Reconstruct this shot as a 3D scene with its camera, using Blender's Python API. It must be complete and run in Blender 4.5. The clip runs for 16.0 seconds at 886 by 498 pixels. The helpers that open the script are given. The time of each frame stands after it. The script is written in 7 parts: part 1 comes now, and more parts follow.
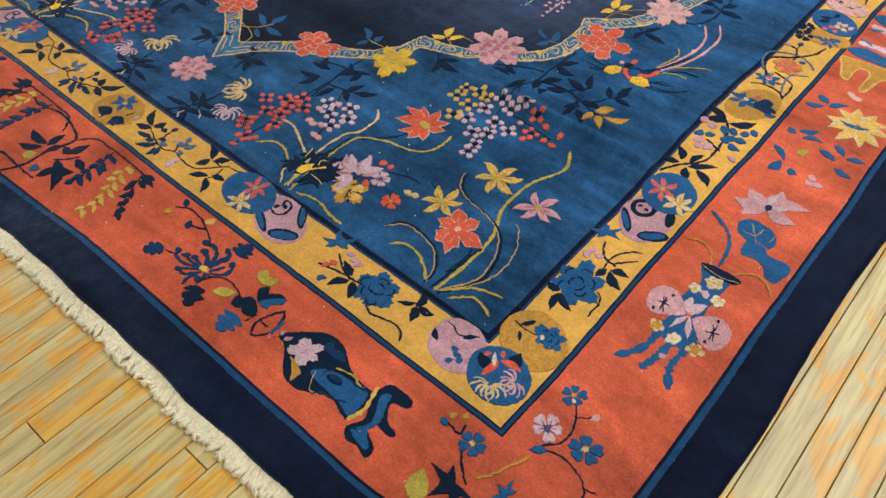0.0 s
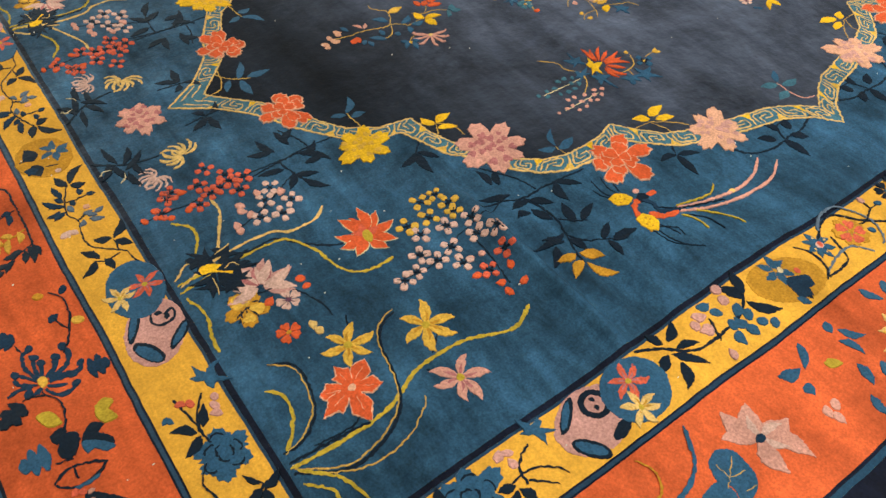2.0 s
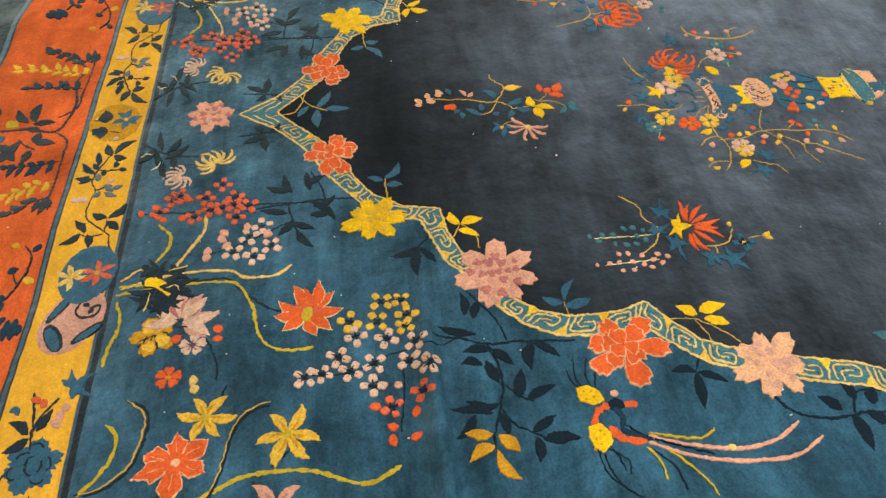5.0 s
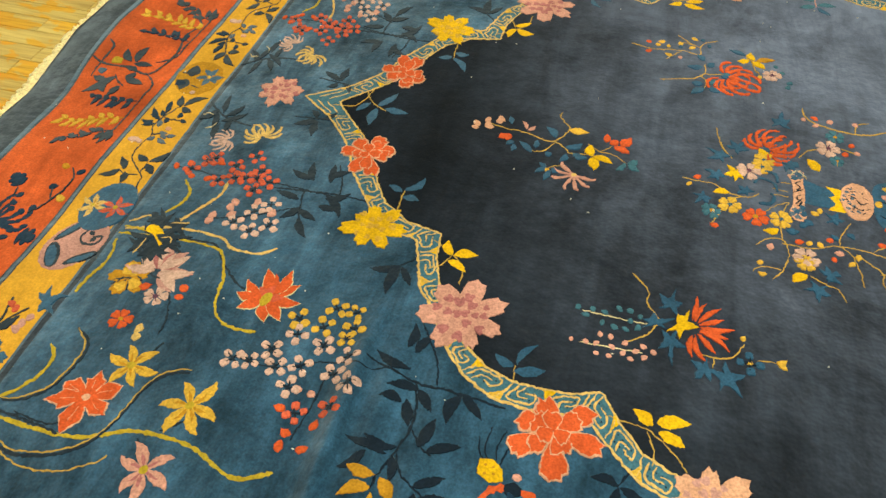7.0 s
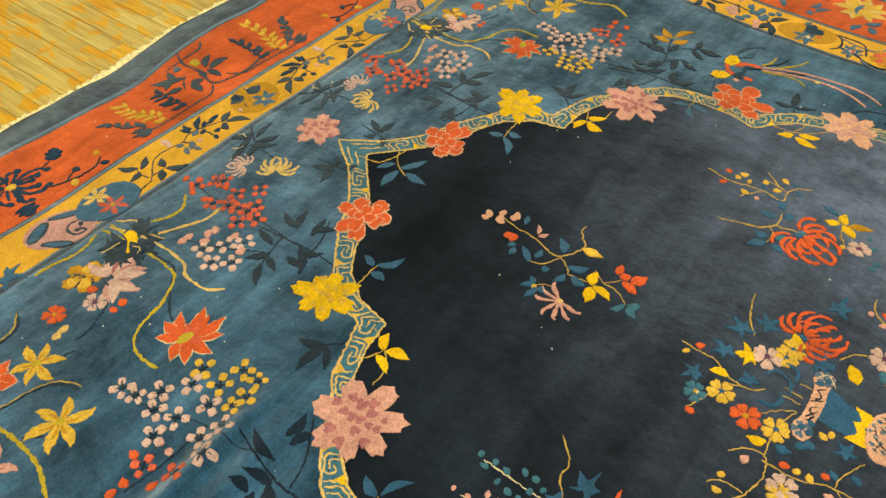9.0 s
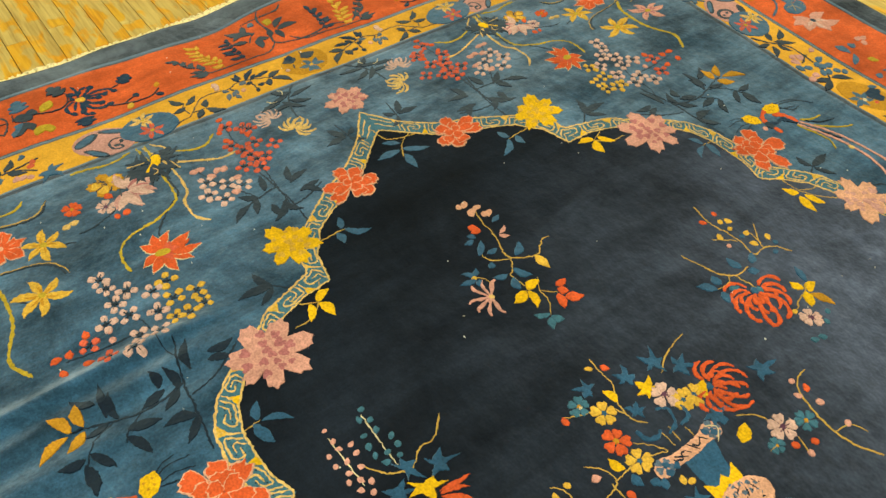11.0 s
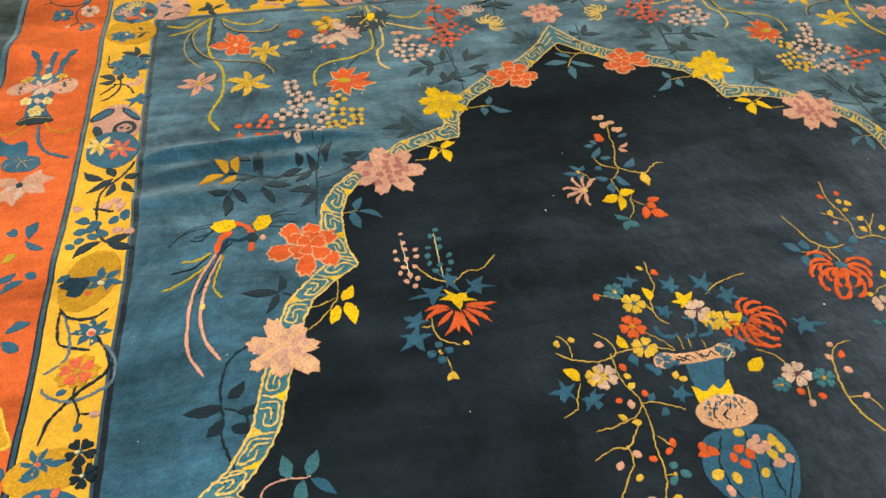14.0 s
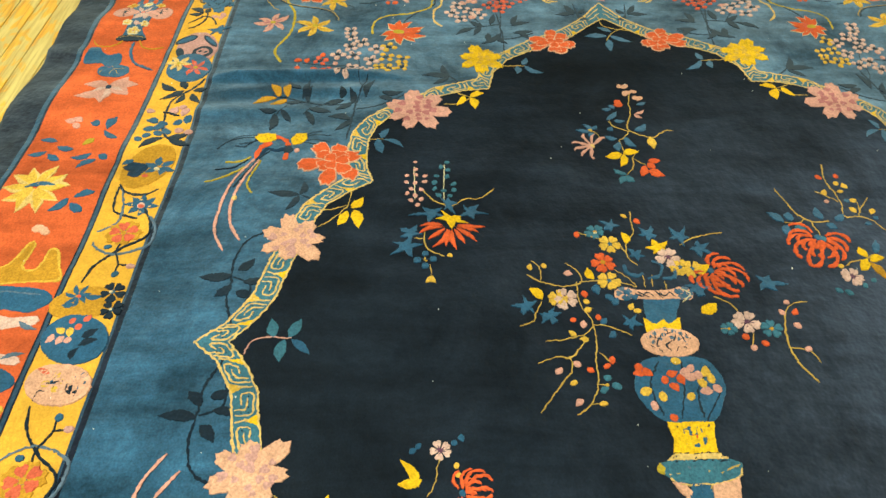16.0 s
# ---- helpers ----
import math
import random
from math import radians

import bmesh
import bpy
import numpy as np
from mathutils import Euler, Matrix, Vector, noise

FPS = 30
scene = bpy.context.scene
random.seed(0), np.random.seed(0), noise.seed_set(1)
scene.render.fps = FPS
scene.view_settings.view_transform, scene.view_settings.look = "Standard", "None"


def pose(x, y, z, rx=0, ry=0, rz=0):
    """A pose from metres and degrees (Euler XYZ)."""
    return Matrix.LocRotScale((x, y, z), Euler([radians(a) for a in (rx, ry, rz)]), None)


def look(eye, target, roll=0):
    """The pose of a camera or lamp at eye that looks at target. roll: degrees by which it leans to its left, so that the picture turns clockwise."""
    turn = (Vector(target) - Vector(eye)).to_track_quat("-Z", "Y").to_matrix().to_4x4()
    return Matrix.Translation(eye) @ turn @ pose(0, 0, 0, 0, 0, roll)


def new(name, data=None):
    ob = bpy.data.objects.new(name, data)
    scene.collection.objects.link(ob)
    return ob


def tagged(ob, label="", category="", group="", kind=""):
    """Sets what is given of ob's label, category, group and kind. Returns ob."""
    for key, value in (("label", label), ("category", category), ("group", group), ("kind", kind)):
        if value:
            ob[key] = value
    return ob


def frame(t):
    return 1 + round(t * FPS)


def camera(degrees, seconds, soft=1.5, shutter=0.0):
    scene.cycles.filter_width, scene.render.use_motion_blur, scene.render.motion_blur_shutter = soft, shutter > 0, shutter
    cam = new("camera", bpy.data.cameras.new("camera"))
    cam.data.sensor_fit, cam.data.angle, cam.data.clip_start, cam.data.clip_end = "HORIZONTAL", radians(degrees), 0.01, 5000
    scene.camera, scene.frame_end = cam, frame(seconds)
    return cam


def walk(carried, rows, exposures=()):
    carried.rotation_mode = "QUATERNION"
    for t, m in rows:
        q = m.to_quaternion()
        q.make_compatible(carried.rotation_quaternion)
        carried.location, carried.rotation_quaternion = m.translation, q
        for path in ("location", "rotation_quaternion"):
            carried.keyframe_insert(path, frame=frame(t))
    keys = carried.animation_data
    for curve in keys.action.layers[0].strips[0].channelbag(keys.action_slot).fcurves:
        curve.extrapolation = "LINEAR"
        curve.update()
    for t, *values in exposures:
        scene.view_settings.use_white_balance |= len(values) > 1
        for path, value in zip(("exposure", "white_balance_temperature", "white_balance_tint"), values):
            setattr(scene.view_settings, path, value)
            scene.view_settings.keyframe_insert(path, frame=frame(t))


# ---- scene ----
from mathutils.geometry import delaunay_2d_cdt

cam = camera(60.5, 16.0)
PATH = [
    (0, (-0.592, -0.395, 1.051), (0.401, 0.438, -0.472), 1.1),
    (0.5, (-0.495, -0.448, 1.074), (0.471, 0.41, -0.452), 1.5),
    (1, (-0.379, -0.42, 1.048), (0.542, 0.48, -0.483), 1.7),
    (1.5, (-0.259, -0.367, 1.026), (0.604, 0.587, -0.505), 2.0),
    (2, (-0.095, -0.345, 1.005), (0.684, 0.684, -0.522), 1.5),
    (2.5, (-0.004, -0.343, 0.978), (0.685, 0.752, -0.548), 1.5),
    (3, (0.079, -0.386, 1.004), (0.669, 0.766, -0.521), 1.6),
    (3.5, (0.201, -0.362, 1.013), (0.68, 0.835, -0.516), 1.3),
    (4, (0.316, -0.335, 1.015), (0.688, 0.9, -0.514), 1.1),
    (4.2, (0.347, -0.349, 1.019), (0.679, 0.9, -0.508), 1.2),
    (6.3, (0.705, -0.243, 1.002), (0.505, 1.051, -0.509), -0.7),
    (6.5, (0.747, -0.245, 0.996), (0.499, 1.044, -0.513), -0.6),
    (7, (0.826, -0.223, 0.999), (0.455, 1.042, -0.505), -0.7),
    (7.5, (0.883, -0.09, 0.997), (0.389, 1.144, -0.497), -0.9),
    (8, (0.943, 0.03, 0.982), (0.333, 1.224, -0.502), -0.8),
    (8.5, (1.011, 0.07, 0.971), (0.292, 1.21, -0.507), -0.6),
    (8.7, (1.053, 0.08, 0.978), (0.284, 1.2, -0.49), -0.4),
    (10.8, (1.358, 0.286, 1.055), (0.289, 1.117, -0.418), 0.5),
    (10.9, (1.38, 0.284, 1.056), (0.304, 1.101, -0.419), 0.9),
    (11, (1.402, 0.286, 1.052), (0.315, 1.092, -0.42), 0.6),
    (11.5, (1.459, 0.332, 1.028), (0.327, 1.073, -0.445), 0.9),
    (12, (1.505, 0.405, 1.006), (0.324, 1.068, -0.466), 1.3),
    (12.5, (1.567, 0.416, 1.003), (0.341, 0.984, -0.472), 1.5),
    (13, (1.646, 0.383, 1.005), (0.377, 0.841, -0.472), 1.5),
    (13.5, (1.741, 0.365, 1.004), (0.444, 0.718, -0.476), 1.3),
    (14, (1.791, 0.382, 1.023), (0.469, 0.64, -0.455), 1.0),
    (14.5, (1.813, 0.449, 1.033), (0.476, 0.627, -0.444), 1.1),
    (15, (1.849, 0.518, 1.027), (0.507, 0.623, -0.452), 1.0),
    (15.5, (1.923, 0.536, 1.025), (0.571, 0.58, -0.448), 0.8),
    (16, (2.029, 0.549, 1.037), (0.672, 0.548, -0.432), 0.4),
]

# ---- light and exposure ----
LIGHT = 1.12
EXPOSURES = [(0, -0.41, 4950, 14), (1.2, -0.35, 5200, 11), (2, -0.24, 6500, 2), (4, -0.11, 6900, -7), (8, -0.1, 7350, -10), (11, -0.11, 7300, -11), (13, -0.1, 7050, -12), (14.5, -0.08, 6900, -14), (16, -0.03, 6550, -17)]
walk(cam, [(t, look(eye, target, roll)) for t, eye, target, roll in PATH], EXPOSURES)

world = bpy.data.worlds.new("world")
scene.world = world
world.use_nodes = True
world.node_tree.nodes["Background"].inputs[0].default_value = (1.0, 0.93, 0.82, 1)
world.node_tree.nodes["Background"].inputs[1].default_value = 0.05

FLOOR_Z = -0.014
CEIL_Z = 2.95
ROOM = (-3.6, -3.4, 6.2, 5.2)          # x0, y0, x1, y1
# added lamps, all out of view: x, y and watts chosen to light the rug
ADDED_LAMPS = [(-1.8, -1.6, 46), (2.0, -0.9, 112), (-1.9, 2.4, 26), (0.6, 3.9, 42), (3.0, 3.6, 46), (4.6, 0.6, 34)]


# ---- materials ----
def nodes_of(name):
    mat = bpy.data.materials.new(name)
    mat.use_nodes = True
    return mat, mat.node_tree.nodes, mat.node_tree.links, mat.node_tree.nodes["Principled BSDF"]


def node(nodes, kind, **values):
    n = nodes.new(kind)
    for key, value in values.items():
        n.inputs[key.replace("_", " ")].default_value = value
    return n


def wool(name, rgb, mottle=0.2, grain=0.25, sheen=0.13, cloud=0.0, lie_way=(-0.3, 0.12, 0.0), graded=False, tint=None):
    """Cut wool pile: brushed patches, faint weft rows and a fine grain of knots."""
    if tint is None:
        # warm wools shine in their own colour, blue ones coolly
        tint = [(c / max(rgb)) ** 0.6 for c in rgb] if rgb[0] > 1.5 * rgb[2] else (0.66, 0.82, 1.0)
    mat, nodes, links, bsdf = nodes_of(name)
    geo = nodes.new("ShaderNodeNewGeometry")
    rows = nodes.new("ShaderNodeMapping")
    rows.inputs["Scale"].default_value = (34, 3.2, 10)
    links.new(geo.outputs["Position"], rows.inputs["Vector"])
    big = node(nodes, "ShaderNodeTexNoise", Scale=5.5, Detail=5.0, Roughness=0.6)
    weft = node(nodes, "ShaderNodeTexNoise", Scale=1.0, Detail=3.0, Roughness=0.55)
    fine = node(nodes, "ShaderNodeTexNoise", Scale=260.0, Detail=2.0, Roughness=0.6)
    tuft = node(nodes, "ShaderNodeTexNoise", Scale=62.0, Detail=3.0, Roughness=0.65)
    for n in (big, fine, tuft):
        links.new(geo.outputs["Position"], n.inputs["Vector"])
    links.new(rows.outputs["Vector"], weft.inputs["Vector"])

    def remap(source, low, high, to_low, to_high):
        m = nodes.new("ShaderNodeMapRange")
        for i, v in enumerate((low, high, to_low, to_high)):
            m.inputs[i + 1].default_value = v
        links.new(source, m.inputs[0])
        return m.outputs[0]

    def times(a, b):
        m = nodes.new("ShaderNodeMath")
        m.operation = "MULTIPLY"
        links.new(a, m.inputs[0])
        links.new(b, m.inputs[1])
        return m.outputs[0]

    tone = times(remap(big.outputs["Fac"], 0.3, 0.7, 1 - mottle, 1 + mottle),
                 remap(weft.outputs["Fac"], 0.3, 0.7, 1 - mottle * 0.5, 1 + mottle * 0.5))
    tone = times(tone, remap(fine.outputs["Fac"], 0.3, 0.7, 1 - grain, 1 + grain))
    tone = times(tone, remap(tuft.outputs["Fac"], 0.3, 0.7, 1 - mottle * 0.6, 1 + mottle * 0.6))
    if cloud:
        # pile brushed up and down in drifting patches; haze and ripple shade painted in
        drift = node(nodes, "ShaderNodeTexNoise", Scale=4.2, Detail=10.0, Roughness=0.74, Distortion=0.3)
        links.new(geo.outputs["Position"], drift.inputs["Vector"])
        # long thin brush streaks across the rug, their shine put into colour and sheen
        streaks = nodes.new("ShaderNodeMapping")
        streaks.inputs["Rotation"].default_value = (0, 0, radians(24))
        streaks.inputs["Scale"].default_value = (13, 2.6, 1)
        links.new(geo.outputs["Position"], streaks.inputs["Vector"])
        stroke = node(nodes, "ShaderNodeTexNoise", Scale=1.0, Detail=6.0, Roughness=0.7, Distortion=0.5)
        links.new(streaks.outputs["Vector"], stroke.inputs["Vector"])
        brushed = remap(stroke.outputs["Fac"], 0.36, 0.68, 1 - 0.3 * cloud, 1 + 0.5 * cloud)
        tone = times(times(tone, remap(drift.outputs["Fac"], 0.36, 0.66, 1 - 0.45 * cloud, 1 + 0.8 * cloud)), brushed)
    scale = nodes.new("ShaderNodeVectorMath")
    scale.operation = "SCALE"
    scale.inputs[0].default_value = rgb
    links.new(tone, scale.inputs["Scale"])
    links.new(scale.outputs["Vector"], bsdf.inputs["Base Color"])
    bsdf.inputs["Roughness"].default_value = 0.6
    bsdf.inputs["Specular IOR Level"].default_value = 0.06
    nap = node(nodes, "ShaderNodeBump", Strength=0.28 if graded else 0.5, Distance=0.03)
    links.new(big.outputs["Fac"], nap.inputs["Height"])
    pile = node(nodes, "ShaderNodeBump", Strength=0.45, Distance=0.002)
    links.new(fine.outputs["Fac"], pile.inputs["Height"])
    clump = node(nodes, "ShaderNodeBump", Strength=0.22, Distance=0.002)
    links.new(tuft.outputs["Fac"], clump.inputs["Height"])
    links.new(nap.outputs["Normal"], clump.inputs["Normal"])
    links.new(clump.outputs["Normal"], pile.inputs["Normal"])
    links.new(pile.outputs["Normal"], bsdf.inputs["Normal"])
    # the pile leans to one end of the rug, so its tips shine when seen along the lean
    lean = nodes.new("ShaderNodeVectorMath")
    lean.operation = "ADD"
    lean.inputs[1].default_value = lie_way
    links.new(nap.outputs["Normal"], lean.inputs[0])
    unit = nodes.new("ShaderNodeVectorMath")
    unit.operation = "NORMALIZE"
    links.new(lean.outputs["Vector"], unit.inputs[0])
    tips = node(nodes, "ShaderNodeBsdfSheen", Roughness=0.42)
    tips.inputs["Color"].default_value = (*[c * sheen for c in tint], 1)
    if cloud:
        shine = nodes.new("ShaderNodeVectorMath")
        shine.operation = "SCALE"
        shine.inputs[0].default_value = [c * sheen for c in tint]
        amount = times(remap(drift.outputs["Fac"], 0.36, 0.66, 1 - 0.7 * cloud, 1 + 0.7 * cloud), brushed)
        if graded:
            # haze put in by place: sheen faint below X 0.5, strongest past 1.1
            split = nodes.new("ShaderNodeSeparateXYZ")
            links.new(geo.outputs["Position"], split.inputs[0])
            amount = times(amount, remap(split.outputs["X"], 0.5, 1.1, 0.08, 1.3))
        links.new(amount, shine.inputs["Scale"])
        links.new(shine.outputs["Vector"], tips.inputs["Color"])
    links.new(unit.outputs["Vector"], tips.inputs["Normal"])
    both = nodes.new("ShaderNodeAddShader")
    links.new(bsdf.outputs["BSDF"], both.inputs[0])
    links.new(tips.outputs["BSDF"], both.inputs[1])
    links.new(both.outputs["Shader"], nodes["Material Output"].inputs["Surface"])
    return mat


FIELD = wool("blue_pile", (0.0178, 0.057, 0.115), 0.24, 0.24, 0.215, 1.0, (-0.58, 0.12, 0.0), False, (0.7, 0.82, 1.0))
NIGHT = wool("midnight_pile", (0.0046, 0.0076, 0.0138), 0.18, 0.24, 0.31, 0.7, (0.05, 0.58, 0.0), True, (0.54, 0.67, 1.1))
EDGE = wool("navy_edge_pile", (0.0032, 0.005, 0.0155), 0.3, 0.2, 0.2, 0.8, (-0.62, 0.22, 0.0))
GUARD = wool("guard_line_pile", (0.014, 0.04, 0.085), 0.2, 0.2, 0.36, 0.0, (-0.62, 0.22, 0.0))
TERRA = wool("terracotta_pile", (0.44, 0.084, 0.029), 0.13, 0.2, 0.13, 0.55)
STRAW = wool("golden_pile", (0.6, 0.325, 0.045), 0.14, 0.14, 0.1, 0.2)
LINE = wool("thin_line_pile", (0.014, 0.05, 0.105), 0.2, 0.2, 0.3, 0.0, (-0.62, 0.22, 0.0))
INK = wool("ink_pile", (0.005, 0.012, 0.026), 0.2, 0.22, 0.12, 0.0, (-0.62, 0.22, 0.0))
BLUE = wool("motif_blue_pile", (0.024, 0.082, 0.17), 0.2, 0.25, 0.22, 0.0, (-0.4, 0.2, 0.0))
NAVY = wool("motif_navy_pile", (0.0095, 0.03, 0.068))
TEAL = wool("teal_pile", (0.045, 0.13, 0.2))
GREYBLUE = wool("grey_blue_pile", (0.09, 0.13, 0.2))
RED = wool("vermilion_pile", (0.54, 0.09, 0.032))
CORAL = wool("coral_pile", (0.52, 0.1, 0.06))
PINK = wool("pink_pile", (0.52, 0.27, 0.235))
SALMON = wool("salmon_pile", (0.58, 0.32, 0.23))
PALE = wool("pale_pink_pile", (0.54, 0.36, 0.33))
MAUVE = wool("mauve_pile", (0.36, 0.135, 0.15))
MAUVEPINK = wool("dusty_pink_pile", (0.46, 0.25, 0.24))
CREAM = wool("cream_pile", (0.58, 0.5, 0.33))
CREAMGOLD = wool("pale_gold_pile", (0.58, 0.4, 0.15))
GOLD = wool("yellow_gold_pile", (0.58, 0.36, 0.06))
YELLOW = wool("yellow_pile", (0.67, 0.41, 0.02))
OCHRE = wool("ochre_pile", (0.43, 0.22, 0.025))
PLUM = wool("plum_pile", (0.1, 0.04, 0.08))
OLIVE = wool("olive_gold_pile", (0.4, 0.3, 0.035))
TAN = wool("tan_pile", (0.44, 0.29, 0.075))
COTTON = wool("cotton_fringe", (0.9, 0.79, 0.46), 0.06, 0.12, 0.3, 0.0, (-0.3, 0.12, 0.0), False, (1.0, 0.95, 0.7))


def oak():
    mat, nodes, links, bsdf = nodes_of("worn_oak")
    geo, info = nodes.new("ShaderNodeNewGeometry"), nodes.new("ShaderNodeObjectInfo")
    rnd = nodes.new("ShaderNodeMath")
    rnd.operation = "MULTIPLY"
    rnd.inputs[1].default_value = 37.0
    add = nodes.new("ShaderNodeMath")
    add.operation = "ADD"
    links.new(info.outputs["Random"], add.inputs[0])
    links.new(geo.outputs["Random Per Island"], add.inputs[1])
    links.new(add.outputs[0], rnd.inputs[0])

    def grainy(scale, noise_scale, detail, distortion=0.0):
        mp = nodes.new("ShaderNodeMapping")
        mp.inputs["Scale"].default_value = scale
        links.new(geo.outputs["Position"], mp.inputs["Vector"])
        n = node(nodes, "ShaderNodeTexNoise", Scale=noise_scale, Detail=detail, Distortion=distortion)
        n.noise_dimensions = "4D"
        links.new(mp.outputs["Vector"], n.inputs["Vector"])
        links.new(rnd.outputs[0], n.inputs["W"])
        return n.outputs["Fac"]

    fine = grainy((9, 160, 20), 1.0, 5.0, 0.6)
    wide = grainy((3, 22, 4), 1.0, 3.0, 1.2)
    patch = grainy((11, 24, 5), 1.0, 8.0, 0.7)

    def ramp(source, *stops):
        r = nodes.new("ShaderNodeValToRGB")
        r.color_ramp.elements[0].position, r.color_ramp.elements[0].color = stops[0][0], (*stops[0][1], 1)
        r.color_ramp.elements[1].position, r.color_ramp.elements[1].color = stops[-1][0], (*stops[-1][1], 1)
        for pos, col in stops[1:-1]:
            r.color_ramp.elements.new(pos).color = (*col, 1)
        links.new(source, r.inputs["Fac"])
        return r.outputs["Color"]

    def mix(kind, fac, a, b):
        m = nodes.new("ShaderNodeMix")
        m.data_type, m.blend_type = "RGBA", kind
        if isinstance(fac, float):
            m.inputs["Factor"].default_value = fac
        else:
            links.new(fac, m.inputs["Factor"])
        links.new(a, m.inputs["A"])
        links.new(b, m.inputs["B"])
        return m.outputs["Result"]

    bare = ramp(wide, (0.3, (0.44, 0.325, 0.1)), (0.5, (0.56, 0.435, 0.145)), (0.7, (0.67, 0.545, 0.2)))
    finish = ramp(wide, (0.3, (0.63, 0.3, 0.012)), (0.7, (0.69, 0.42, 0.03)))
    where = ramp(patch, (0.5, (0, 0, 0)), (0.56, (0.95, 0.95, 0.95)))
    tint = ramp(add.outputs[0], (0.0, (0.82, 0.82, 0.82)), (0.5, (1, 1, 1)), (1.0, (1.12, 1.1, 1.05)))
    colour = mix("MIX", where, bare, finish)
    colour = mix("MULTIPLY", 1.0, colour, ramp(fine, (0.32, (0.72, 0.65, 0.54)), (0.56, (1, 1, 1))))
    colour = mix("MULTIPLY", 1.0, colour, tint)
    links.new(colour, bsdf.inputs["Base Color"])
    bsdf.inputs["Roughness"].default_value = 0.5
    bump = node(nodes, "ShaderNodeBump", Strength=0.25, Distance=0.002)
    links.new(fine, bump.inputs["Height"])
    links.new(bump.outputs["Normal"], bsdf.inputs["Normal"])
    return mat


def plain(name, rgb, rough, emit=0.0):
    mat, nodes, links, bsdf = nodes_of(name)
    geo = nodes.new("ShaderNodeNewGeometry")
    n = node(nodes, "ShaderNodeTexNoise", Scale=3.0, Detail=6.0)
    links.new(geo.outputs["Position"], n.inputs["Vector"])
    r = nodes.new("ShaderNodeValToRGB")
    r.color_ramp.elements[0].color = (*[c * 0.92 for c in rgb], 1)
    r.color_ramp.elements[1].color = (*rgb, 1)
    links.new(n.outputs["Fac"], r.inputs["Fac"])
    links.new(r.outputs["Color"], bsdf.inputs["Base Color"])
    bsdf.inputs["Roughness"].default_value = rough
    if emit:
        bsdf.inputs["Emission Color"].default_value = (1, 0.9, 0.75, 1)
        bsdf.inputs["Emission Strength"].default_value = emit
    return mat


OAK = oak()
LINT = plain("lint_fluff", (0.85, 0.84, 0.82), 0.9)
GAP = plain("dark_gap", (0.05, 0.03, 0.015), 0.9)
# paints of the unseen room, kept dull to hold back bounced light
PAINT = plain("wall_paint", (0.5, 0.47, 0.41), 0.85)
CEILING = plain("ceiling_paint", (0.55, 0.53, 0.5), 0.9)
WHITE_METAL = plain("white_metal", (0.75, 0.75, 0.73), 0.4)
GLOW = plain("added_lamp_diffuser", (0.9, 0.88, 0.82), 0.6, 3.0)


# ---- building helpers ----
def mesh_of(name, verts, faces, mats, face_mats=None, smooth=False):
    me = bpy.data.meshes.new(name)
    me.from_pydata(verts, [], faces)
    for m in mats:
        me.materials.append(m)
    if face_mats:
        me.polygons.foreach_set("material_index", face_mats)
    if smooth:
        me.polygons.foreach_set("use_smooth", [True] * len(faces))
    me.update()
    return me


def part(name, me, parent, label=""):
    ob = new(name, me)
    ob.parent = parent
    return tagged(ob, label)


def box(x0, y0, z0, x1, y1, z1):
    v = [(x, y, z) for z in (z0, z1) for x, y in ((x0, y0), (x1, y0), (x1, y1), (x0, y1))]
    f = [(3, 2, 1, 0), (4, 5, 6, 7), (0, 1, 5, 4), (1, 2, 6, 5), (2, 3, 7, 6), (3, 0, 4, 7)]
    return v, f


def solid(name, boxes, mat):
    verts, faces = [], []
    for b in boxes:
        v, f = box(*b)
        faces += [tuple(i + len(verts) for i in q) for q in f]
        verts += v
    return mesh_of(name, verts, faces, [mat])


# ---- the room: unseen walls and ceiling, added to close it ----
X0, Y0, X1, Y1 = ROOM
T = 0.12
walls = (("wall_west", (X0 - T, Y0 - T, FLOOR_Z, X0, Y1 + T, CEIL_Z)), ("wall_east", (X1, Y0 - T, FLOOR_Z, X1 + T, Y1 + T, CEIL_Z)),
         ("wall_south", (X0, Y0 - T, FLOOR_Z, X1, Y0, CEIL_Z)), ("wall_north", (X0, Y1, FLOOR_Z, X1, Y1 + T, CEIL_Z)))
for name, b in walls:
    tagged(new(name, solid(name, [b], PAINT)), "plain painted wall, unseen, added to close the room", "wall", kind="structure")
tagged(new("ceiling", solid("ceiling", [(X0 - T, Y0 - T, CEIL_Z + 0.002, X1 + T, Y1 + T, CEIL_Z + 0.12)], CEILING)), "plain painted ceiling, unseen, added to close the room", "ceiling", kind="structure")


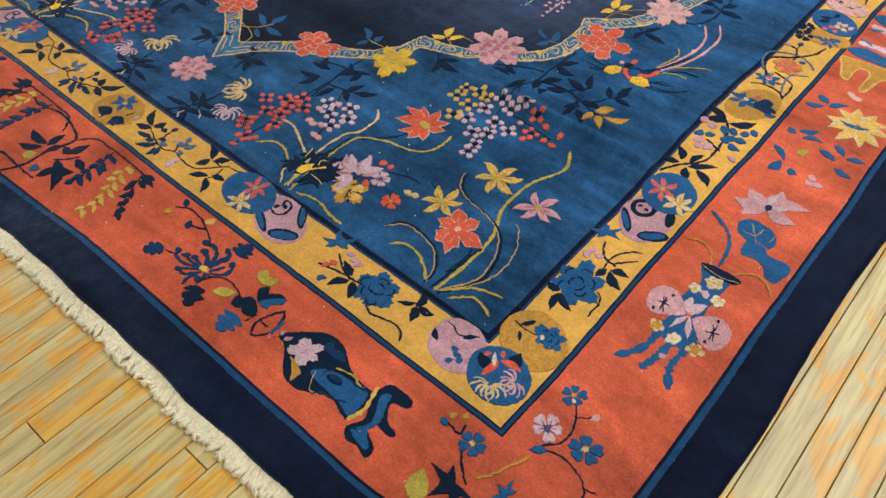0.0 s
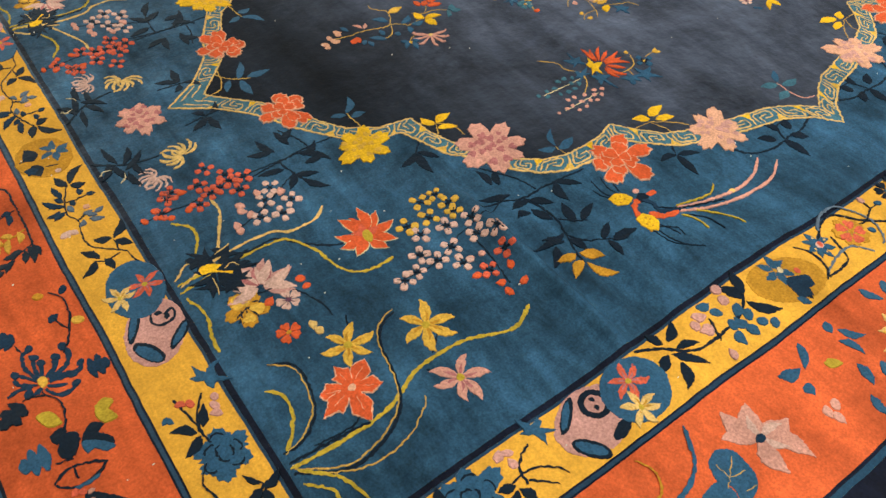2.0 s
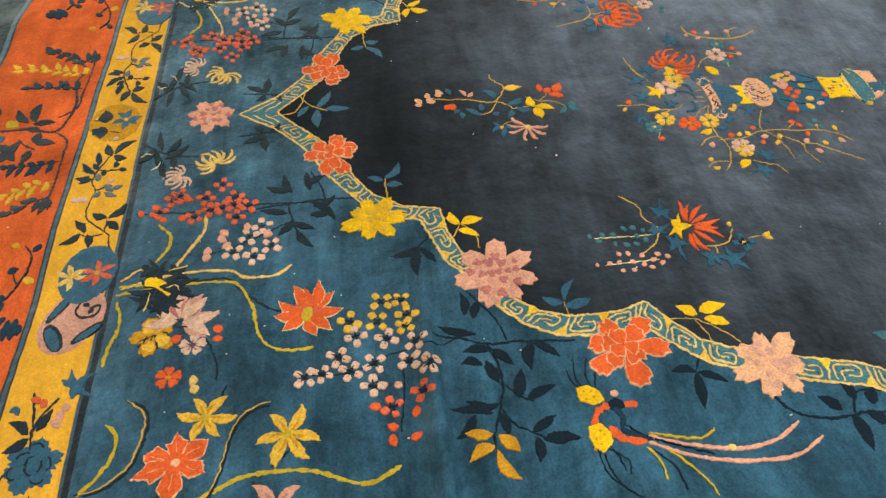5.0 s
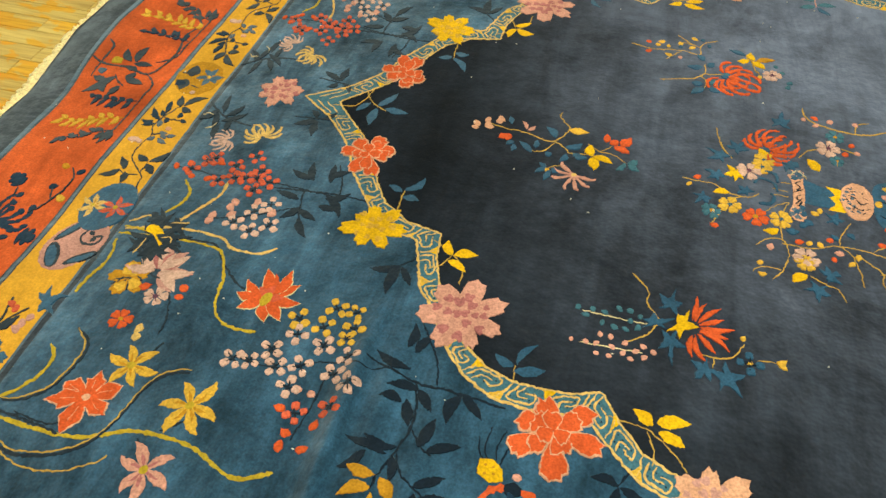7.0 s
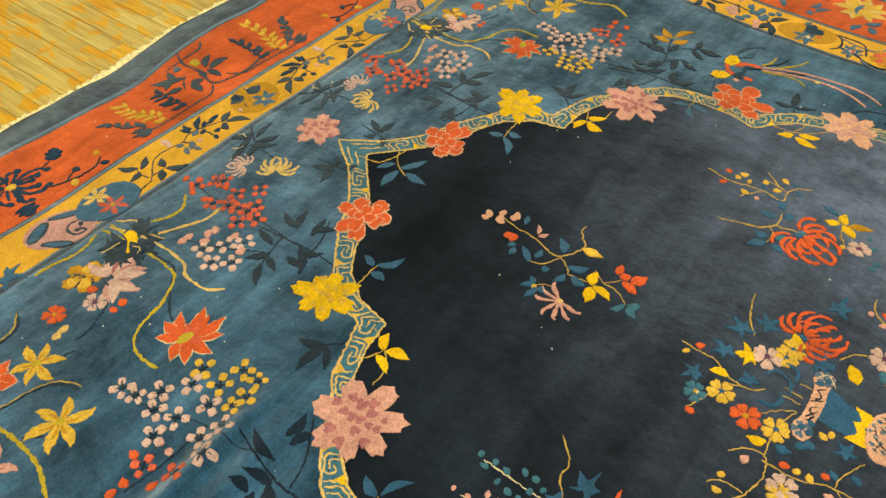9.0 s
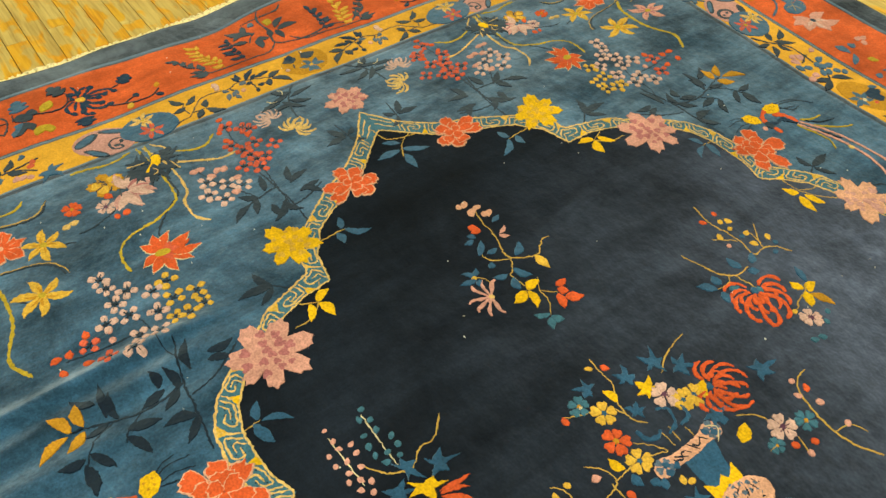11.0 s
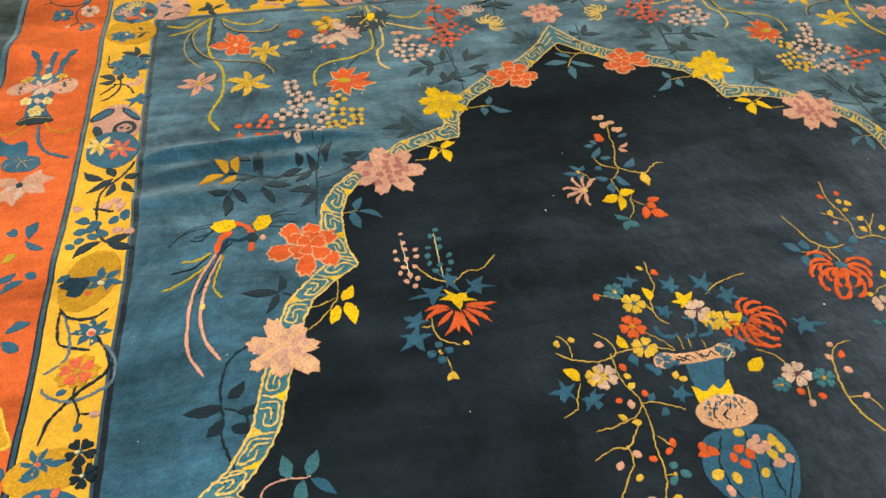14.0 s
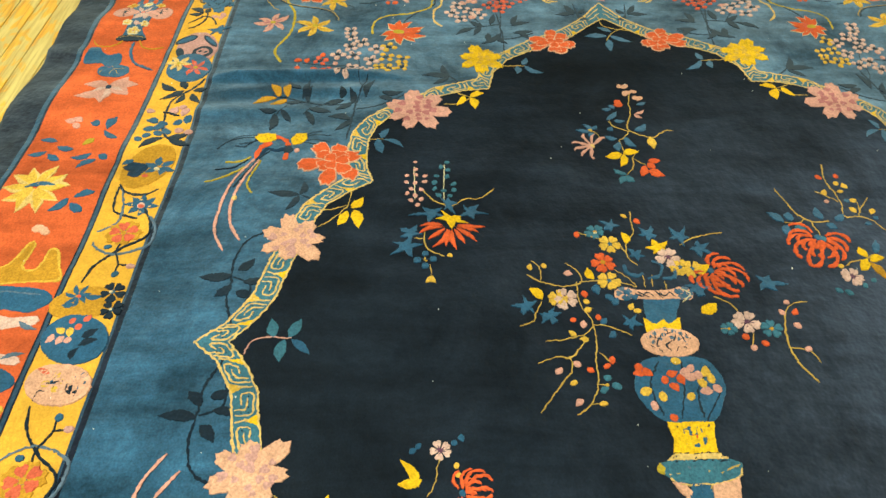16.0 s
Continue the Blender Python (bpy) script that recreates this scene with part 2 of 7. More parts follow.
# an unseen panel, added with its area lamp to light the rug
def added_ceiling_light(x, y, watts):
    ob = tagged(new("added_ceiling_light"), "flat warm white ceiling light panel, unseen, added to light the rug", "ceiling light", "ceiling lights")
    ob.location = (x, y, CEIL_Z)
    w, d, f = 0.6, 0.3, 0.02
    part("frame", solid("frame", [(-w, -d, -0.05, w, -d + f, 0), (-w, d - f, -0.05, w, d, 0),
                                  (-w, -d + f, -0.05, -w + f, d - f, 0), (w - f, -d + f, -0.05, w, d - f, 0)], WHITE_METAL), ob)
    part("diffuser", solid("diffuser", [(-w + f, -d + f, -0.03, w - f, d - f, -0.02)], GLOW), ob)
    lamp = bpy.data.lights.new("added_ceiling_lamp", "AREA")
    lamp.shape, lamp.size, lamp.size_y, lamp.energy, lamp.color = "RECTANGLE", 1.1, 0.5, watts * LIGHT, (1.0, 0.94, 0.85)
    lo = new("added_ceiling_lamp", lamp)
    lo.location = (x, y, CEIL_Z - 0.06)


for x, y, watts in ADDED_LAMPS:
    added_ceiling_light(x, y, watts)

# ---- the rug's lie and weave ----
LENGTH, WIDTH, MID = 2.57, 1.887, 0.955          # the blue field; MID is the weave's own middle line
BANDS = (0.011, 0.131, 0.326, 0.331, 0.34, 0.409)  # outer limits of the borders, from the field's edge


def bell(d, width):
    return math.exp(-(d / width) ** 2)


def step(a, b, x):
    s = min(1, max(0, (x - a) / (b - a)))
    return s * s * (3 - 2 * s)


def lie(x, y):
    """Height of the pile: folds, edge ripples and slow unevenness."""
    n = noise.noise(Vector((x * 2.1, y * 2.1, 3.0))) * 0.0035 + noise.noise(Vector((x * 6, y * 6, 9.0))) * 0.0012
    reach = step(0.5, 0.3, y) * step(-0.03, 0.07, y)
    past = x - 0.534 + 0.035 * y
    fold = (0.022 * bell(past, 0.022 if past < 0 else 0.011) + 0.007 * bell(past - 0.05, 0.018)) * reach - 0.006 * bell(x - 0.62 + 0.03 * y, 0.03) * reach
    fold += 0.009 * bell(x - 0.66 + 0.06 * y, 0.03) * step(0.32, 0.12, y) * step(-0.12, 0.05, y) + 0.006 * bell(x - 0.78 + 0.1 * y, 0.05) * step(0.3, 0.1, y) + 0.004 * bell(x - 0.9, 0.05) * step(0.25, 0.0, y)
    side, end = step(0.02, -0.4, y), step(0.03, -0.38, x)
    ripple = side * 0.015 * math.sin(x * 24 + 1.2 * math.sin(x * 5) + y * 3) * (0.45 + 0.55 * noise.noise(Vector((x * 3, 5, 0))))
    ripple += end * 0.006 * math.sin(y * 21 + 1.5 * math.sin(y * 4.3)) * (0.5 + 0.5 * noise.noise(Vector((2, y * 3, 0))))
    fold += 0.009 * bell(x - 0.43, 0.02) * side
    fold += 0.02 * bell(x + 0.27, 0.1) * noise.noise(Vector((x * 5, y * 6.5, 31)))
    return max(-0.009, n + fold + ripple + 0.004 * side + 0.007 * end)


def weave(x, y):
    """Hand-woven lines wander a little."""
    dx = 0.0035 * noise.noise(Vector((x * 5, y * 5, 21))) + 0.0012 * noise.noise(Vector((x * 40, y * 40, 4)))
    dy = 0.0035 * noise.noise(Vector((x * 5, y * 5, 51))) + 0.0012 * noise.noise(Vector((x * 40, y * 40, 14)))
    dy -= (0.008 - 0.006 * step(0.5, 0.8, x) + 0.004 * math.sin(x * 11)) * step(-0.3, -0.41, y)
    dx += 0.012 * step(-0.2, -0.3, x) * step(1.0, 0.6, y) - 0.024 * step(0.75, 1.2, y) * step(-0.2, -0.34, x)
    dx += (0.002 * math.sin(y * 17) + 0.0015 * math.sin(y * 41)) * step(-0.33, -0.41, x)
    dy += 0.05 * step(0.85, 0.15, x) * step(1.5, 1.95, y) + 0.009 * bell(x - 0.76, 0.2) * bell(y + 0.01, 0.06)
    return x + dx, y + dy


def place(x, y, lift=0.0):
    wx, wy = weave(x, y)
    return wx, wy, lie(wx, wy) + lift


def flip_y(y):
    return MID + (MID - y) * (WIDTH - MID) / MID


MIRRORS = {"one": ((0, 0),), "all": ((0, 0), (0, 1), (1, 0), (1, 1)), "ends": ((0, 0), (1, 0)), "sides": ((0, 0), (0, 1))}


def mirrored(p, fx, fy):
    x, y = (LENGTH - p[0] if fx else p[0]), (flip_y(p[1]) if fy else p[1])
    return (x - 0.042 * step(0.98, 1.35, y) * step(-0.1, 0.3, x), y + 0.028 * bell(y - 1.38, 0.15)) if fy else (x, y)


rug = tagged(new("rug"), "blue floral wool rug with terracotta border on worn oak boards", "rug")


def sheet(name, x0, y0, x1, y1, cell, mat, label=""):
    """A rectangle of pile, its rim pressed in by a carved line."""
    nx, ny = max(2, round((x1 - x0) / cell)), max(2, round((y1 - y0) / cell))
    verts = [place(x0 + (x1 - x0) * i / nx, y0 + (y1 - y0) * j / ny, -0.0012 if i in (0, nx) or j in (0, ny) else 0)
             for j in range(ny + 1) for i in range(nx + 1)]
    faces = [(j * (nx + 1) + i, j * (nx + 1) + i + 1, (j + 1) * (nx + 1) + i + 1, (j + 1) * (nx + 1) + i) for j in range(ny) for i in range(nx)]
    return part(name, mesh_of(name, verts, faces, [mat], smooth=True), rug, label)


def ring(name, a, b, cell, mat, label="", rim=False):
    """A border between the distances a and b outside the field, as one mesh; rim: its outer edge rolls down to the floor."""
    corners = lambda d: [(-d, -d), (LENGTH + d, -d), (LENGTH + d, WIDTH + d), (-d, WIDTH + d)]
    across = max(1, round((b - a) / cell))
    rows = []
    for k in range(across + 1):
        d = a + (b - a) * k / across
        c, row = corners(d), []
        for s in range(4):
            p, q = c[s], c[(s + 1) % 4]
            n = round((LENGTH if s % 2 == 0 else WIDTH) / cell)
            for i in range(n):
                t = i / n
                row.append((p[0] + (q[0] - p[0]) * t, p[1] + (q[1] - p[1]) * t, -0.0012 if k in (0, across) else 0))
        rows.append([place(x, y, z) for x, y, z in row])
    if rim:
        top = rows[-1]
        mx, my = LENGTH / 2, WIDTH / 2
        for out, fall in ((0.003, 0.25), (0.004, 0.6), (0.003, 1.0)):
            ringv = []
            for x, y, z in top:
                l = math.hypot(x - mx, y - my)
                ringv.append((x + (x - mx) / l * out, y + (y - my) / l * out, z + (FLOOR_Z - z) * fall))
            rows.append(ringv)
    n = len(rows[0])
    verts = [v for r in rows for v in r]
    faces = [(k * n + i, k * n + (i + 1) % n, (k + 1) * n + (i + 1) % n, (k + 1) * n + i)[::-1] for k in range(len(rows) - 1) for i in range(n)]
    return part(name, mesh_of(name, verts, faces, [mat], smooth=True), rug, label)


sheet("field", 0.004, 0.004, LENGTH - 0.004, WIDTH - 0.004, 0.0065, FIELD, "deep blue pile field")
ring("inner_guard_line", -0.004, 0.006, 0.01, EDGE, "dark navy guard line")
ring("inner_guard_line", 0.006, BANDS[0], 0.011, GUARD, "blue guard line")
ring("floral_border", BANDS[0], BANDS[1] - 0.012, 0.012, STRAW, "golden yellow floral border")
ring("middle_guard_line", BANDS[1] - 0.012, BANDS[1] - 0.009, 0.011, EDGE, "dark navy guard line")
ring("middle_guard_line", BANDS[1] - 0.009, BANDS[1] - 0.003, 0.011, GUARD, "blue guard line")
ring("middle_guard_line", BANDS[1] - 0.003, BANDS[1], 0.011, EDGE, "dark navy guard line")
ring("vase_border", BANDS[1], BANDS[2], 0.012, TERRA, "terracotta red main border")
ring("dark_guard_line", BANDS[2], BANDS[3], 0.011, EDGE, "navy guard line")
ring("outer_guard_line", BANDS[3], BANDS[4], 0.011, LINE, "blue guard line")
ring("plain_edge", BANDS[4], BANDS[5], 0.012, EDGE, "plain navy outer edge", rim=True)


# ---- motifs woven into the rug ----
def smooth_line(points, spacing=0.006, closed=False):
    """A Catmull-Rom curve through the points."""
    n = len(points)
    if n == 2 and not closed:
        points = [points[0], ((points[0][0] + points[1][0]) / 2, (points[0][1] + points[1][1]) / 2), points[1]]
        n = 3
    at = (lambda i: points[i % n]) if closed else (lambda i: points[min(n - 1, max(0, i))])
    out = []
    for i in range(n if closed else n - 1):
        p0, p1, p2, p3 = at(i - 1), at(i), at(i + 1), at(i + 2)
        k = max(2, round(math.dist(p1, p2) / spacing))
        for j in range(k):
            t = j / k
            out.append(tuple(0.5 * (2 * p1[a] + (p2[a] - p0[a]) * t + (2 * p0[a] - 5 * p1[a] + 4 * p2[a] - p3[a]) * t * t
                                    + (3 * p1[a] - p0[a] - 3 * p2[a] + p3[a]) * t ** 3) for a in (0, 1)))
    return out if closed else out + [points[-1]]


def turn(p, c, degrees, r=1.0):
    a = radians(degrees)
    return c[0] + r * (p[0] * math.cos(a) - p[1] * math.sin(a)), c[1] + r * (p[0] * math.sin(a) + p[1] * math.cos(a))


def knotted(outline):
    """The edge of a figure steps from knot to knot."""
    xs, ys = [p[0] for p in outline], [p[1] for p in outline]
    size = max(max(xs) - min(xs), max(ys) - min(ys))
    spacing, depth = (0.0028, 0.0019) if size > 0.02 else (0.0026, 0.001)
    if size > 0.3:
        spacing, depth = 0.012, 0.0
    out = []
    for a, b in zip(outline, outline[1:] + outline[:1]):
        k = max(1, round(math.dist(a, b) / spacing))
        for j in range(k):
            x, y = a[0] + (b[0] - a[0]) * j / k, a[1] + (b[1] - a[1]) * j / k
            out.append((x + depth * noise.noise(Vector((x * 370, y * 370, 2))), y + depth * noise.noise(Vector((x * 370, y * 370, 8)))))
    return out


class Motif:
    """Shapes of pile in several colours, gathered in one mesh and laid on the rug with its mirror images."""

    def __init__(self, name, where):
        self.name, self.where, self.shapes, self.mats = name, where, [], []
        self.rnd = random.Random(len(bpy.data.meshes) * 7 + 3)

    def add(self, mat, outline, fill=None, kind="figure"):
        if mat not in self.mats:
            self.mats.append(mat)
        if fill is None:
            outline = knotted(outline)
        self.shapes.append((self.mats.index(mat), outline, fill, kind))

    # basic shapes
    def stem(self, mat, width, points):
        line = smooth_line(points, 0.0045)
        kink = 0.0027 if width < 0.006 else 0.0012
        line = [(x + kink * noise.noise(Vector((x * 160, y * 160, 1))), y + kink * noise.noise(Vector((x * 160, y * 160, 6)))) for x, y in line]
        width *= 0.72 if mat in (INK, TAN, CREAM) else 0.88
        left, right = [], []
        for i, p in enumerate(line):
            a, b = line[max(0, i - 1)], line[min(len(line) - 1, i + 1)]
            l = math.hypot(b[0] - a[0], b[1] - a[1]) or 1
            s = min(1.0, 0.55 + 0.2 * min(i, len(line) - 1 - i)) * width / 2 * self.rnd.uniform(0.5, 1.3)
            nx, ny = -(b[1] - a[1]) / l * s, (b[0] - a[0]) / l * s
            left.append((p[0] + nx, p[1] + ny))
            right.append((p[0] - nx, p[1] - ny))
        n = len(line)
        self.add(mat, left + right[::-1], [(i, i + 1, 2 * n - 2 - i, 2 * n - 1 - i) for i in range(n - 1)], "stem")

    def blob(self, mat, points):
        self.add(mat, smooth_line(points, 0.007, True))

    def disc(self, mat, c, rx, ry, degrees=0):
        n = max(8, min(40, round(6.3 * max(rx, ry) / 0.007)))
        self.add(mat, [turn((rx * math.cos(6.2832 * i / n), ry * math.sin(6.2832 * i / n)), c, degrees, self.rnd.uniform(0.95, 1.05) if max(rx, ry) < 0.02 else self.rnd.uniform(0.985, 1.015)) for i in range(n)], None, "petal" if max(rx, ry) < 0.03 else "disc")

    def leaf(self, mat, base, tip, width):
        dx, dy = tip[0] - base[0], tip[1] - base[1]
        width *= 0.8
        bend = self.rnd.uniform(-0.16, 0.16)
        side = lambda s, w: (base[0] + dx * s - dy * (bend * math.sin(math.pi * s)) - dy / l * w, base[1] + dy * s + dx * (bend * math.sin(math.pi * s)) + dx / l * w)
        l = math.hypot(dx, dy) or 0.001
        prof = ((0.0, 0.1), (0.12, 0.55), (0.3, 0.95), (0.5, 1.0), (0.68, 0.8), (0.85, 0.4), (1.0, 0.03))
        j = self.rnd.uniform
        up = [side(s, w * width / 2 * j(0.86, 1.14)) for s, w in prof]
        down = [side(s, -w * width / 2 * j(0.86, 1.14)) for s, w in prof]
        self.add(mat, up + down[::-1], None, "leaf")

    def jag(self, mat, base, tip, width):
        """A lobed leaf with five pointed fingers."""
        l = max(math.dist(base, tip) * 1.15, width * 0.75)
        a = math.degrees(math.atan2(tip[1] - base[1], tip[0] - base[0]))
        c = ((base[0] + tip[0]) / 2, (base[1] + tip[1]) / 2)
        pts = []
        for ang, r in ((180, 0.14), (-150, 0.36), (-128, 0.72), (-106, 0.36), (-84, 0.46), (-64, 0.88), (-44, 0.5), (-30, 0.38), (-14, 0.66), (0, 1.02), (12, 0.6), (28, 0.36), (46, 0.54), (64, 0.86), (86, 0.44), (106, 0.36), (128, 0.7), (150, 0.34)):
            k, ang = r * self.rnd.uniform(0.72, 1.2), ang + self.rnd.uniform(-9, 9)
            pts.append(turn((l * 0.86 * k * math.cos(radians(ang)), width * 0.95 * k * math.sin(radians(ang))), c, a))
        self.add(mat, pts, None, "lobed_leaf")

    def oak_leaf(self, mat, base, tip, width):
        """A leaf with rounded lobes on both sides."""
        l = math.dist(base, tip)
        a = math.degrees(math.atan2(tip[1] - base[1], tip[0] - base[0]))
        side = ((0.0, 0.04), (0.14, 0.34), (0.3, 0.42), (0.4, 0.2), (0.54, 0.4), (0.7, 0.38), (0.76, 0.18), (0.92, 0.22))
        half = [(u, v * self.rnd.uniform(0.85, 1.2)) for u, v in side]
        pts = half + [(1.06, 0.0)] + [(u, -v * self.rnd.uniform(0.8, 1.1)) for u, v in side[::-1]]
        self.add(mat, smooth_line([turn((l * 1.15 * u, width * v), base, a) for u, v in pts], 0.005, True), None, "lobed_leaf")

    def dots(self, mat, r, centres):
        """Small buds, some round, some pointed."""
        for c in centres:
            a = self.rnd.uniform(0, 360)
            if self.rnd.random() < 0.5 or r < 0.006:
                self.disc(mat, c, r * self.rnd.uniform(0.6, 0.86), r * self.rnd.uniform(0.46, 0.66), a)
            else:
                self.leaf(mat, turn((-r * 0.85, 0), c, a), turn((r * 0.95, 0), c, a), r * 1.5)

    # flowers
    def blossoms(self, mat, r, centres, petals=4):
        r *= 1.0 if petals == 4 else 0.84
        for c in centres:
            a0 = self.rnd.uniform(0, 90)
            if petals == 4:
                # four square petals round a dark cross
                self.stem(INK, r * 0.2, [turn((-r * 0.55, 0), c, a0), turn((r * 0.55, 0), c, a0)])
                self.stem(INK, r * 0.2, [turn((-r * 0.55, 0), c, a0 + 90), turn((r * 0.55, 0), c, a0 + 90)])
                tone = PALE if mat is PINK else CORAL if mat is RED else mat
                for k in range(4):
                    a, h = a0 + 90 * k + self.rnd.uniform(-9, 9), self.rnd.uniform(0.21, 0.26)
                    self.add(tone, [turn((r * (0.6 + h * u), r * h * v), c, a) for u, v in ((-1.1, 0.45), (-0.7, 0.95), (0.7, 0.95), (1.05, 0.5), (1.05, -0.5), (0.7, -0.95), (-0.7, -0.95), (-1.1, -0.45))], None, "petal")
                continue
            tone = PALE if mat in (PINK, SALMON) else mat
            for k in range(petals):
                a, q = a0 + 360 / petals * k + self.rnd.uniform(-6, 6), r * self.rnd.uniform(0.84, 1.0)
                self.add(tone, [turn((q * u, q * v), c, a) for u, v in ((0.14, 0.0), (0.45, 0.24), (0.8, 0.4), (1.0, 0.22), (0.9, 0.0), (1.0, -0.22), (0.8, -0.4), (0.45, -0.24))], None, "petal")
            if tone is PALE:
                for k in range(petals):
                    self.stem(PLUM, r * 0.11, [c, turn((r * 0.48, 0), c, a0 + 360 / petals * k)])
            self.disc(OCHRE if mat in (RED, BLUE, TEAL, CORAL) else PLUM if tone is PALE else BLUE, c, r * 0.2, r * 0.18)

    def petals(self, mat, c, r, n, degrees, span=360.0, width=0.4, start=0.1, pale=None):
        for k in range(n):
            a = degrees + (360 / n * k if span >= 360 else span * (k / (n - 1) - 0.5)) + self.rnd.uniform(-5, 5)
            q = r * self.rnd.uniform(0.9, 1.06)
            if pale:
                self.leaf(pale, turn((q * start, 0), c, a), turn((q * 1.1, 0), c, a), r * width * 1.3)
            self.leaf(mat, turn((q * start, 0), c, a), turn((q, 0), c, a), r * width)

    def rimmed(self, mat, base, tip, width, rim=0.0015):
        """A petal with a thin pale edge."""
        l = math.dist(base, tip) or 1
        out = (tip[0] + (tip[0] - base[0]) / l * rim, tip[1] + (tip[1] - base[1]) / l * rim)
        state = self.rnd.getstate()
        self.leaf(CREAM, base, out, width + 2.6 * rim)
        self.rnd.setstate(state)
        self.leaf(mat, base, tip, width)

    def lily(self, mat, c, r, degrees, pale=False):
        if pale:
            for k in (0, 2, 4, 1, 3, 5):
                a, q = degrees + 60 * k + self.rnd.uniform(-12, 12), r * self.rnd.uniform(0.8, 1.1)
                j = [self.rnd.uniform(0.88, 1.12) for _ in range(9)]
                shape = ((0.05, 0.07), (0.35, 0.19), (0.62, 0.29), (0.72, 0.17), (1.0, 0.02), (0.74, -0.15), (0.64, -0.28), (0.35, -0.2), (0.05, -0.07))
                for tone, grow in ((SALMON, 0.0012), (mat, 0.0)):
                    self.add(tone, [turn((q * u * j[i] + grow * (u > 0.5), q * v * j[i] + math.copysign(grow, v)), c, a) for i, (u, v) in enumerate(shape)], None, "petal" if tone is mat else "petal_edge")
                self.stem(SALMON, 0.0013, [turn((q * 0.2, 0), c, a + 4), turn((q * 0.7, 0), c, a)])
            self.disc(mat, c, r * 0.3, r * 0.3)
            self.disc(SALMON, c, r * 0.12, r * 0.12)
        else:
            shade = OCHRE if mat in (GOLD, CREAMGOLD) else MAUVE
            for k in range(6):
                a, q, s = degrees + 60 * k + self.rnd.uniform(-9, 9), r * self.rnd.uniform(0.88, 1.06), self.rnd.choice((-1, 1))
                curve = ((0.06, 0.05), (0.35, 0.15), (0.6, 0.2), (0.8, 0.17), (1.0, 0.2), (0.9, 0.02), (0.72, -0.12), (0.5, -0.17), (0.3, -0.13), (0.06, -0.05))
                self.add(mat, [turn((q * u, s * q * v), c, a) for u, v in curve], None, "petal")
                self.leaf(shade, turn((q * 0.08, 0), c, a), turn((q * 0.6, q * 0.03 * s), c, a), r * 0.13)
            self.disc(OLIVE, c, r * 0.15, r * 0.15)

    def star(self, mat, c, r, degrees):
        heart = turn((-r * 0.22, 0), c, degrees)
        for n, reach, span, wide in ((9, 0.95, 290, 0.38), (6, 0.7, 220, 0.3), (3, 0.44, 120, 0.28)):
            for k in range(n):
                a = degrees + span * (k / (n - 1) - 0.5) + self.rnd.uniform(-7, 7)
                q = r * reach * (1.0 + 0.16 * math.cos(radians(a - degrees))) * self.rnd.uniform(0.86, 1.06)
                if n == 9:
                    self.rimmed(mat, turn((q * 0.1, 0), heart, a), turn((q, 0), heart, a), r * wide, 0.0009)
                else:
                    self.leaf(mat if n == 6 else CORAL, turn((q * 0.1, 0), heart, a), turn((q, 0), heart, a), r * wide)
        self.disc(OLIVE, heart, r * 0.22, r * 0.14, degrees)

    def lotus(self, mat, c, r, degrees):
        b = turn((-r * 0.35, 0), c, degrees)
        tone = PALE if mat is PINK else mat
        self.petals(MAUVEPINK, b, r * 1.12, 6, degrees, 225, 0.44)
        self.petals(tone, b, r * 1.08, 6, degrees, 225, 0.4)
        for k in (-1, 0, 1):
            self.petals(MAUVE, b, r * 0.86, 1, degrees + 38 * k, width=0.24)
            self.petals(tone, b, r * 0.82, 1, degrees + 38 * k, width=0.22)

    def mum(self, mat, c, r, degrees, big=False):
        """A chrysanthemum in side view: petals curl in towards its axis."""
        if big:
            # petals spill from the stem and hook downwards
            for n, span, reach in ((10, 236, 1.0), (6, 150, 0.68), (3, 60, 0.42)):
                for k in range(n):
                    off = span * (k / (n - 1) - 0.5) + self.rnd.uniform(-5, 5)
                    q = r * reach * (1.0 + 0.42 * max(0, math.cos(radians(off)))) * self.rnd.uniform(0.9, 1.08)
                    s = -1 if off > 0 else 1
                    bend = 0.3 if abs(off) > 35 else 0.14
                    self.stem(mat, r * 0.15, [turn((q * x, q * y * s * bend), c, degrees + off) for x, y in ((0.3, -0.1), (0.55, -0.35), (0.8, -0.1), (0.97, 0.55), (0.98, 1.2))])
            self.disc(BLUE, c, r * 0.14, r * 0.12)
            return
        tiers = ((9, 220, 1.0, 0.1), (4, 80, 0.62, 0.095))
        b = turn((-r * 0.3, 0), c, degrees)
        for n, span, reach, w in tiers:
            for k in range(n):
                off = span * (k / (n - 1) - 0.5)
                s = -1 if off > 0 else 1
                q = r * reach * self.rnd.uniform(0.92, 1.15)
                self.stem(mat, r * w * 1.75, [turn((q * x, q * y * s), b, degrees + off) for x, y in ((0.12, 0), (0.5, -0.1), (0.86, 0.02), (1.02, 0.26))])

    def spider(self, mat, c, r, degrees):
        for k in range(7):
            a = degrees + 200 * (k / 6 - 0.5)
            s = -1 if k < 3 else 1
            self.stem(mat, r * 0.17, [turn((r * x, r * y * s), c, a) for x, y in ((0.1, 0), (0.55, 0.05), (0.9, 0.1), (1.05, 0.25))])
        self.disc(CREAMGOLD, c, r * 0.14, r * 0.14)

    def claw(self, mat, c, r, degrees):
        for k in range(10):
            a = degrees + 172 * (k / 9 - 0.5)
            q = r * (1.0 if k % 2 else 0.86)
            self.leaf(mat, turn((r * 0.22, 0), c, a), turn((q, 0), c, a), r * 0.155)

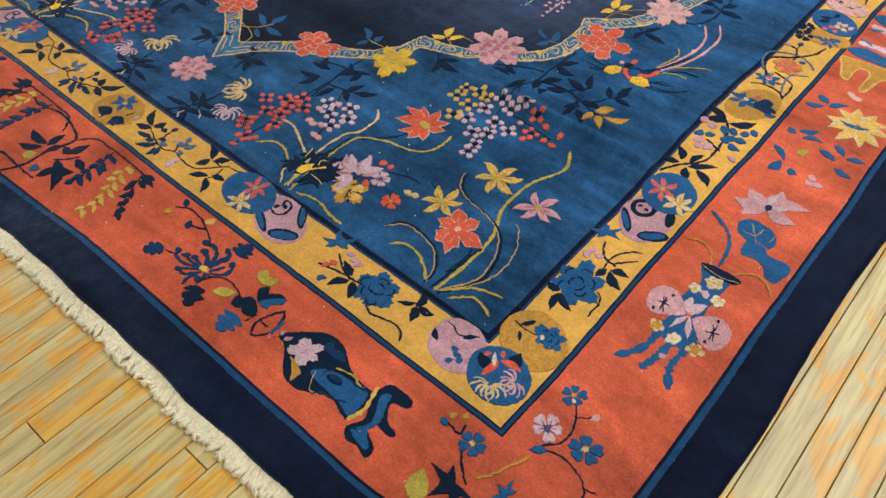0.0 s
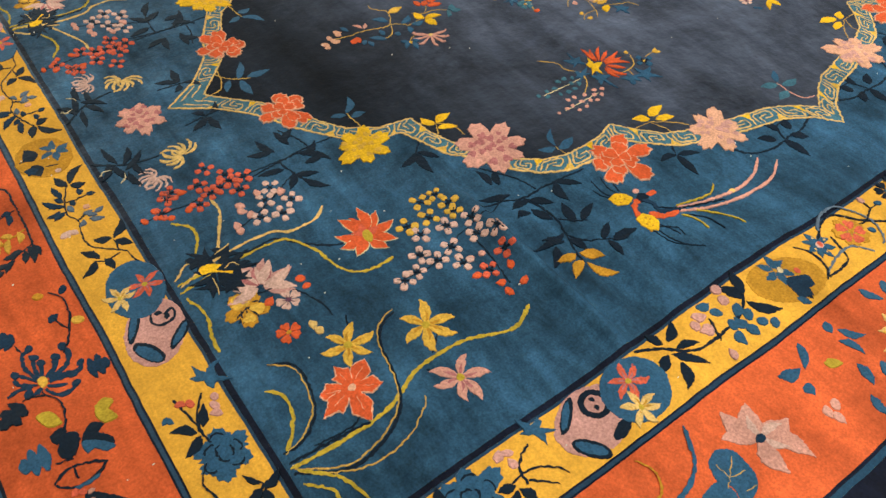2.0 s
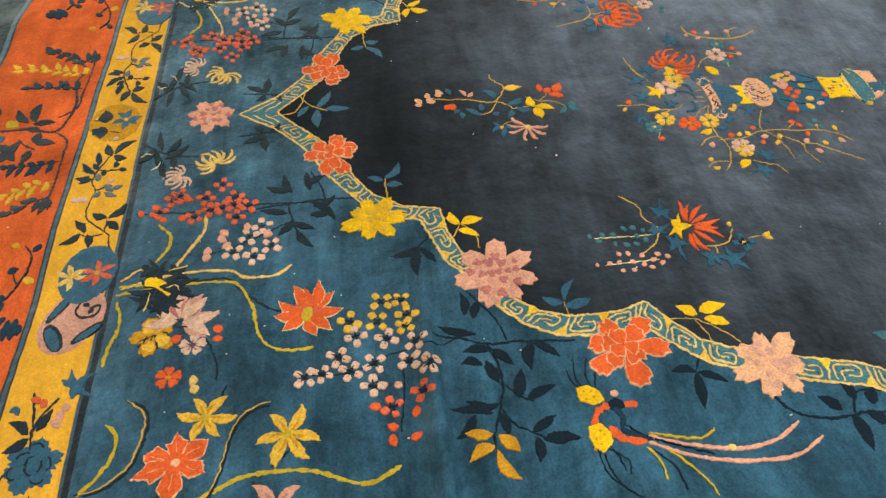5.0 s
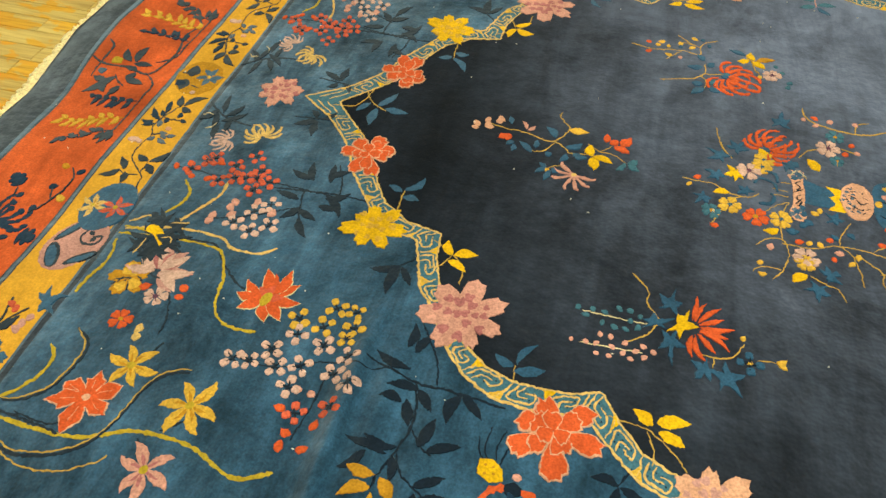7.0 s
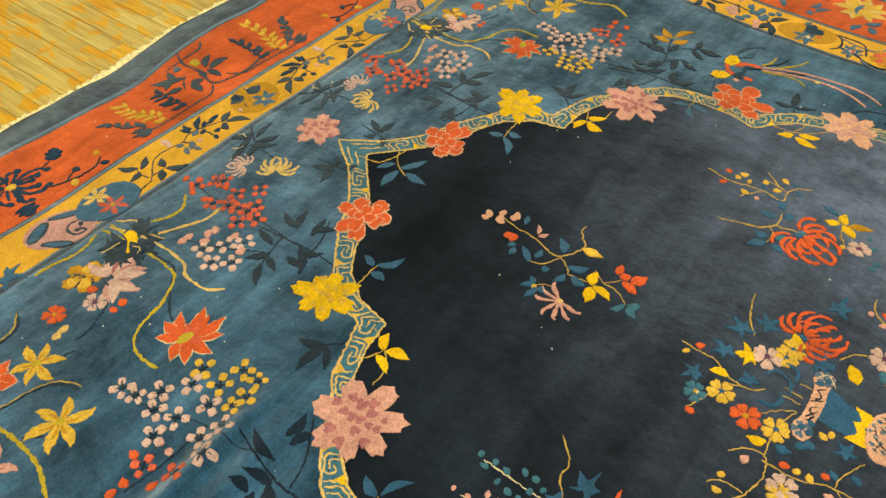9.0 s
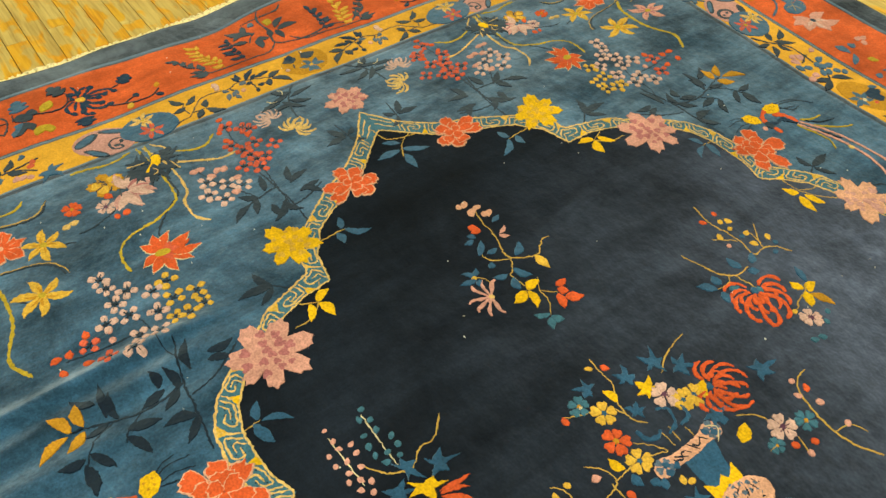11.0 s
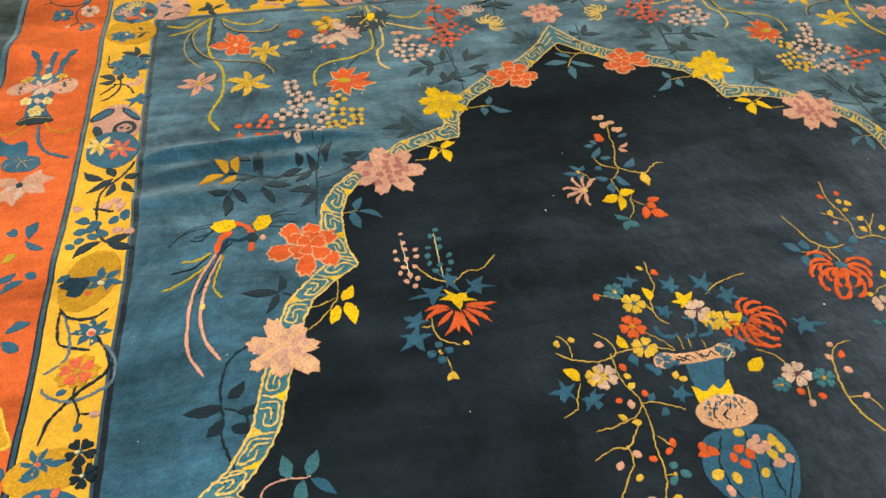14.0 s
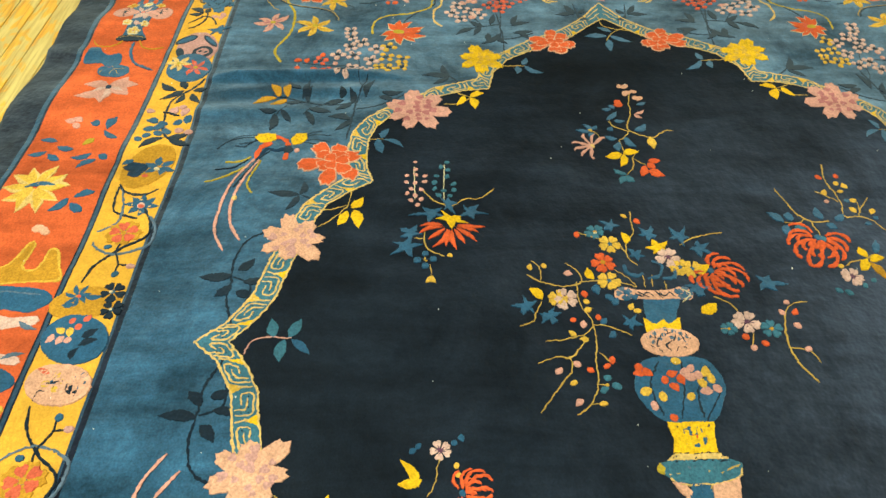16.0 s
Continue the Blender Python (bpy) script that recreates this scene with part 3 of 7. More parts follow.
    def lobed(self, mat, c, r, lobes, depth=0.16, seed=None):
        """A bloom's outline: blunt petals with nicked tips, parted by notches."""
        rnd = random.Random(seed if seed is not None else self.rnd.random())
        start, out = rnd.uniform(0, 360), []
        wide = [rnd.uniform(0.75, 1.25) for _ in range(lobes)]
        for k in range(lobes):
            span, p, gap = 360 * wide[k] / sum(wide), rnd.uniform(0.8, 1.14), rnd.uniform(0.88, 1.14) * (1 - depth)
            for f, q in ((0.0, gap), (0.15, p * 0.76), (0.28, p * 0.97), (0.4, p * 0.94), (0.53, p * 1.07), (0.66, p * 0.94), (0.78, p * 0.93), (0.9, p * 0.7)):
                out.append(turn((r * q * rnd.uniform(0.97, 1.03), 0), c, start + span * f))
            start += span
        self.add(mat, out, None, "bloom")

    def fan(self, mat, base, tip, width, rim=None, thick=0.0013):
        """A petal that widens to a nicked, blunt tip, with a thin edge of another colour."""
        l = math.dist(base, tip) or 0.001
        a = math.degrees(math.atan2(tip[1] - base[1], tip[0] - base[0]))
        j = [self.rnd.uniform(0.9, 1.1) for _ in range(11)]
        shape = ((0.0, 0.12), (0.3, 0.34), (0.6, 0.5), (0.82, 0.47), (0.9, 0.3), (1.0, 0.22), (0.93, 0.02), (1.0, -0.2), (0.9, -0.3), (0.8, -0.48), (0.58, -0.5), (0.3, -0.33), (0.0, -0.12))
        if rim:
            self.add(rim, [turn((l * u * j[i % 11] + (thick if u > 0.5 else 0), width * v * j[i % 11] + math.copysign(thick, v)), base, a) for i, (u, v) in enumerate(shape)], None, "petal_edge")
        self.add(mat, [turn((l * u * j[i % 11], width * v * j[i % 11]), base, a) for i, (u, v) in enumerate(shape)], None, "petal")

    def peony(self, mat, c, r, second, edged=False):
        rnd = self.rnd
        if edged:
            # petals lie over one another like scales, each with a pale edge
            tilt = rnd.uniform(0, 360)
            for n, start, reach, wide in ((6, 0.3, 1.08, 0.52), (5, 0.14, 0.74, 0.5), (3, 0.02, 0.44, 0.42)):
                for k in range(n):
                    a = tilt + 25 * n + 360 / n * k + rnd.uniform(-13, 13)
                    q = rnd.uniform(0.72, 1.2)
                    self.fan(mat, turn((r * start, 0), c, a), turn((r * reach * q, 0), c, a + rnd.uniform(-8, 8)), r * wide * rnd.uniform(0.85, 1.15), SALMON, 0.0016)
            return
        self.lobed(mat, c, r, 7, 0.4)
        for n, at, size in ((8, 0.62, 0.1), (6, 0.36, 0.11), (2, 0.1, 0.1)):
            for k in range(n):
                if rnd.random() < 0.12:
                    continue
                a = 360 / n * k + rnd.uniform(-18, 18)
                p = turn((r * at * rnd.uniform(0.85, 1.12), 0), c, a)
                w = size * rnd.uniform(0.8, 1.5)
                b = a + rnd.uniform(-30, 30)
                self.add(second, [turn((r * w * u, r * w * v), p, b) for u, v in ((-1.0, 0.25), (-0.35, 0.75), (0.55, 1.05), (0.95, 0.55), (0.6, 0.0), (0.95, -0.6), (0.5, -1.0), (-0.35, -0.75), (-1.0, -0.25))], None, "petal_shade")

    def rose(self, mat, c, r):
        """A full bloom of rounded petals parted by dark lines."""
        self.lobed(mat, c, r, 6, 0.3)
        for n, at, size in ((5, 0.55, 0.2), (3, 0.2, 0.17)):
            for k in range(n):
                a = 360 / n * k + self.rnd.uniform(-14, 14)
                p = turn((r * at * self.rnd.uniform(0.75, 1.2), 0), c, a)
                a += self.rnd.uniform(-35, 35)
                self.stem(INK, r * 0.1, [turn((r * size * 0.5 * math.cos(t), r * size * math.sin(t)), p, a) for t in (-1.7, -0.9, 0.0, 0.9, 1.7)])

    def rosette(self, mat, r, centres):
        for c in centres:
            self.lobed(mat, c, r, 5, 0.25)
            self.disc(MAUVE, c, r * 0.16, r * 0.16)

    # laying down
    def lay(self, shapes, name, parent, label, fx, fy, lift, rise):
        """One mesh of these shapes, each with its own height above the ground."""
        verts, faces, mats, used = [], [], [], []
        flipped = (fx + fy) % 2 == 1
        for order, (index, outline, fill, kind) in shapes:
            z = lift + min(order * 0.00005, rise)
            mat = self.mats[index]
            if mat not in used:
                used.append(mat)
            slot = used.index(mat)
            pts = [mirrored(p, fx, fy) for p in outline]
            inner, tris = (pts, fill) if fill else geometry_fill(pts)
            base, edge = len(verts), len(pts)
            verts += [place(x, y, z) for x, y in inner]
            for f in tris:
                g = tuple(base + i for i in f)
                faces.append(g[::-1] if (fill and not flipped) else g)
                mats.append(slot)
            cx, cy = sum(p[0] for p in pts) / edge, sum(p[1] for p in pts) / edge
            low = len(verts)
            for x, y in pts:
                l = math.hypot(x - cx, y - cy) or 1
                verts.append(place(x + (x - cx) / l * 0.0012, y + (y - cy) / l * 0.0012, z - 0.0022))
            for i in range(edge):
                j = (i + 1) % edge
                faces.append((base + i, low + i, low + j, base + j))
                mats.append(slot)
        return part(name, mesh_of(name, verts, faces, used, mats), parent, label)

    def done(self, lift=0.0009, label="", rise=0.0014):
        numbered = list(enumerate(self.shapes))
        for fx, fy in MIRRORS[self.where]:
            if fx or len(numbered) == 1:
                self.lay(numbered, self.name, rug, label, fx, fy, lift, rise)
                continue
            first = self.lay(numbered[:1], self.name, rug, label, fx, fy, lift, rise)
            for pair in numbered[1:]:
                self.lay([pair], pair[1][3], first, "", fx, fy, lift, rise)


def geometry_fill(pts):
    """Triangles inside an outline, with inner points so that wide shapes follow the folds."""
    xs, ys = [p[0] for p in pts], [p[1] for p in pts]
    wide = max(max(xs) - min(xs), max(ys) - min(ys))
    cell, inner = (0.009 if wide < 0.3 else 0.0125), []
    if min(max(xs) - min(xs), max(ys) - min(ys)) > 0.013:
        x = min(xs) + cell / 2
        while x < max(xs):
            y = min(ys) + cell / 2
            while y < max(ys):
                hit, near = False, 1.0
                for (ax, ay), (bx, by) in zip(pts, pts[1:] + pts[:1]):
                    if (ay > y) != (by > y) and x < (bx - ax) * (y - ay) / (by - ay) + ax:
                        hit = not hit
                    near = min(near, abs(ax - x) + abs(ay - y))
                if hit and near > cell * 0.4:
                    inner.append((x, y))
                y += cell
            x += cell
    n = len(pts)
    all_points = [Vector(p) for p in pts + inner]
    out, _, tris, origin, _, _ = delaunay_2d_cdt(all_points, [(i, (i + 1) % n) for i in range(n)], [], 1, 1e-6)
    if len(out) == len(all_points):
        return pts + inner, tris
    # the outline crosses itself: a plain fan does
    c = (sum(xs) / n, sum(ys) / n)
    return pts + [c], [(i, (i + 1) % n, n) for i in range(n)]


# ---- the medallion and its fret band: one quarter, mirrored ----
BAND_OUT = [(0.18, 0.955), (0.255, 0.903), (0.315, 0.84), (0.367, 0.755), (0.42, 0.684), (0.495, 0.632), (0.527, 0.63), (0.543, 0.587),
            (0.563, 0.527), (0.59, 0.5), (0.647, 0.415), (0.677, 0.38), (0.73, 0.353), (0.785, 0.347), (0.84, 0.352), (0.868, 0.36),
            (0.905, 0.322), (0.955, 0.277), (1.0, 0.262), (1.12, 0.229), (1.185, 0.216), (1.247, 0.18), (1.285, 0.135)]
BAND_IN = [(0.257, 0.955), (0.295, 0.912), (0.345, 0.862), (0.398, 0.775), (0.443, 0.703), (0.505, 0.663), (0.568, 0.652), (0.573, 0.597),
           (0.595, 0.54), (0.62, 0.51), (0.67, 0.432), (0.708, 0.403), (0.757, 0.387), (0.8, 0.387), (0.845, 0.388), (0.89, 0.405),
           (0.917, 0.362), (0.96, 0.318), (1.01, 0.297), (1.125, 0.27), (1.192, 0.256), (1.238, 0.23), (1.285, 0.193)]


def resample(points, n):
    total = [0.0]
    for a, b in zip(points, points[1:]):
        total.append(total[-1] + math.dist(a, b))
    out, k = [], 0
    for i in range(n + 1):
        s = total[-1] * i / n
        while k < len(points) - 2 and total[k + 1] < s:
            k += 1
        t = (s - total[k]) / (total[k + 1] - total[k])
        out.append((points[k][0] + (points[k + 1][0] - points[k][0]) * t, points[k][1] + (points[k + 1][1] - points[k][1]) * t))
    return out


def whole_loop(quarter):
    loop = list(quarter)
    loop += [mirrored(p, 1, 0) for p in quarter[-2::-1]]
    loop += [mirrored(p, 1, 1) for p in quarter[1:]]
    loop += [mirrored(p, 0, 1) for p in quarter[-2:0:-1]]
    return loop


def refine(points, spacing):
    out = []
    for a, b in zip(points, points[1:] + points[:1]):
        k = max(1, round(math.dist(a, b) / spacing))
        out += [(a[0] + (b[0] - a[0]) * j / k, a[1] + (b[1] - a[1]) * j / k) for j in range(k)]
    return out


m = Motif("medallion", "one")
m.add(NIGHT, refine(whole_loop([((a[0] + b[0]) / 2, (a[1] + b[1]) / 2) for a, b in zip(BAND_OUT, BAND_IN)]), 0.012))
m.done(0.0004, "midnight blue scalloped centre")

m = Motif("fret_band", "all")
fine_out, fine_in = [], []
for k in range(22):
    for j in range(3):
        for fine_list, source in ((fine_out, BAND_OUT), (fine_in, BAND_IN)):
            a, b = source[k], source[k + 1]
            fine_list.append((a[0] + (b[0] - a[0]) * j / 3, a[1] + (b[1] - a[1]) * j / 3))
fine_out.append(BAND_OUT[-1])
fine_in.append(BAND_IN[-1])
count = len(fine_out)
m.add(TEAL, fine_out + fine_in[::-1], [(i, i + 1, 2 * count - 2 - i, 2 * count - 1 - i) for i in range(count - 1)])


def band_point(u, v):
    """A point on the band, u of 22 stretches along it and v across."""
    k = min(21, int(u))
    t = u - k
    a = [BAND_OUT[k][i] + (BAND_OUT[k + 1][i] - BAND_OUT[k][i]) * t for i in (0, 1)]
    b = [BAND_IN[k][i] + (BAND_IN[k + 1][i] - BAND_IN[k][i]) * t for i in (0, 1)]
    return a[0] + (b[0] - a[0]) * v, a[1] + (b[1] - a[1]) * v


def along(u, metres):
    """Moves u on by a length."""
    step_u = 0.02
    while metres > 0 and u < 22:
        metres -= math.dist(band_point(u, 0.5), band_point(min(22, u + step_u), 0.5))
        u += step_u
    return min(22, u)


for v in (0.3, 0.62):
    m.stem(CREAMGOLD, 0.0034, [band_point(w * 0.1, v) for w in range(1, 9)])
u, odd = 0.85, False
while u < 21.6:
    w = along(u, 0.062)
    at = lambda s, v: band_point(u + (w - u) * s, 1 - v if odd else v)
    m.add(YELLOW if odd else GOLD, [at(-0.05, 0.02), at(0.27, 0.02), at(0.12, 0.52)])
    m.stem(CREAMGOLD, 0.0038, [at(0.1, 0.1), at(0.14, 0.5), at(0.1, 0.88)])
    m.stem(CREAMGOLD, 0.0038, [at(0.3, 0.9), at(0.28, 0.3), at(0.5, 0.17), at(0.86, 0.2), at(0.92, 0.45), at(0.84, 0.64), at(0.6, 0.62)])
    m.stem(CREAMGOLD, 0.0036, [at(0.46, 0.9), at(0.45, 0.5), at(0.58, 0.4), at(0.74, 0.42)])
    m.dots(INK, 0.0017, [at(s, v) for s in (0.35, 0.5, 0.65, 0.8) for v in (0.36, 0.66)])
    u, odd = w, not odd
m.stem(CREAMGOLD, 0.0048, resample(BAND_OUT, 110))
m.stem(CREAMGOLD, 0.0044, resample(BAND_IN, 110))
m.done(0.0008, "blue fret band edged in pale gold", 0.0004)

# ---- flowers, birds and vases of the field and borders ----
m = Motif("grass_clump", "all")
m.stem(OLIVE, 0.0075, [(0.01, 0.129), (0.09, 0.125), (0.175, 0.13), (0.245, 0.159), (0.336, 0.16), (0.412, 0.133), (0.463, 0.155)])
m.stem(INK, 0.0073, [(0.01, 0.12), (0.076, 0.085), (0.132, 0.089), (0.181, 0.115), (0.205, 0.155), (0.224, 0.234), (0.249, 0.263), (0.273, 0.27)])
m.stem(TAN, 0.0032, [(0.014, 0.125), (0.079, 0.09), (0.134, 0.096), (0.182, 0.122), (0.205, 0.16), (0.223, 0.239), (0.249, 0.268), (0.274, 0.276)])
m.stem(TAN, 0.003, [(0.016, 0.117), (0.092, 0.075), (0.163, 0.073), (0.218, 0.103), (0.225, 0.116)])
m.stem(INK, 0.0059, [(0.012, 0.155), (0.048, 0.158), (0.085, 0.191), (0.099, 0.239), (0.095, 0.277), (0.062, 0.299)])
m.stem(TAN, 0.0031, [(0.014, 0.153), (0.048, 0.163), (0.082, 0.194), (0.094, 0.24), (0.091, 0.273), (0.064, 0.299)])
m.stem(OLIVE, 0.0058, [(0.038, 0.259), (0.059, 0.236), (0.049, 0.191), (0.019, 0.155)])
m.stem(OLIVE, 0.0055, [(0.017, 0.122), (0.063, 0.077), (0.077, 0.032)])
m.stem(OLIVE, 0.0054, [(0.013, 0.099), (0.042, 0.072), (0.043, 0.047), (0.032, 0.023)])
m.stem(INK, 0.0057, [(0.012, 0.137), (0.068, 0.134), (0.14, 0.128)])
m.done()
m = Motif("ribbon_plant", "all")
m.stem(INK, 0.0054, [(0.106, 0.514), (0.184, 0.522), (0.217, 0.491), (0.266, 0.449), (0.294, 0.441)])
m.stem(OLIVE, 0.0058, [(0.01, 0.499), (0.057, 0.506), (0.106, 0.514), (0.183, 0.515), (0.214, 0.5), (0.238, 0.453), (0.25, 0.399), (0.284, 0.366), (0.337, 0.367)])
m.stem(CREAMGOLD, 0.0061, [(0.016, 0.511), (0.104, 0.538), (0.178, 0.54), (0.201, 0.535), (0.223, 0.52), (0.273, 0.519), (0.3, 0.539)])
m.stem(CREAMGOLD, 0.0063, [(0.097, 0.55), (0.124, 0.601), (0.141, 0.637), (0.14, 0.674)])
m.stem(OLIVE, 0.0063, [(0.065, 0.568), (0.082, 0.602), (0.081, 0.63), (0.057, 0.656)])
m.stem(CREAMGOLD, 0.0054, [(0.014, 0.528), (0.04, 0.551), (0.068, 0.547)])
m.stem(OLIVE, 0.0059, [(0.014, 0.485), (0.026, 0.439), (0.016, 0.392), (0.013, 0.36)])
m.stem(OLIVE, 0.0053, [(0.014, 0.516), (0.05, 0.518), (0.087, 0.514)])
m.leaf(INK, (0.077, 0.512), (0.05, 0.576), 0.017)
m.leaf(INK, (0.077, 0.512), (0.083, 0.572), 0.017)
m.leaf(INK, (0.081, 0.51), (0.111, 0.548), 0.017)
m.leaf(INK, (0.081, 0.51), (0.124, 0.522), 0.0191)
m.leaf(INK, (0.081, 0.51), (0.108, 0.481), 0.0191)
m.leaf(INK, (0.081, 0.51), (0.091, 0.447), 0.0213)
m.leaf(INK, (0.075, 0.512), (0.062, 0.468), 0.017)
m.leaf(INK, (0.075, 0.512), (0.046, 0.529), 0.0128)
m.oak_leaf(INK, (0.07, 0.53), (0.05, 0.556), 0.034)
m.jag(INK, (0.09, 0.528), (0.112, 0.548), 0.042)
m.jag(INK, (0.094, 0.506), (0.122, 0.5), 0.04)
m.jag(INK, (0.086, 0.49), (0.098, 0.462), 0.044)
m.jag(INK, (0.068, 0.492), (0.055, 0.474), 0.034)
m.blob(YELLOW, [(0.056, 0.53), (0.072, 0.531), (0.085, 0.522), (0.098, 0.508), (0.1, 0.492), (0.09, 0.488), (0.082, 0.503), (0.068, 0.512), (0.055, 0.515)])
m.leaf(INK, (0.079, 0.511), (0.144, 0.487), 0.0149)
m.leaf(INK, (0.079, 0.511), (0.144, 0.526), 0.0149)
m.leaf(INK, (0.074, 0.506), (0.028, 0.505), 0.0138)
m.leaf(INK, (0.078, 0.505), (0.121, 0.461), 0.0148)
m.stem(CREAMGOLD, 0.0022, [(0.091, 0.545), (0.106, 0.55), (0.118, 0.555)])
m.stem(CREAMGOLD, 0.0021, [(0.09, 0.507), (0.107, 0.513), (0.115, 0.501)])
m.stem(CREAMGOLD, 0.0021, [(0.066, 0.497), (0.065, 0.479), (0.061, 0.462)])
m.done()
m = Motif("lotus", "all")
m.lotus(PINK, (0.128, 0.458), 0.054, 77)
m.done()
m = Motif("gold_blossom", "all")
m.stem(INK, 0.004, [(0.093, 0.432), (0.155, 0.416), (0.188, 0.351), (0.191, 0.322)])
m.leaf(INK, (0.087, 0.423), (0.065, 0.442), 0.018)
m.leaf(INK, (0.086, 0.417), (0.112, 0.425), 0.02)
m.leaf(INK, (0.086, 0.417), (0.062, 0.392), 0.02)
m.lobed(OCHRE, (0.085, 0.41), 0.034, 5, 0.38)
m.lobed(GOLD, (0.083, 0.43), 0.019, 4, 0.3)
for tip in ((0.06, 0.4), (0.066, 0.386), (0.084, 0.38), (0.104, 0.39), (0.11, 0.406)):
    m.leaf(INK, (0.085, 0.413), tip, 0.0045)
m.fan(GOLD, (0.09, 0.41), (0.108, 0.394), 0.022)
m.fan(GOLD, (0.084, 0.402), (0.078, 0.383), 0.02)
m.stem(INK, 0.0045, [(0.076, 0.412), (0.071, 0.398)])
m.stem(INK, 0.0045, [(0.09, 0.404), (0.094, 0.388)])
m.stem(INK, 0.004, [(0.098, 0.418), (0.108, 0.412)])
m.done()
m = Motif("small_blossom", "all")
m.blossoms(PINK, 0.0258, [(0.148, 0.389)], 5)
m.dots(RED, 0.0113, [(0.185, 0.417), (0.186, 0.398), (0.12, 0.404)])
m.blossoms(RED, 0.0255, [(0.118, 0.333)], 5)
m.dots(CREAMGOLD, 0.0095, [(0.154, 0.325), (0.158, 0.309)])
m.done()
m = Motif("lily", "all")
m.stem(INK, 0.0056, [(0.206, 0.311), (0.197, 0.277)])
m.lily(GOLD, (0.181, 0.259), 0.0437, 51)
m.done()
m = Motif("lily", "all")
m.stem(INK, 0.0053, [(0.306, 0.196), (0.278, 0.169)])
m.lily(GOLD, (0.301, 0.219), 0.0493, 64)
m.done()
m = Motif("lily", "all")
m.stem(INK, 0.0041, [(0.148, 0.162), (0.119, 0.137), (0.056, 0.141)])
m.lily(RED, (0.147, 0.19), 0.054, 27, True)
m.done()
m = Motif("lily", "all")
m.stem(INK, 0.0051, [(0.254, 0.151), (0.282, 0.127)])
m.lily(PINK, (0.289, 0.11), 0.0468, 54)
m.done()
m = Motif("starflower", "all")
m.star(RED, (0.331, 0.444), 0.0628, 74)
m.done()
m = Motif("hydrangea", "all")
m.stem(INK, 0.0026, [(0.309, 0.316), (0.394, 0.316), (0.463, 0.345), (0.535, 0.35), (0.597, 0.373)])
m.stem(INK, 0.004, [(0.478, 0.346), (0.474, 0.269), (0.465, 0.206)])
m.blossoms(GOLD, 0.0234, [(0.449, 0.446), (0.44, 0.407), (0.489, 0.415), (0.396, 0.411)])
m.blossoms(GOLD, 0.0191, [(0.482, 0.446), (0.485, 0.394)])
m.blossoms(PINK, 0.0222, [(0.405, 0.382), (0.454, 0.373), (0.499, 0.361), (0.376, 0.345), (0.432, 0.329), (0.486, 0.327), (0.517, 0.311), (0.324, 0.313), (0.395, 0.318), (0.428, 0.29)])
m.blossoms(PINK, 0.0189, [(0.351, 0.317)])
m.dots(PINK, 0.009, [(0.466, 0.287), (0.443, 0.29)])
m.blossoms(RED, 0.021, [(0.502, 0.269), (0.455, 0.25)])
m.dots(RED, 0.0097, [(0.489, 0.238), (0.455, 0.218), (0.455, 0.195), (0.487, 0.198), (0.43, 0.252)])
m.done()
m = Motif("hydrangea", "all")
m.stem(INK, 0.0037, [(0.011, 0.687), (0.111, 0.684), (0.216, 0.692), (0.356, 0.688)])
m.blossoms(RED, 0.0216, [(0.165, 0.751), (0.191, 0.715), (0.218, 0.691), (0.136, 0.716), (0.169, 0.69), (0.195, 0.664), (0.086, 0.728), (0.077, 0.717)])
m.blossoms(RED, 0.0203, [(0.119, 0.671), (0.053, 0.687), (0.147, 0.686), (0.191, 0.696)])
m.dots(RED, 0.0094, [(0.021, 0.687), (0.044, 0.701), (0.063, 0.668), (0.097, 0.67), (0.048, 0.68), (0.103, 0.715)])
m.done()
m = Motif("hydrangea", "all")
m.stem(INK, 0.0035, [(0.15, 0.577), (0.219, 0.601), (0.291, 0.641)])
m.blossoms(PINK, 0.0229, [(0.245, 0.637), (0.222, 0.613), (0.263, 0.587), (0.195, 0.58), (0.233, 0.566)])
m.dots(PINK, 0.0106, [(0.177, 0.626), (0.175, 0.613), (0.149, 0.586), (0.15, 0.572), (0.254, 0.617), (0.216, 0.637), (0.183, 0.596)])
m.done()
m = Motif("chrysanthemum", "all")
m.stem(INK, 0.0066, [(-0.002, 0.883), (0.048, 0.848), (0.111, 0.835)])
m.mum(CREAMGOLD, (0.141, 0.819), 0.037, 124)
m.leaf(INK, (0.038, 0.858), (0.028, 0.917), 0.0132)
m.leaf(INK, (0.048, 0.85), (0.072, 0.892), 0.0158)
m.leaf(INK, (0.023, 0.867), (-0.002, 0.827), 0.0158)
m.leaf(INK, (0.064, 0.844), (0.069, 0.801), 0.0131)
m.leaf(INK, (0.028, 0.857), (0.038, 0.804), 0.0158)
m.stem(CREAM, 0.0026, [(-0, 0.843), (0.011, 0.85), (0.022, 0.847)])
m.stem(CREAM, 0.0026, [(0.024, 0.804), (0.036, 0.813), (0.039, 0.825)])
m.done()
m = Motif("chrysanthemum", "all")
m.mum(PALE, (0.075, 0.778), 0.032, -156)
m.leaf(INK, (0.053, 0.778), (0.046, 0.826), 0.0151)
m.leaf(INK, (0.046, 0.834), (0.088, 0.869), 0.0156)
m.done()
m = Motif("leaf_branch", "all")
m.stem(INK, 0.0051, [(0.214, 0.677), (0.29, 0.688), (0.358, 0.695), (0.411, 0.695)])
m.stem(INK, 0.0049, [(0.29, 0.688), (0.302, 0.637), (0.318, 0.589)])
m.stem(INK, 0.0039, [(0.358, 0.695), (0.35, 0.731), (0.331, 0.771)])
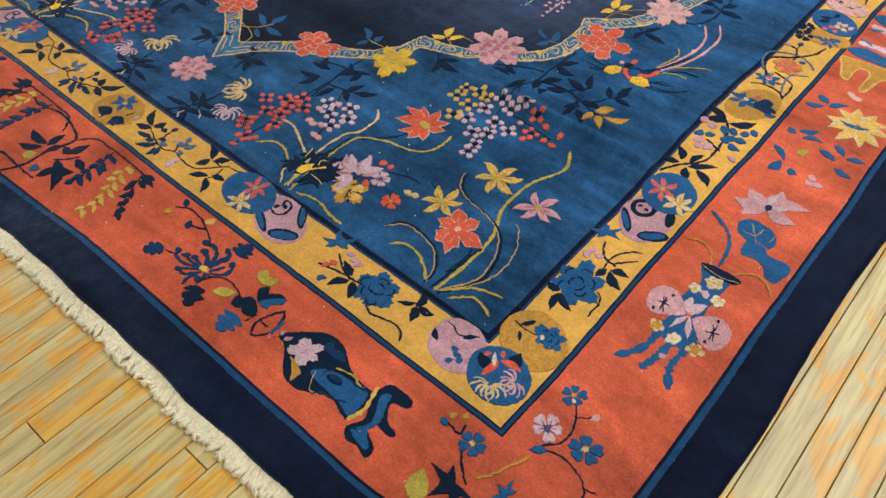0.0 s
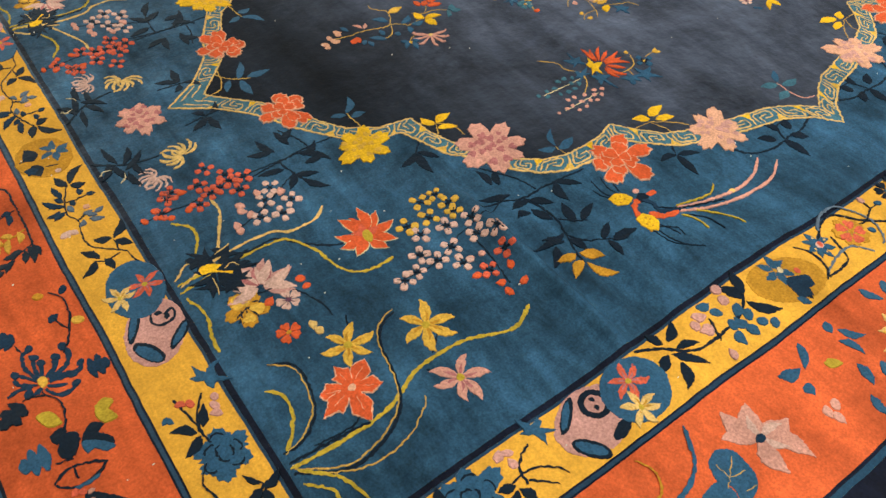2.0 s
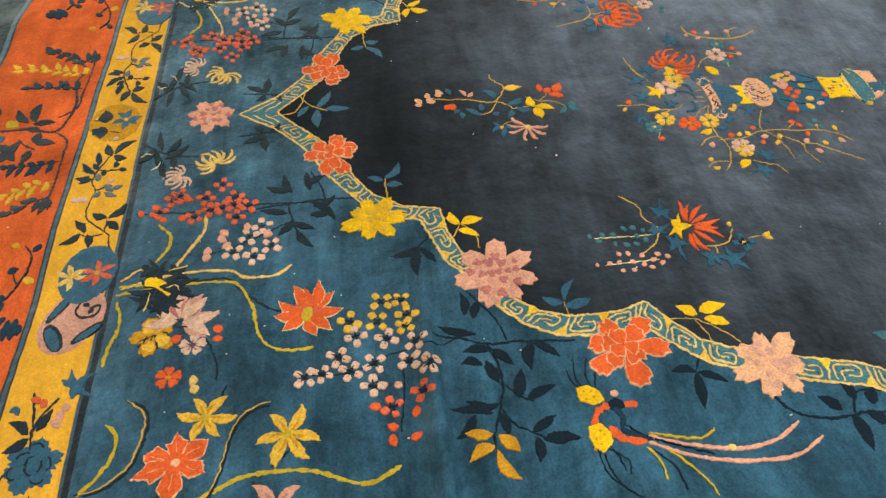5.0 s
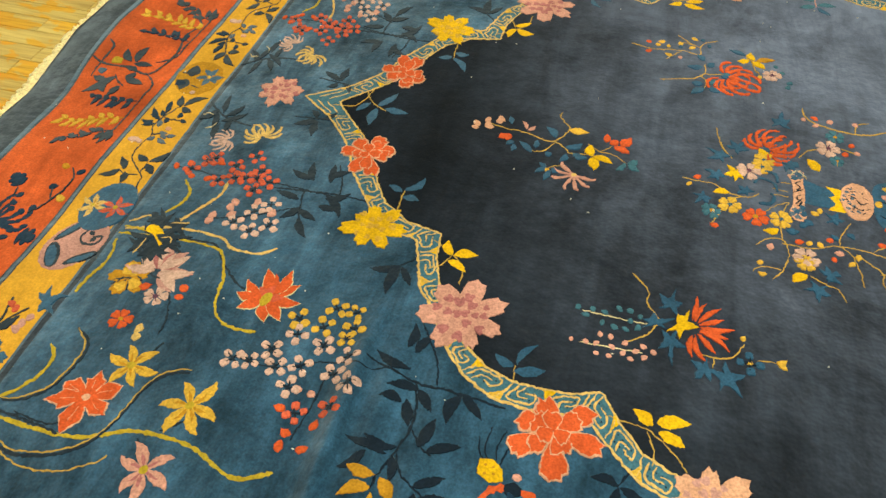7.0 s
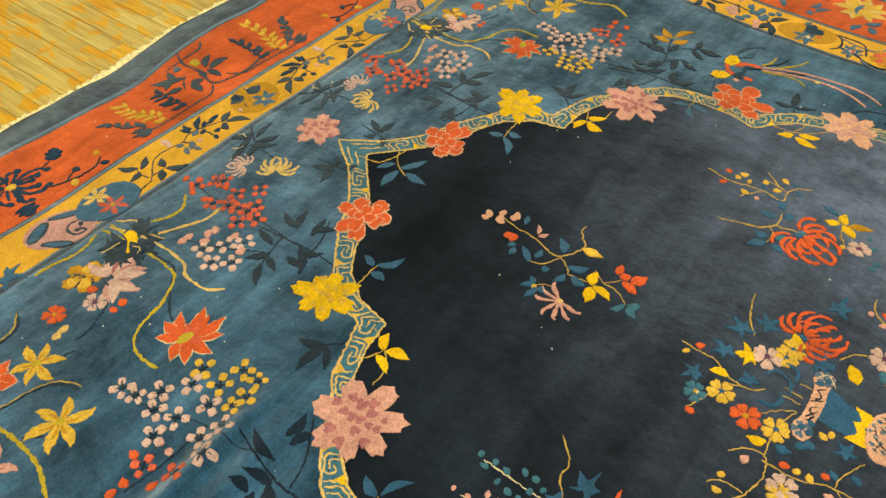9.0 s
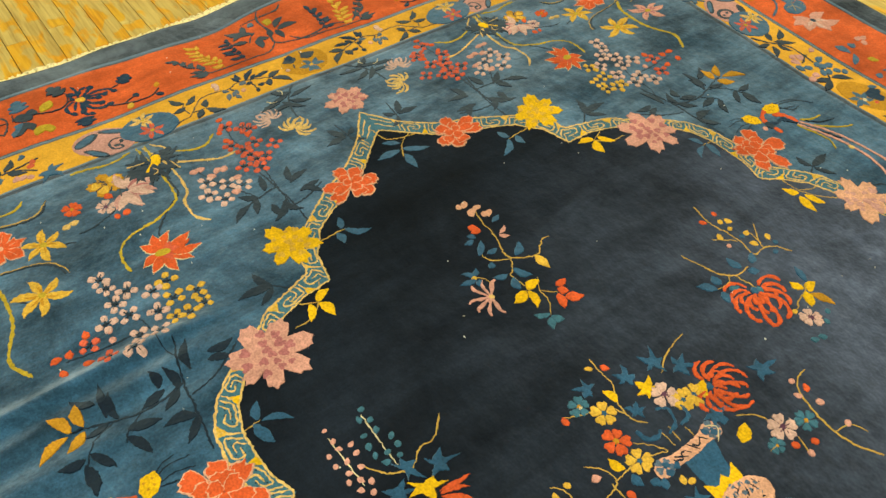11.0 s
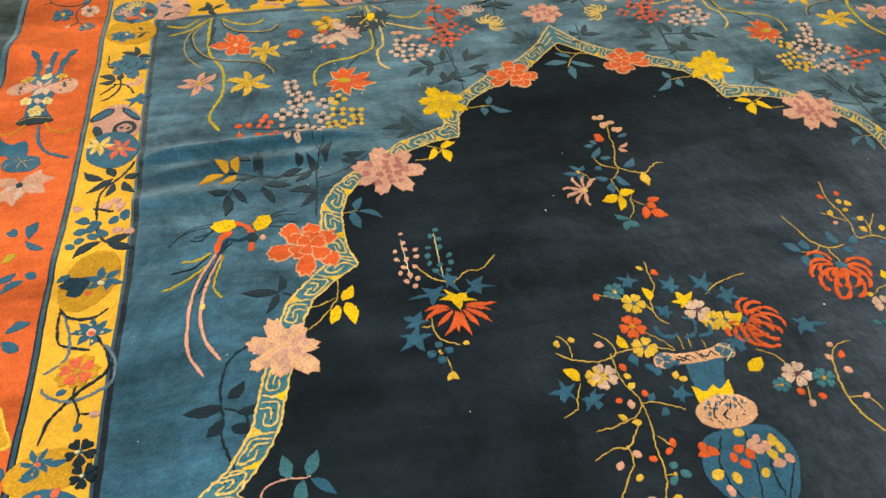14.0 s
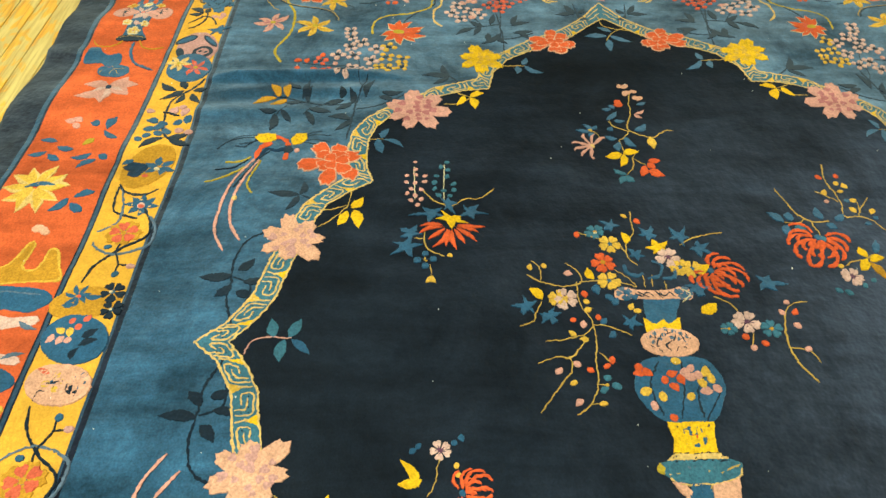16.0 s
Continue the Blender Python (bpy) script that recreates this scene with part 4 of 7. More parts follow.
m.leaf(INK, (0.292, 0.719), (0.248, 0.735), 0.0179)
m.leaf(INK, (0.297, 0.717), (0.28, 0.765), 0.0179)
m.leaf(INK, (0.328, 0.731), (0.357, 0.759), 0.0182)
m.leaf(INK, (0.331, 0.721), (0.322, 0.771), 0.0181)
m.leaf(INK, (0.29, 0.664), (0.24, 0.675), 0.0186)
m.leaf(INK, (0.334, 0.688), (0.376, 0.641), 0.019)
m.leaf(INK, (0.332, 0.657), (0.371, 0.661), 0.0187)
m.leaf(INK, (0.302, 0.645), (0.273, 0.61), 0.0184)
m.leaf(INK, (0.307, 0.62), (0.338, 0.576), 0.0181)
m.leaf(INK, (0.3, 0.638), (0.339, 0.621), 0.0171)
m.leaf(INK, (0.337, 0.679), (0.377, 0.705), 0.0164)
m.done()
m = Motif("leaf_trio", "all")
m.stem(INK, 0.0042, [(0.185, 0.886), (0.237, 0.891), (0.266, 0.893)])
m.leaf(INK, (0.232, 0.885), (0.192, 0.861), 0.0209)
m.leaf(INK, (0.234, 0.884), (0.241, 0.836), 0.0209)
m.leaf(INK, (0.24, 0.89), (0.266, 0.921), 0.0168)
m.leaf(INK, (0.231, 0.893), (0.212, 0.913), 0.0154)
m.done()
m = Motif("leaf_trio", "all")
m.stem(INK, 0.0049, [(0.519, 0.561), (0.543, 0.588)])
m.leaf(INK, (0.519, 0.561), (0.47, 0.543), 0.0196)
m.leaf(INK, (0.519, 0.558), (0.514, 0.496), 0.022)
m.leaf(INK, (0.522, 0.56), (0.548, 0.525), 0.0183)
m.done()
m = Motif("dark_shrub", "all")
m.stem(INK, 0.0055, [(0.527, 0.37), (0.608, 0.35), (0.691, 0.345), (0.754, 0.34)])
m.stem(INK, 0.0045, [(0.593, 0.457), (0.63, 0.401), (0.646, 0.352)])
m.stem(INK, 0.0052, [(0.612, 0.348), (0.628, 0.279), (0.606, 0.198)])
m.stem(INK, 0.0041, [(0.63, 0.272), (0.654, 0.245), (0.671, 0.239)])
m.stem(INK, 0.004, [(0.618, 0.234), (0.641, 0.197), (0.687, 0.169)])
m.leaf(INK, (0.597, 0.369), (0.537, 0.387), 0.0187)
m.leaf(INK, (0.583, 0.405), (0.581, 0.454), 0.018)
m.leaf(INK, (0.597, 0.4), (0.615, 0.438), 0.0202)
m.leaf(INK, (0.685, 0.344), (0.676, 0.292), 0.0243)
m.leaf(INK, (0.687, 0.343), (0.724, 0.313), 0.0188)
m.leaf(INK, (0.619, 0.339), (0.571, 0.331), 0.0184)
m.leaf(INK, (0.619, 0.339), (0.649, 0.305), 0.0195)
m.leaf(INK, (0.601, 0.314), (0.566, 0.31), 0.0191)
m.leaf(INK, (0.606, 0.318), (0.622, 0.277), 0.0213)
m.leaf(INK, (0.649, 0.247), (0.659, 0.296), 0.0246)
m.leaf(INK, (0.661, 0.242), (0.708, 0.262), 0.0205)
m.leaf(INK, (0.616, 0.241), (0.566, 0.245), 0.0172)
m.leaf(INK, (0.605, 0.227), (0.539, 0.236), 0.015)
m.leaf(INK, (0.615, 0.227), (0.625, 0.185), 0.017)
m.leaf(INK, (0.66, 0.184), (0.7, 0.21), 0.0177)
m.leaf(INK, (0.674, 0.173), (0.728, 0.171), 0.0235)
m.leaf(INK, (0.666, 0.176), (0.661, 0.137), 0.0186)
m.leaf(INK, (0.577, 0.22), (0.546, 0.187), 0.0197)
m.leaf(OCHRE, (0.6, 0.191), (0.556, 0.194), 0.0214)
m.leaf(OCHRE, (0.61, 0.19), (0.636, 0.158), 0.0214)
m.leaf(OCHRE, (0.599, 0.173), (0.561, 0.149), 0.0211)
m.leaf(OCHRE, (0.604, 0.166), (0.632, 0.117), 0.021)
m.stem(INK, 0.0039, [(0.606, 0.198), (0.601, 0.172)])
m.done()
m = Motif("phoenix_bird", "all")
m.stem(INK, 0.0032, [(0.755, 0.248), (0.741, 0.269), (0.743, 0.306)])
m.stem(INK, 0.0032, [(0.76, 0.249), (0.758, 0.275), (0.763, 0.306)])
m.stem(INK, 0.0032, [(0.766, 0.249), (0.771, 0.27), (0.777, 0.291)])
m.stem(INK, 0.0032, [(0.747, 0.249), (0.734, 0.265), (0.728, 0.286)])
m.stem(INK, 0.0029, [(0.753, 0.15), (0.758, 0.115), (0.768, 0.089)])
m.stem(INK, 0.0029, [(0.747, 0.149), (0.754, 0.108), (0.792, 0.068)])
m.stem(INK, 0.0029, [(0.757, 0.152), (0.785, 0.127), (0.783, 0.106)])
m.stem(INK, 0.0029, [(0.762, 0.155), (0.773, 0.132), (0.777, 0.113)])
m.stem(RED, 0.0134, [(0.823, 0.218), (0.797, 0.219), (0.772, 0.217), (0.756, 0.201), (0.752, 0.179)])
m.stem(RED, 0.0141, [(0.772, 0.184), (0.786, 0.163), (0.82, 0.158)])
m.disc(INK, (0.791, 0.22), 0.012, 0.01, -170)
m.disc(PINK, (0.793, 0.239), 0.0063, 0.0054, -151)
m.add(YELLOW, [(0.738, 0.253), (0.756, 0.257), (0.772, 0.243), (0.775, 0.228), (0.757, 0.222), (0.739, 0.232)])
m.add(YELLOW, [(0.742, 0.186), (0.76, 0.19), (0.771, 0.174), (0.77, 0.158), (0.754, 0.143), (0.744, 0.152), (0.739, 0.17)])
m.stem(NAVY, 0.009, [(0.786, 0.214), (0.796, 0.196), (0.79, 0.178), (0.806, 0.168), (0.83, 0.16)])
m.dots(OCHRE, 0.0031, [(0.748, 0.246), (0.758, 0.245), (0.761, 0.235), (0.749, 0.233), (0.757, 0.178), (0.761, 0.171), (0.748, 0.165), (0.753, 0.156), (0.744, 0.15)])
m.stem(PINK, 0.0062, [(0.824, 0.165), (0.88, 0.144), (0.947, 0.132), (1.007, 0.14), (1.052, 0.167)])
m.stem(PINK, 0.0061, [(0.822, 0.154), (0.896, 0.121), (0.987, 0.111), (1.036, 0.117), (1.079, 0.141)])
m.stem(OLIVE, 0.0041, [(0.826, 0.169), (0.886, 0.154), (0.902, 0.154), (0.923, 0.167)])
m.stem(OLIVE, 0.0049, [(0.817, 0.146), (0.83, 0.123), (0.833, 0.095)])
m.stem(OLIVE, 0.0039, [(0.846, 0.14), (0.881, 0.098), (0.898, 0.065)])
m.stem(INK, 0.0029, [(0.825, 0.141), (0.849, 0.113), (0.856, 0.078)])
m.stem(INK, 0.003, [(0.798, 0.184), (0.827, 0.161), (0.911, 0.126)])
m.dots(CREAMGOLD, 0.0071, [(0.94, 0.134)])
m.done()
m = Motif("leaf_trio", "all")
m.stem(INK, 0.0045, [(0.93, 0.264), (0.946, 0.293)])
m.leaf(INK, (0.93, 0.264), (0.891, 0.268), 0.0189)
m.leaf(INK, (0.931, 0.261), (0.921, 0.2), 0.0222)
m.leaf(INK, (0.933, 0.263), (0.973, 0.241), 0.0178)
m.done()
m = Motif("leaf_branch", "all")
m.stem(INK, 0.0059, [(1.04, 0.267), (1.04, 0.197), (1.091, 0.169), (1.152, 0.171), (1.197, 0.171), (1.253, 0.192)])
m.stem(INK, 0.0046, [(1.145, 0.174), (1.165, 0.208), (1.204, 0.204)])
m.leaf(INK, (1.141, 0.171), (1.144, 0.112), 0.0257)
m.leaf(INK, (1.163, 0.173), (1.189, 0.147), 0.0253)
m.leaf(INK, (1.128, 0.179), (1.1, 0.205), 0.0236)
m.leaf(INK, (1.155, 0.194), (1.144, 0.227), 0.0208)
m.leaf(INK, (1.178, 0.185), (1.191, 0.212), 0.0228)
m.done()
m = Motif("leaf_trio", "ends")
m.stem(TAN, 0.0037, [(0.246, 0.943), (0.296, 0.956), (0.316, 1.021)])
m.stem(TAN, 0.0037, [(0.302, 1.005), (0.324, 0.973), (0.359, 0.951)])
m.leaf(BLUE, (0.339, 0.962), (0.369, 1.014), 0.0208)
m.leaf(BLUE, (0.321, 0.968), (0.3, 0.935), 0.0179)
m.leaf(BLUE, (0.34, 0.955), (0.34, 0.898), 0.0223)
m.leaf(BLUE, (0.356, 0.956), (0.408, 0.954), 0.0223)
m.done()
m = Motif("leaf_trio", "all")
m.stem(TAN, 0.0033, [(0.47, 0.741), (0.471, 0.707), (0.474, 0.679)])
m.leaf(BLUE, (0.47, 0.741), (0.499, 0.784), 0.0202)
m.leaf(BLUE, (0.466, 0.736), (0.437, 0.747), 0.0175)
m.leaf(BLUE, (0.472, 0.723), (0.504, 0.722), 0.0187)
m.done()
m = Motif("leaf_trio", "all")
m.stem(TAN, 0.0032, [(0.559, 0.634), (0.597, 0.611), (0.623, 0.582), (0.627, 0.549)])
m.stem(TAN, 0.0031, [(0.599, 0.607), (0.586, 0.583), (0.566, 0.568)])
m.leaf(YELLOW, (0.598, 0.607), (0.584, 0.639), 0.023)
m.leaf(YELLOW, (0.602, 0.609), (0.642, 0.617), 0.0231)
m.leaf(YELLOW, (0.596, 0.595), (0.63, 0.576), 0.0191)
m.done()
m = Motif("leaf_trio", "all")
m.stem(TAN, 0.0029, [(0.752, 0.419), (0.752, 0.404), (0.755, 0.383)])
m.leaf(BLUE, (0.754, 0.421), (0.779, 0.463), 0.0165)
m.leaf(BLUE, (0.749, 0.417), (0.718, 0.431), 0.0188)
m.leaf(BLUE, (0.752, 0.407), (0.799, 0.419), 0.0234)
m.done()
m = Motif("leaf_trio", "all")
m.stem(TAN, 0.003, [(0.903, 0.365), (0.96, 0.359), (0.996, 0.335), (1.02, 0.308)])
m.stem(TAN, 0.0029, [(0.96, 0.357), (0.971, 0.333), (0.973, 0.304)])
m.leaf(YELLOW, (0.965, 0.367), (0.937, 0.387), 0.024)
m.leaf(YELLOW, (0.972, 0.374), (1.019, 0.387), 0.0289)
m.leaf(YELLOW, (0.976, 0.36), (1.014, 0.346), 0.0239)
m.done()
m = Motif("leaf_trio", "sides")
m.stem(PINK, 0.0031, [(1.309, 0.221), (1.284, 0.23), (1.276, 0.255), (1.278, 0.296)])
m.leaf(TEAL, (1.276, 0.265), (1.238, 0.257), 0.0232)
m.leaf(TEAL, (1.276, 0.292), (1.238, 0.308), 0.0232)
m.leaf(TEAL, (1.281, 0.286), (1.326, 0.283), 0.0253)
m.leaf(BLUE, (1.281, 0.298), (1.31, 0.33), 0.0189)
m.done()
m = Motif("peony", "ends")
m.peony(PINK, (0.124, 0.959), 0.051, MAUVE)
m.done(0.0022)
m = Motif("peony", "all")
m.peony(RED, (0.37, 0.82), 0.053, CREAM, True)
m.done(0.0022)
m = Motif("peony", "all")
m.peony(YELLOW, (0.443, 0.638), 0.052, GOLD)
m.done(0.0022)
m = Motif("peony", "all")
m.peony(PINK, (0.648, 0.49), 0.064, MAUVE)
m.done(0.0022)
m = Motif("peony", "all")
m.peony(RED, (0.828, 0.322), 0.062, CREAM, True)
m.done(0.0022)
m = Motif("peony", "all")
m.peony(SALMON, (1.053, 0.268), 0.06, MAUVEPINK)
m.done(0.0022)
m = Motif("flower_spray", "one")
m.stem(TAN, 0.0033, [(0.577, 0.973), (0.625, 0.966), (0.66, 0.963), (0.691, 0.951), (0.717, 0.953), (0.739, 0.997), (0.716, 1.028), (0.716, 1.045)])
m.stem(TAN, 0.0029, [(0.719, 0.952), (0.709, 0.933), (0.697, 0.916), (0.677, 0.912)])
m.stem(TAN, 0.0031, [(0.718, 0.95), (0.738, 0.937), (0.748, 0.923), (0.763, 0.925), (0.789, 0.927), (0.806, 0.928)])
m.stem(TAN, 0.0028, [(0.716, 0.868), (0.726, 0.879), (0.742, 0.881), (0.767, 0.864)])
m.stem(TAN, 0.0027, [(0.78, 0.959), (0.804, 0.944), (0.831, 0.941), (0.859, 0.923)])
m.stem(TAN, 0.0023, [(0.806, 0.942), (0.829, 0.966)])
m.dots(SALMON, 0.0107, [(0.551, 0.953), (0.552, 0.966), (0.58, 0.962), (0.577, 0.97), (0.572, 0.983), (0.596, 0.983), (0.6, 0.994)])
m.dots(RED, 0.0116, [(0.612, 0.943), (0.623, 0.942)])
m.leaf(PINK, (0.655, 0.976), (0.643, 0.996), 0.0102)
m.leaf(PINK, (0.659, 0.972), (0.672, 0.987), 0.0102)
m.leaf(BLUE, (0.623, 0.984), (0.615, 1.005), 0.0117)
m.leaf(BLUE, (0.678, 0.908), (0.648, 0.934), 0.0147)
m.leaf(BLUE, (0.682, 0.924), (0.683, 0.945), 0.0147)
m.leaf(BLUE, (0.639, 0.924), (0.639, 0.903), 0.0126)
m.leaf(BLUE, (0.637, 0.931), (0.625, 0.919), 0.0126)
m.leaf(BLUE, (0.717, 0.963), (0.694, 0.99), 0.0196)
m.leaf(BLUE, (0.706, 0.905), (0.716, 0.914), 0.0168)
m.leaf(BLUE, (0.736, 0.894), (0.743, 0.919), 0.0141)
m.leaf(BLUE, (0.738, 0.937), (0.771, 0.956), 0.0179)
m.leaf(BLUE, (0.756, 0.922), (0.785, 0.917), 0.0188)
m.leaf(BLUE, (0.717, 0.869), (0.695, 0.852), 0.0129)
m.leaf(BLUE, (0.722, 0.866), (0.716, 0.835), 0.0129)
m.leaf(BLUE, (0.711, 0.869), (0.699, 0.881), 0.0118)
m.leaf(BLUE, (0.725, 0.871), (0.739, 0.863), 0.0117)
m.dots(GOLD, 0.0071, [(0.716, 0.865)])
m.leaf(GOLD, (0.738, 0.992), (0.778, 0.994), 0.0196)
m.leaf(YELLOW, (0.791, 0.925), (0.788, 0.957), 0.0231)
m.leaf(YELLOW, (0.794, 0.92), (0.802, 0.887), 0.023)
m.leaf(YELLOW, (0.796, 0.924), (0.833, 0.913), 0.0196)
m.leaf(RED, (0.816, 0.976), (0.815, 0.999), 0.0174)
m.leaf(RED, (0.824, 0.972), (0.838, 0.986), 0.0185)
m.leaf(RED, (0.846, 0.971), (0.862, 1), 0.0228)
m.leaf(RED, (0.832, 0.965), (0.863, 0.953), 0.0206)
m.leaf(TEAL, (0.857, 0.921), (0.843, 0.897), 0.0133)
m.leaf(TEAL, (0.863, 0.921), (0.88, 0.935), 0.0177)
m.leaf(TEAL, (0.864, 0.918), (0.886, 0.906), 0.0165)
m.spider(PINK, (0.768, 0.862), 0.0376, -115)
m.done()
m = Motif("flower_spray", "one")
m.stem(CREAM, 0.0028, [(0.842, 0.487), (0.938, 0.493)])
m.stem(CREAM, 0.0028, [(0.836, 0.551), (0.938, 0.551)])
m.stem(TAN, 0.0035, [(0.914, 0.508), (0.938, 0.527), (0.949, 0.546), (0.959, 0.562), (0.934, 0.594), (0.934, 0.621), (0.906, 0.654)])
m.stem(TAN, 0.0032, [(1.026, 0.513), (1.053, 0.513), (1.076, 0.524), (1.091, 0.551)])
m.stem(TAN, 0.003, [(1.044, 0.494), (1.046, 0.513)])
m.stem(TAN, 0.0026, [(1.11, 0.524), (1.139, 0.529)])
m.dots(PINK, 0.0065, [(0.828, 0.489), (0.851, 0.491), (0.87, 0.473), (0.868, 0.491), (0.87, 0.511), (0.889, 0.473), (0.892, 0.492), (0.887, 0.511), (0.91, 0.484), (0.91, 0.505), (0.922, 0.476), (0.928, 0.493), (0.938, 0.506), (0.943, 0.484), (0.954, 0.498)])
m.dots(TEAL, 0.0072, [(0.828, 0.556), (0.842, 0.543), (0.852, 0.558), (0.87, 0.535), (0.871, 0.556), (0.89, 0.532), (0.893, 0.571), (0.908, 0.532), (0.91, 0.571), (0.925, 0.54), (0.926, 0.563), (0.913, 0.551)])
m.jag(BLUE, (0.954, 0.546), (0.949, 0.568), 0.0346)
m.jag(BLUE, (0.974, 0.551), (0.981, 0.509), 0.0289)
m.jag(BLUE, (0.969, 0.582), (0.974, 0.618), 0.029)
m.jag(BLUE, (1.044, 0.498), (1.024, 0.478), 0.0326)
m.jag(BLUE, (1.05, 0.498), (1.076, 0.469), 0.0324)
m.jag(YELLOW, (0.977, 0.566), (1.002, 0.562), 0.042)
m.claw(RED, (1.008, 0.562), 0.0668, 0)
m.blossoms(BLUE, 0.0241, [(1.099, 0.516)])
m.dots(GOLD, 0.006, [(1.099, 0.516), (1.09, 0.56)])
m.leaf(GOLD, (1.14, 0.527), (1.154, 0.519), 0.0105)
m.leaf(GOLD, (1.139, 0.529), (1.154, 0.536), 0.0105)
m.done()
m = Motif("flower_spray", "one")
m.stem(TAN, 0.0038, [(0.824, 1.331), (0.851, 1.325), (0.884, 1.323), (0.911, 1.329), (0.942, 1.332), (0.977, 1.326), (0.977, 1.351), (0.987, 1.376), (1.014, 1.392)])
m.stem(TAN, 0.003, [(0.906, 1.29), (0.926, 1.318), (0.939, 1.328)])
m.stem(TAN, 0.003, [(0.975, 1.354), (0.953, 1.368), (0.926, 1.392)])
m.stem(TAN, 0.003, [(0.936, 1.365), (0.966, 1.361)])
m.stem(TAN, 0.0036, [(0.9, 1.213), (0.938, 1.225), (0.969, 1.235), (0.991, 1.256), (0.992, 1.29)])
m.stem(TAN, 0.003, [(0.982, 1.248), (0.995, 1.23), (0.994, 1.206)])
m.stem(TAN, 0.0028, [(0.991, 1.256), (1.035, 1.262)])
m.dots(RED, 0.0093, [(0.862, 1.348), (0.865, 1.312)])
m.dots(GOLD, 0.0091, [(0.884, 1.341), (0.891, 1.357), (0.907, 1.342), (0.911, 1.309), (0.932, 1.358), (0.96, 1.348), (0.963, 1.386)])
m.dots(PINK, 0.0075, [(0.936, 1.305)])
m.dots(BLUE, 0.0076, [(0.934, 1.346), (0.981, 1.387), (0.998, 1.365)])
m.leaf(BLUE, (0.985, 1.28), (0.955, 1.276), 0.0192)
m.leaf(BLUE, (0.989, 1.304), (0.972, 1.325), 0.0182)
m.leaf(BLUE, (0.998, 1.283), (1.01, 1.3), 0.0179)
m.leaf(BLUE, (0.99, 1.22), (0.966, 1.221), 0.0198)
m.leaf(BLUE, (0.993, 1.204), (0.968, 1.179), 0.0208)
m.leaf(BLUE, (1.003, 1.208), (1.027, 1.198), 0.0207)
m.leaf(TEAL, (1.006, 1.222), (1.012, 1.24), 0.0185)
m.mum(RED, (1.035, 1.256), 0.053, -22, True)
m.dots(TEAL, 0.0081, [(1.039, 1.265)])
m.leaf(BLUE, (1.075, 1.349), (1.041, 1.362), 0.0164)
m.leaf(YELLOW, (1.084, 1.33), (1.06, 1.323), 0.0197)
m.leaf(YELLOW, (1.093, 1.334), (1.085, 1.362), 0.0208)
m.leaf(YELLOW, (1.091, 1.327), (1.117, 1.309), 0.0207)
m.leaf(OCHRE, (1.098, 1.331), (1.138, 1.347), 0.0195)
m.stem(TAN, 0.0027, [(1.077, 1.347), (1.09, 1.325), (1.097, 1.297), (1.108, 1.284)])
m.blossoms(SALMON, 0.0254, [(1.132, 1.287)], 5)
m.dots(TEAL, 0.0078, [(1.14, 1.323), (1.153, 1.303), (1.164, 1.253), (1.169, 1.269)])
m.dots(GOLD, 0.0067, [(1.107, 1.274)])
m.done()
m = Motif("flower_bouquet", "one")
m.stem(TAN, 0.003, [(0.968, 0.912), (0.999, 0.909), (1.029, 0.907), (1.058, 0.89), (1.091, 0.89), (1.108, 0.905)])
m.stem(TAN, 0.003, [(1.025, 0.8), (1.039, 0.83), (1.051, 0.872), (1.077, 0.887)])
m.stem(TAN, 0.0029, [(1.097, 0.708), (1.115, 0.722), (1.146, 0.723)])
m.stem(TAN, 0.0031, [(1.132, 0.697), (1.149, 0.723), (1.159, 0.764), (1.149, 0.796), (1.122, 0.791), (1.104, 0.77)])
m.stem(TAN, 0.003, [(1.149, 0.794), (1.146, 0.847), (1.159, 0.896)])
m.stem(TAN, 0.0026, [(1.119, 0.861), (1.142, 0.884), (1.159, 0.896)])
m.stem(TAN, 0.0026, [(1.135, 0.91), (1.159, 0.909)])
m.stem(TAN, 0.0026, [(1.132, 0.926), (1.159, 0.924)])
m.stem(TAN, 0.0025, [(1.148, 0.947), (1.164, 0.946)])
m.stem(TAN, 0.0029, [(1.195, 0.721), (1.22, 0.707), (1.238, 0.702), (1.248, 0.679)])
m.stem(TAN, 0.0029, [(1.149, 0.788), (1.201, 0.788), (1.231, 0.801), (1.273, 0.805), (1.319, 0.799), (1.363, 0.798), (1.399, 0.784), (1.42, 0.759)])
m.stem(TAN, 0.0026, [(1.244, 0.804), (1.249, 0.832), (1.266, 0.868)])
m.stem(TAN, 0.0026, [(1.28, 0.721), (1.276, 0.752), (1.262, 0.792), (1.244, 0.804)])
m.stem(TAN, 0.0029, [(1.325, 0.705), (1.31, 0.739), (1.314, 0.758), (1.273, 0.791)])
m.stem(TAN, 0.003, [(1.31, 0.758), (1.341, 0.756), (1.384, 0.727), (1.417, 0.704)])
m.stem(TAN, 0.0023, [(1.302, 0.806), (1.319, 0.822)])
m.stem(TAN, 0.0022, [(1.363, 0.798), (1.363, 0.812)])
m.stem(TAN, 0.0021, [(1.4, 0.784), (1.398, 0.8)])
m.stem(TAN, 0.0033, [(1.058, 0.993), (1.038, 1.024), (1.025, 1.078)])
m.stem(TAN, 0.0029, [(1.18, 1.025), (1.197, 1.049), (1.218, 1.058)])
m.stem(TAN, 0.0028, [(1.192, 1.185), (1.196, 1.158), (1.224, 1.135), (1.272, 1.126), (1.317, 1.131), (1.356, 1.153)])
m.stem(TAN, 0.0023, [(1.289, 1.125), (1.295, 1.157), (1.317, 1.168)])
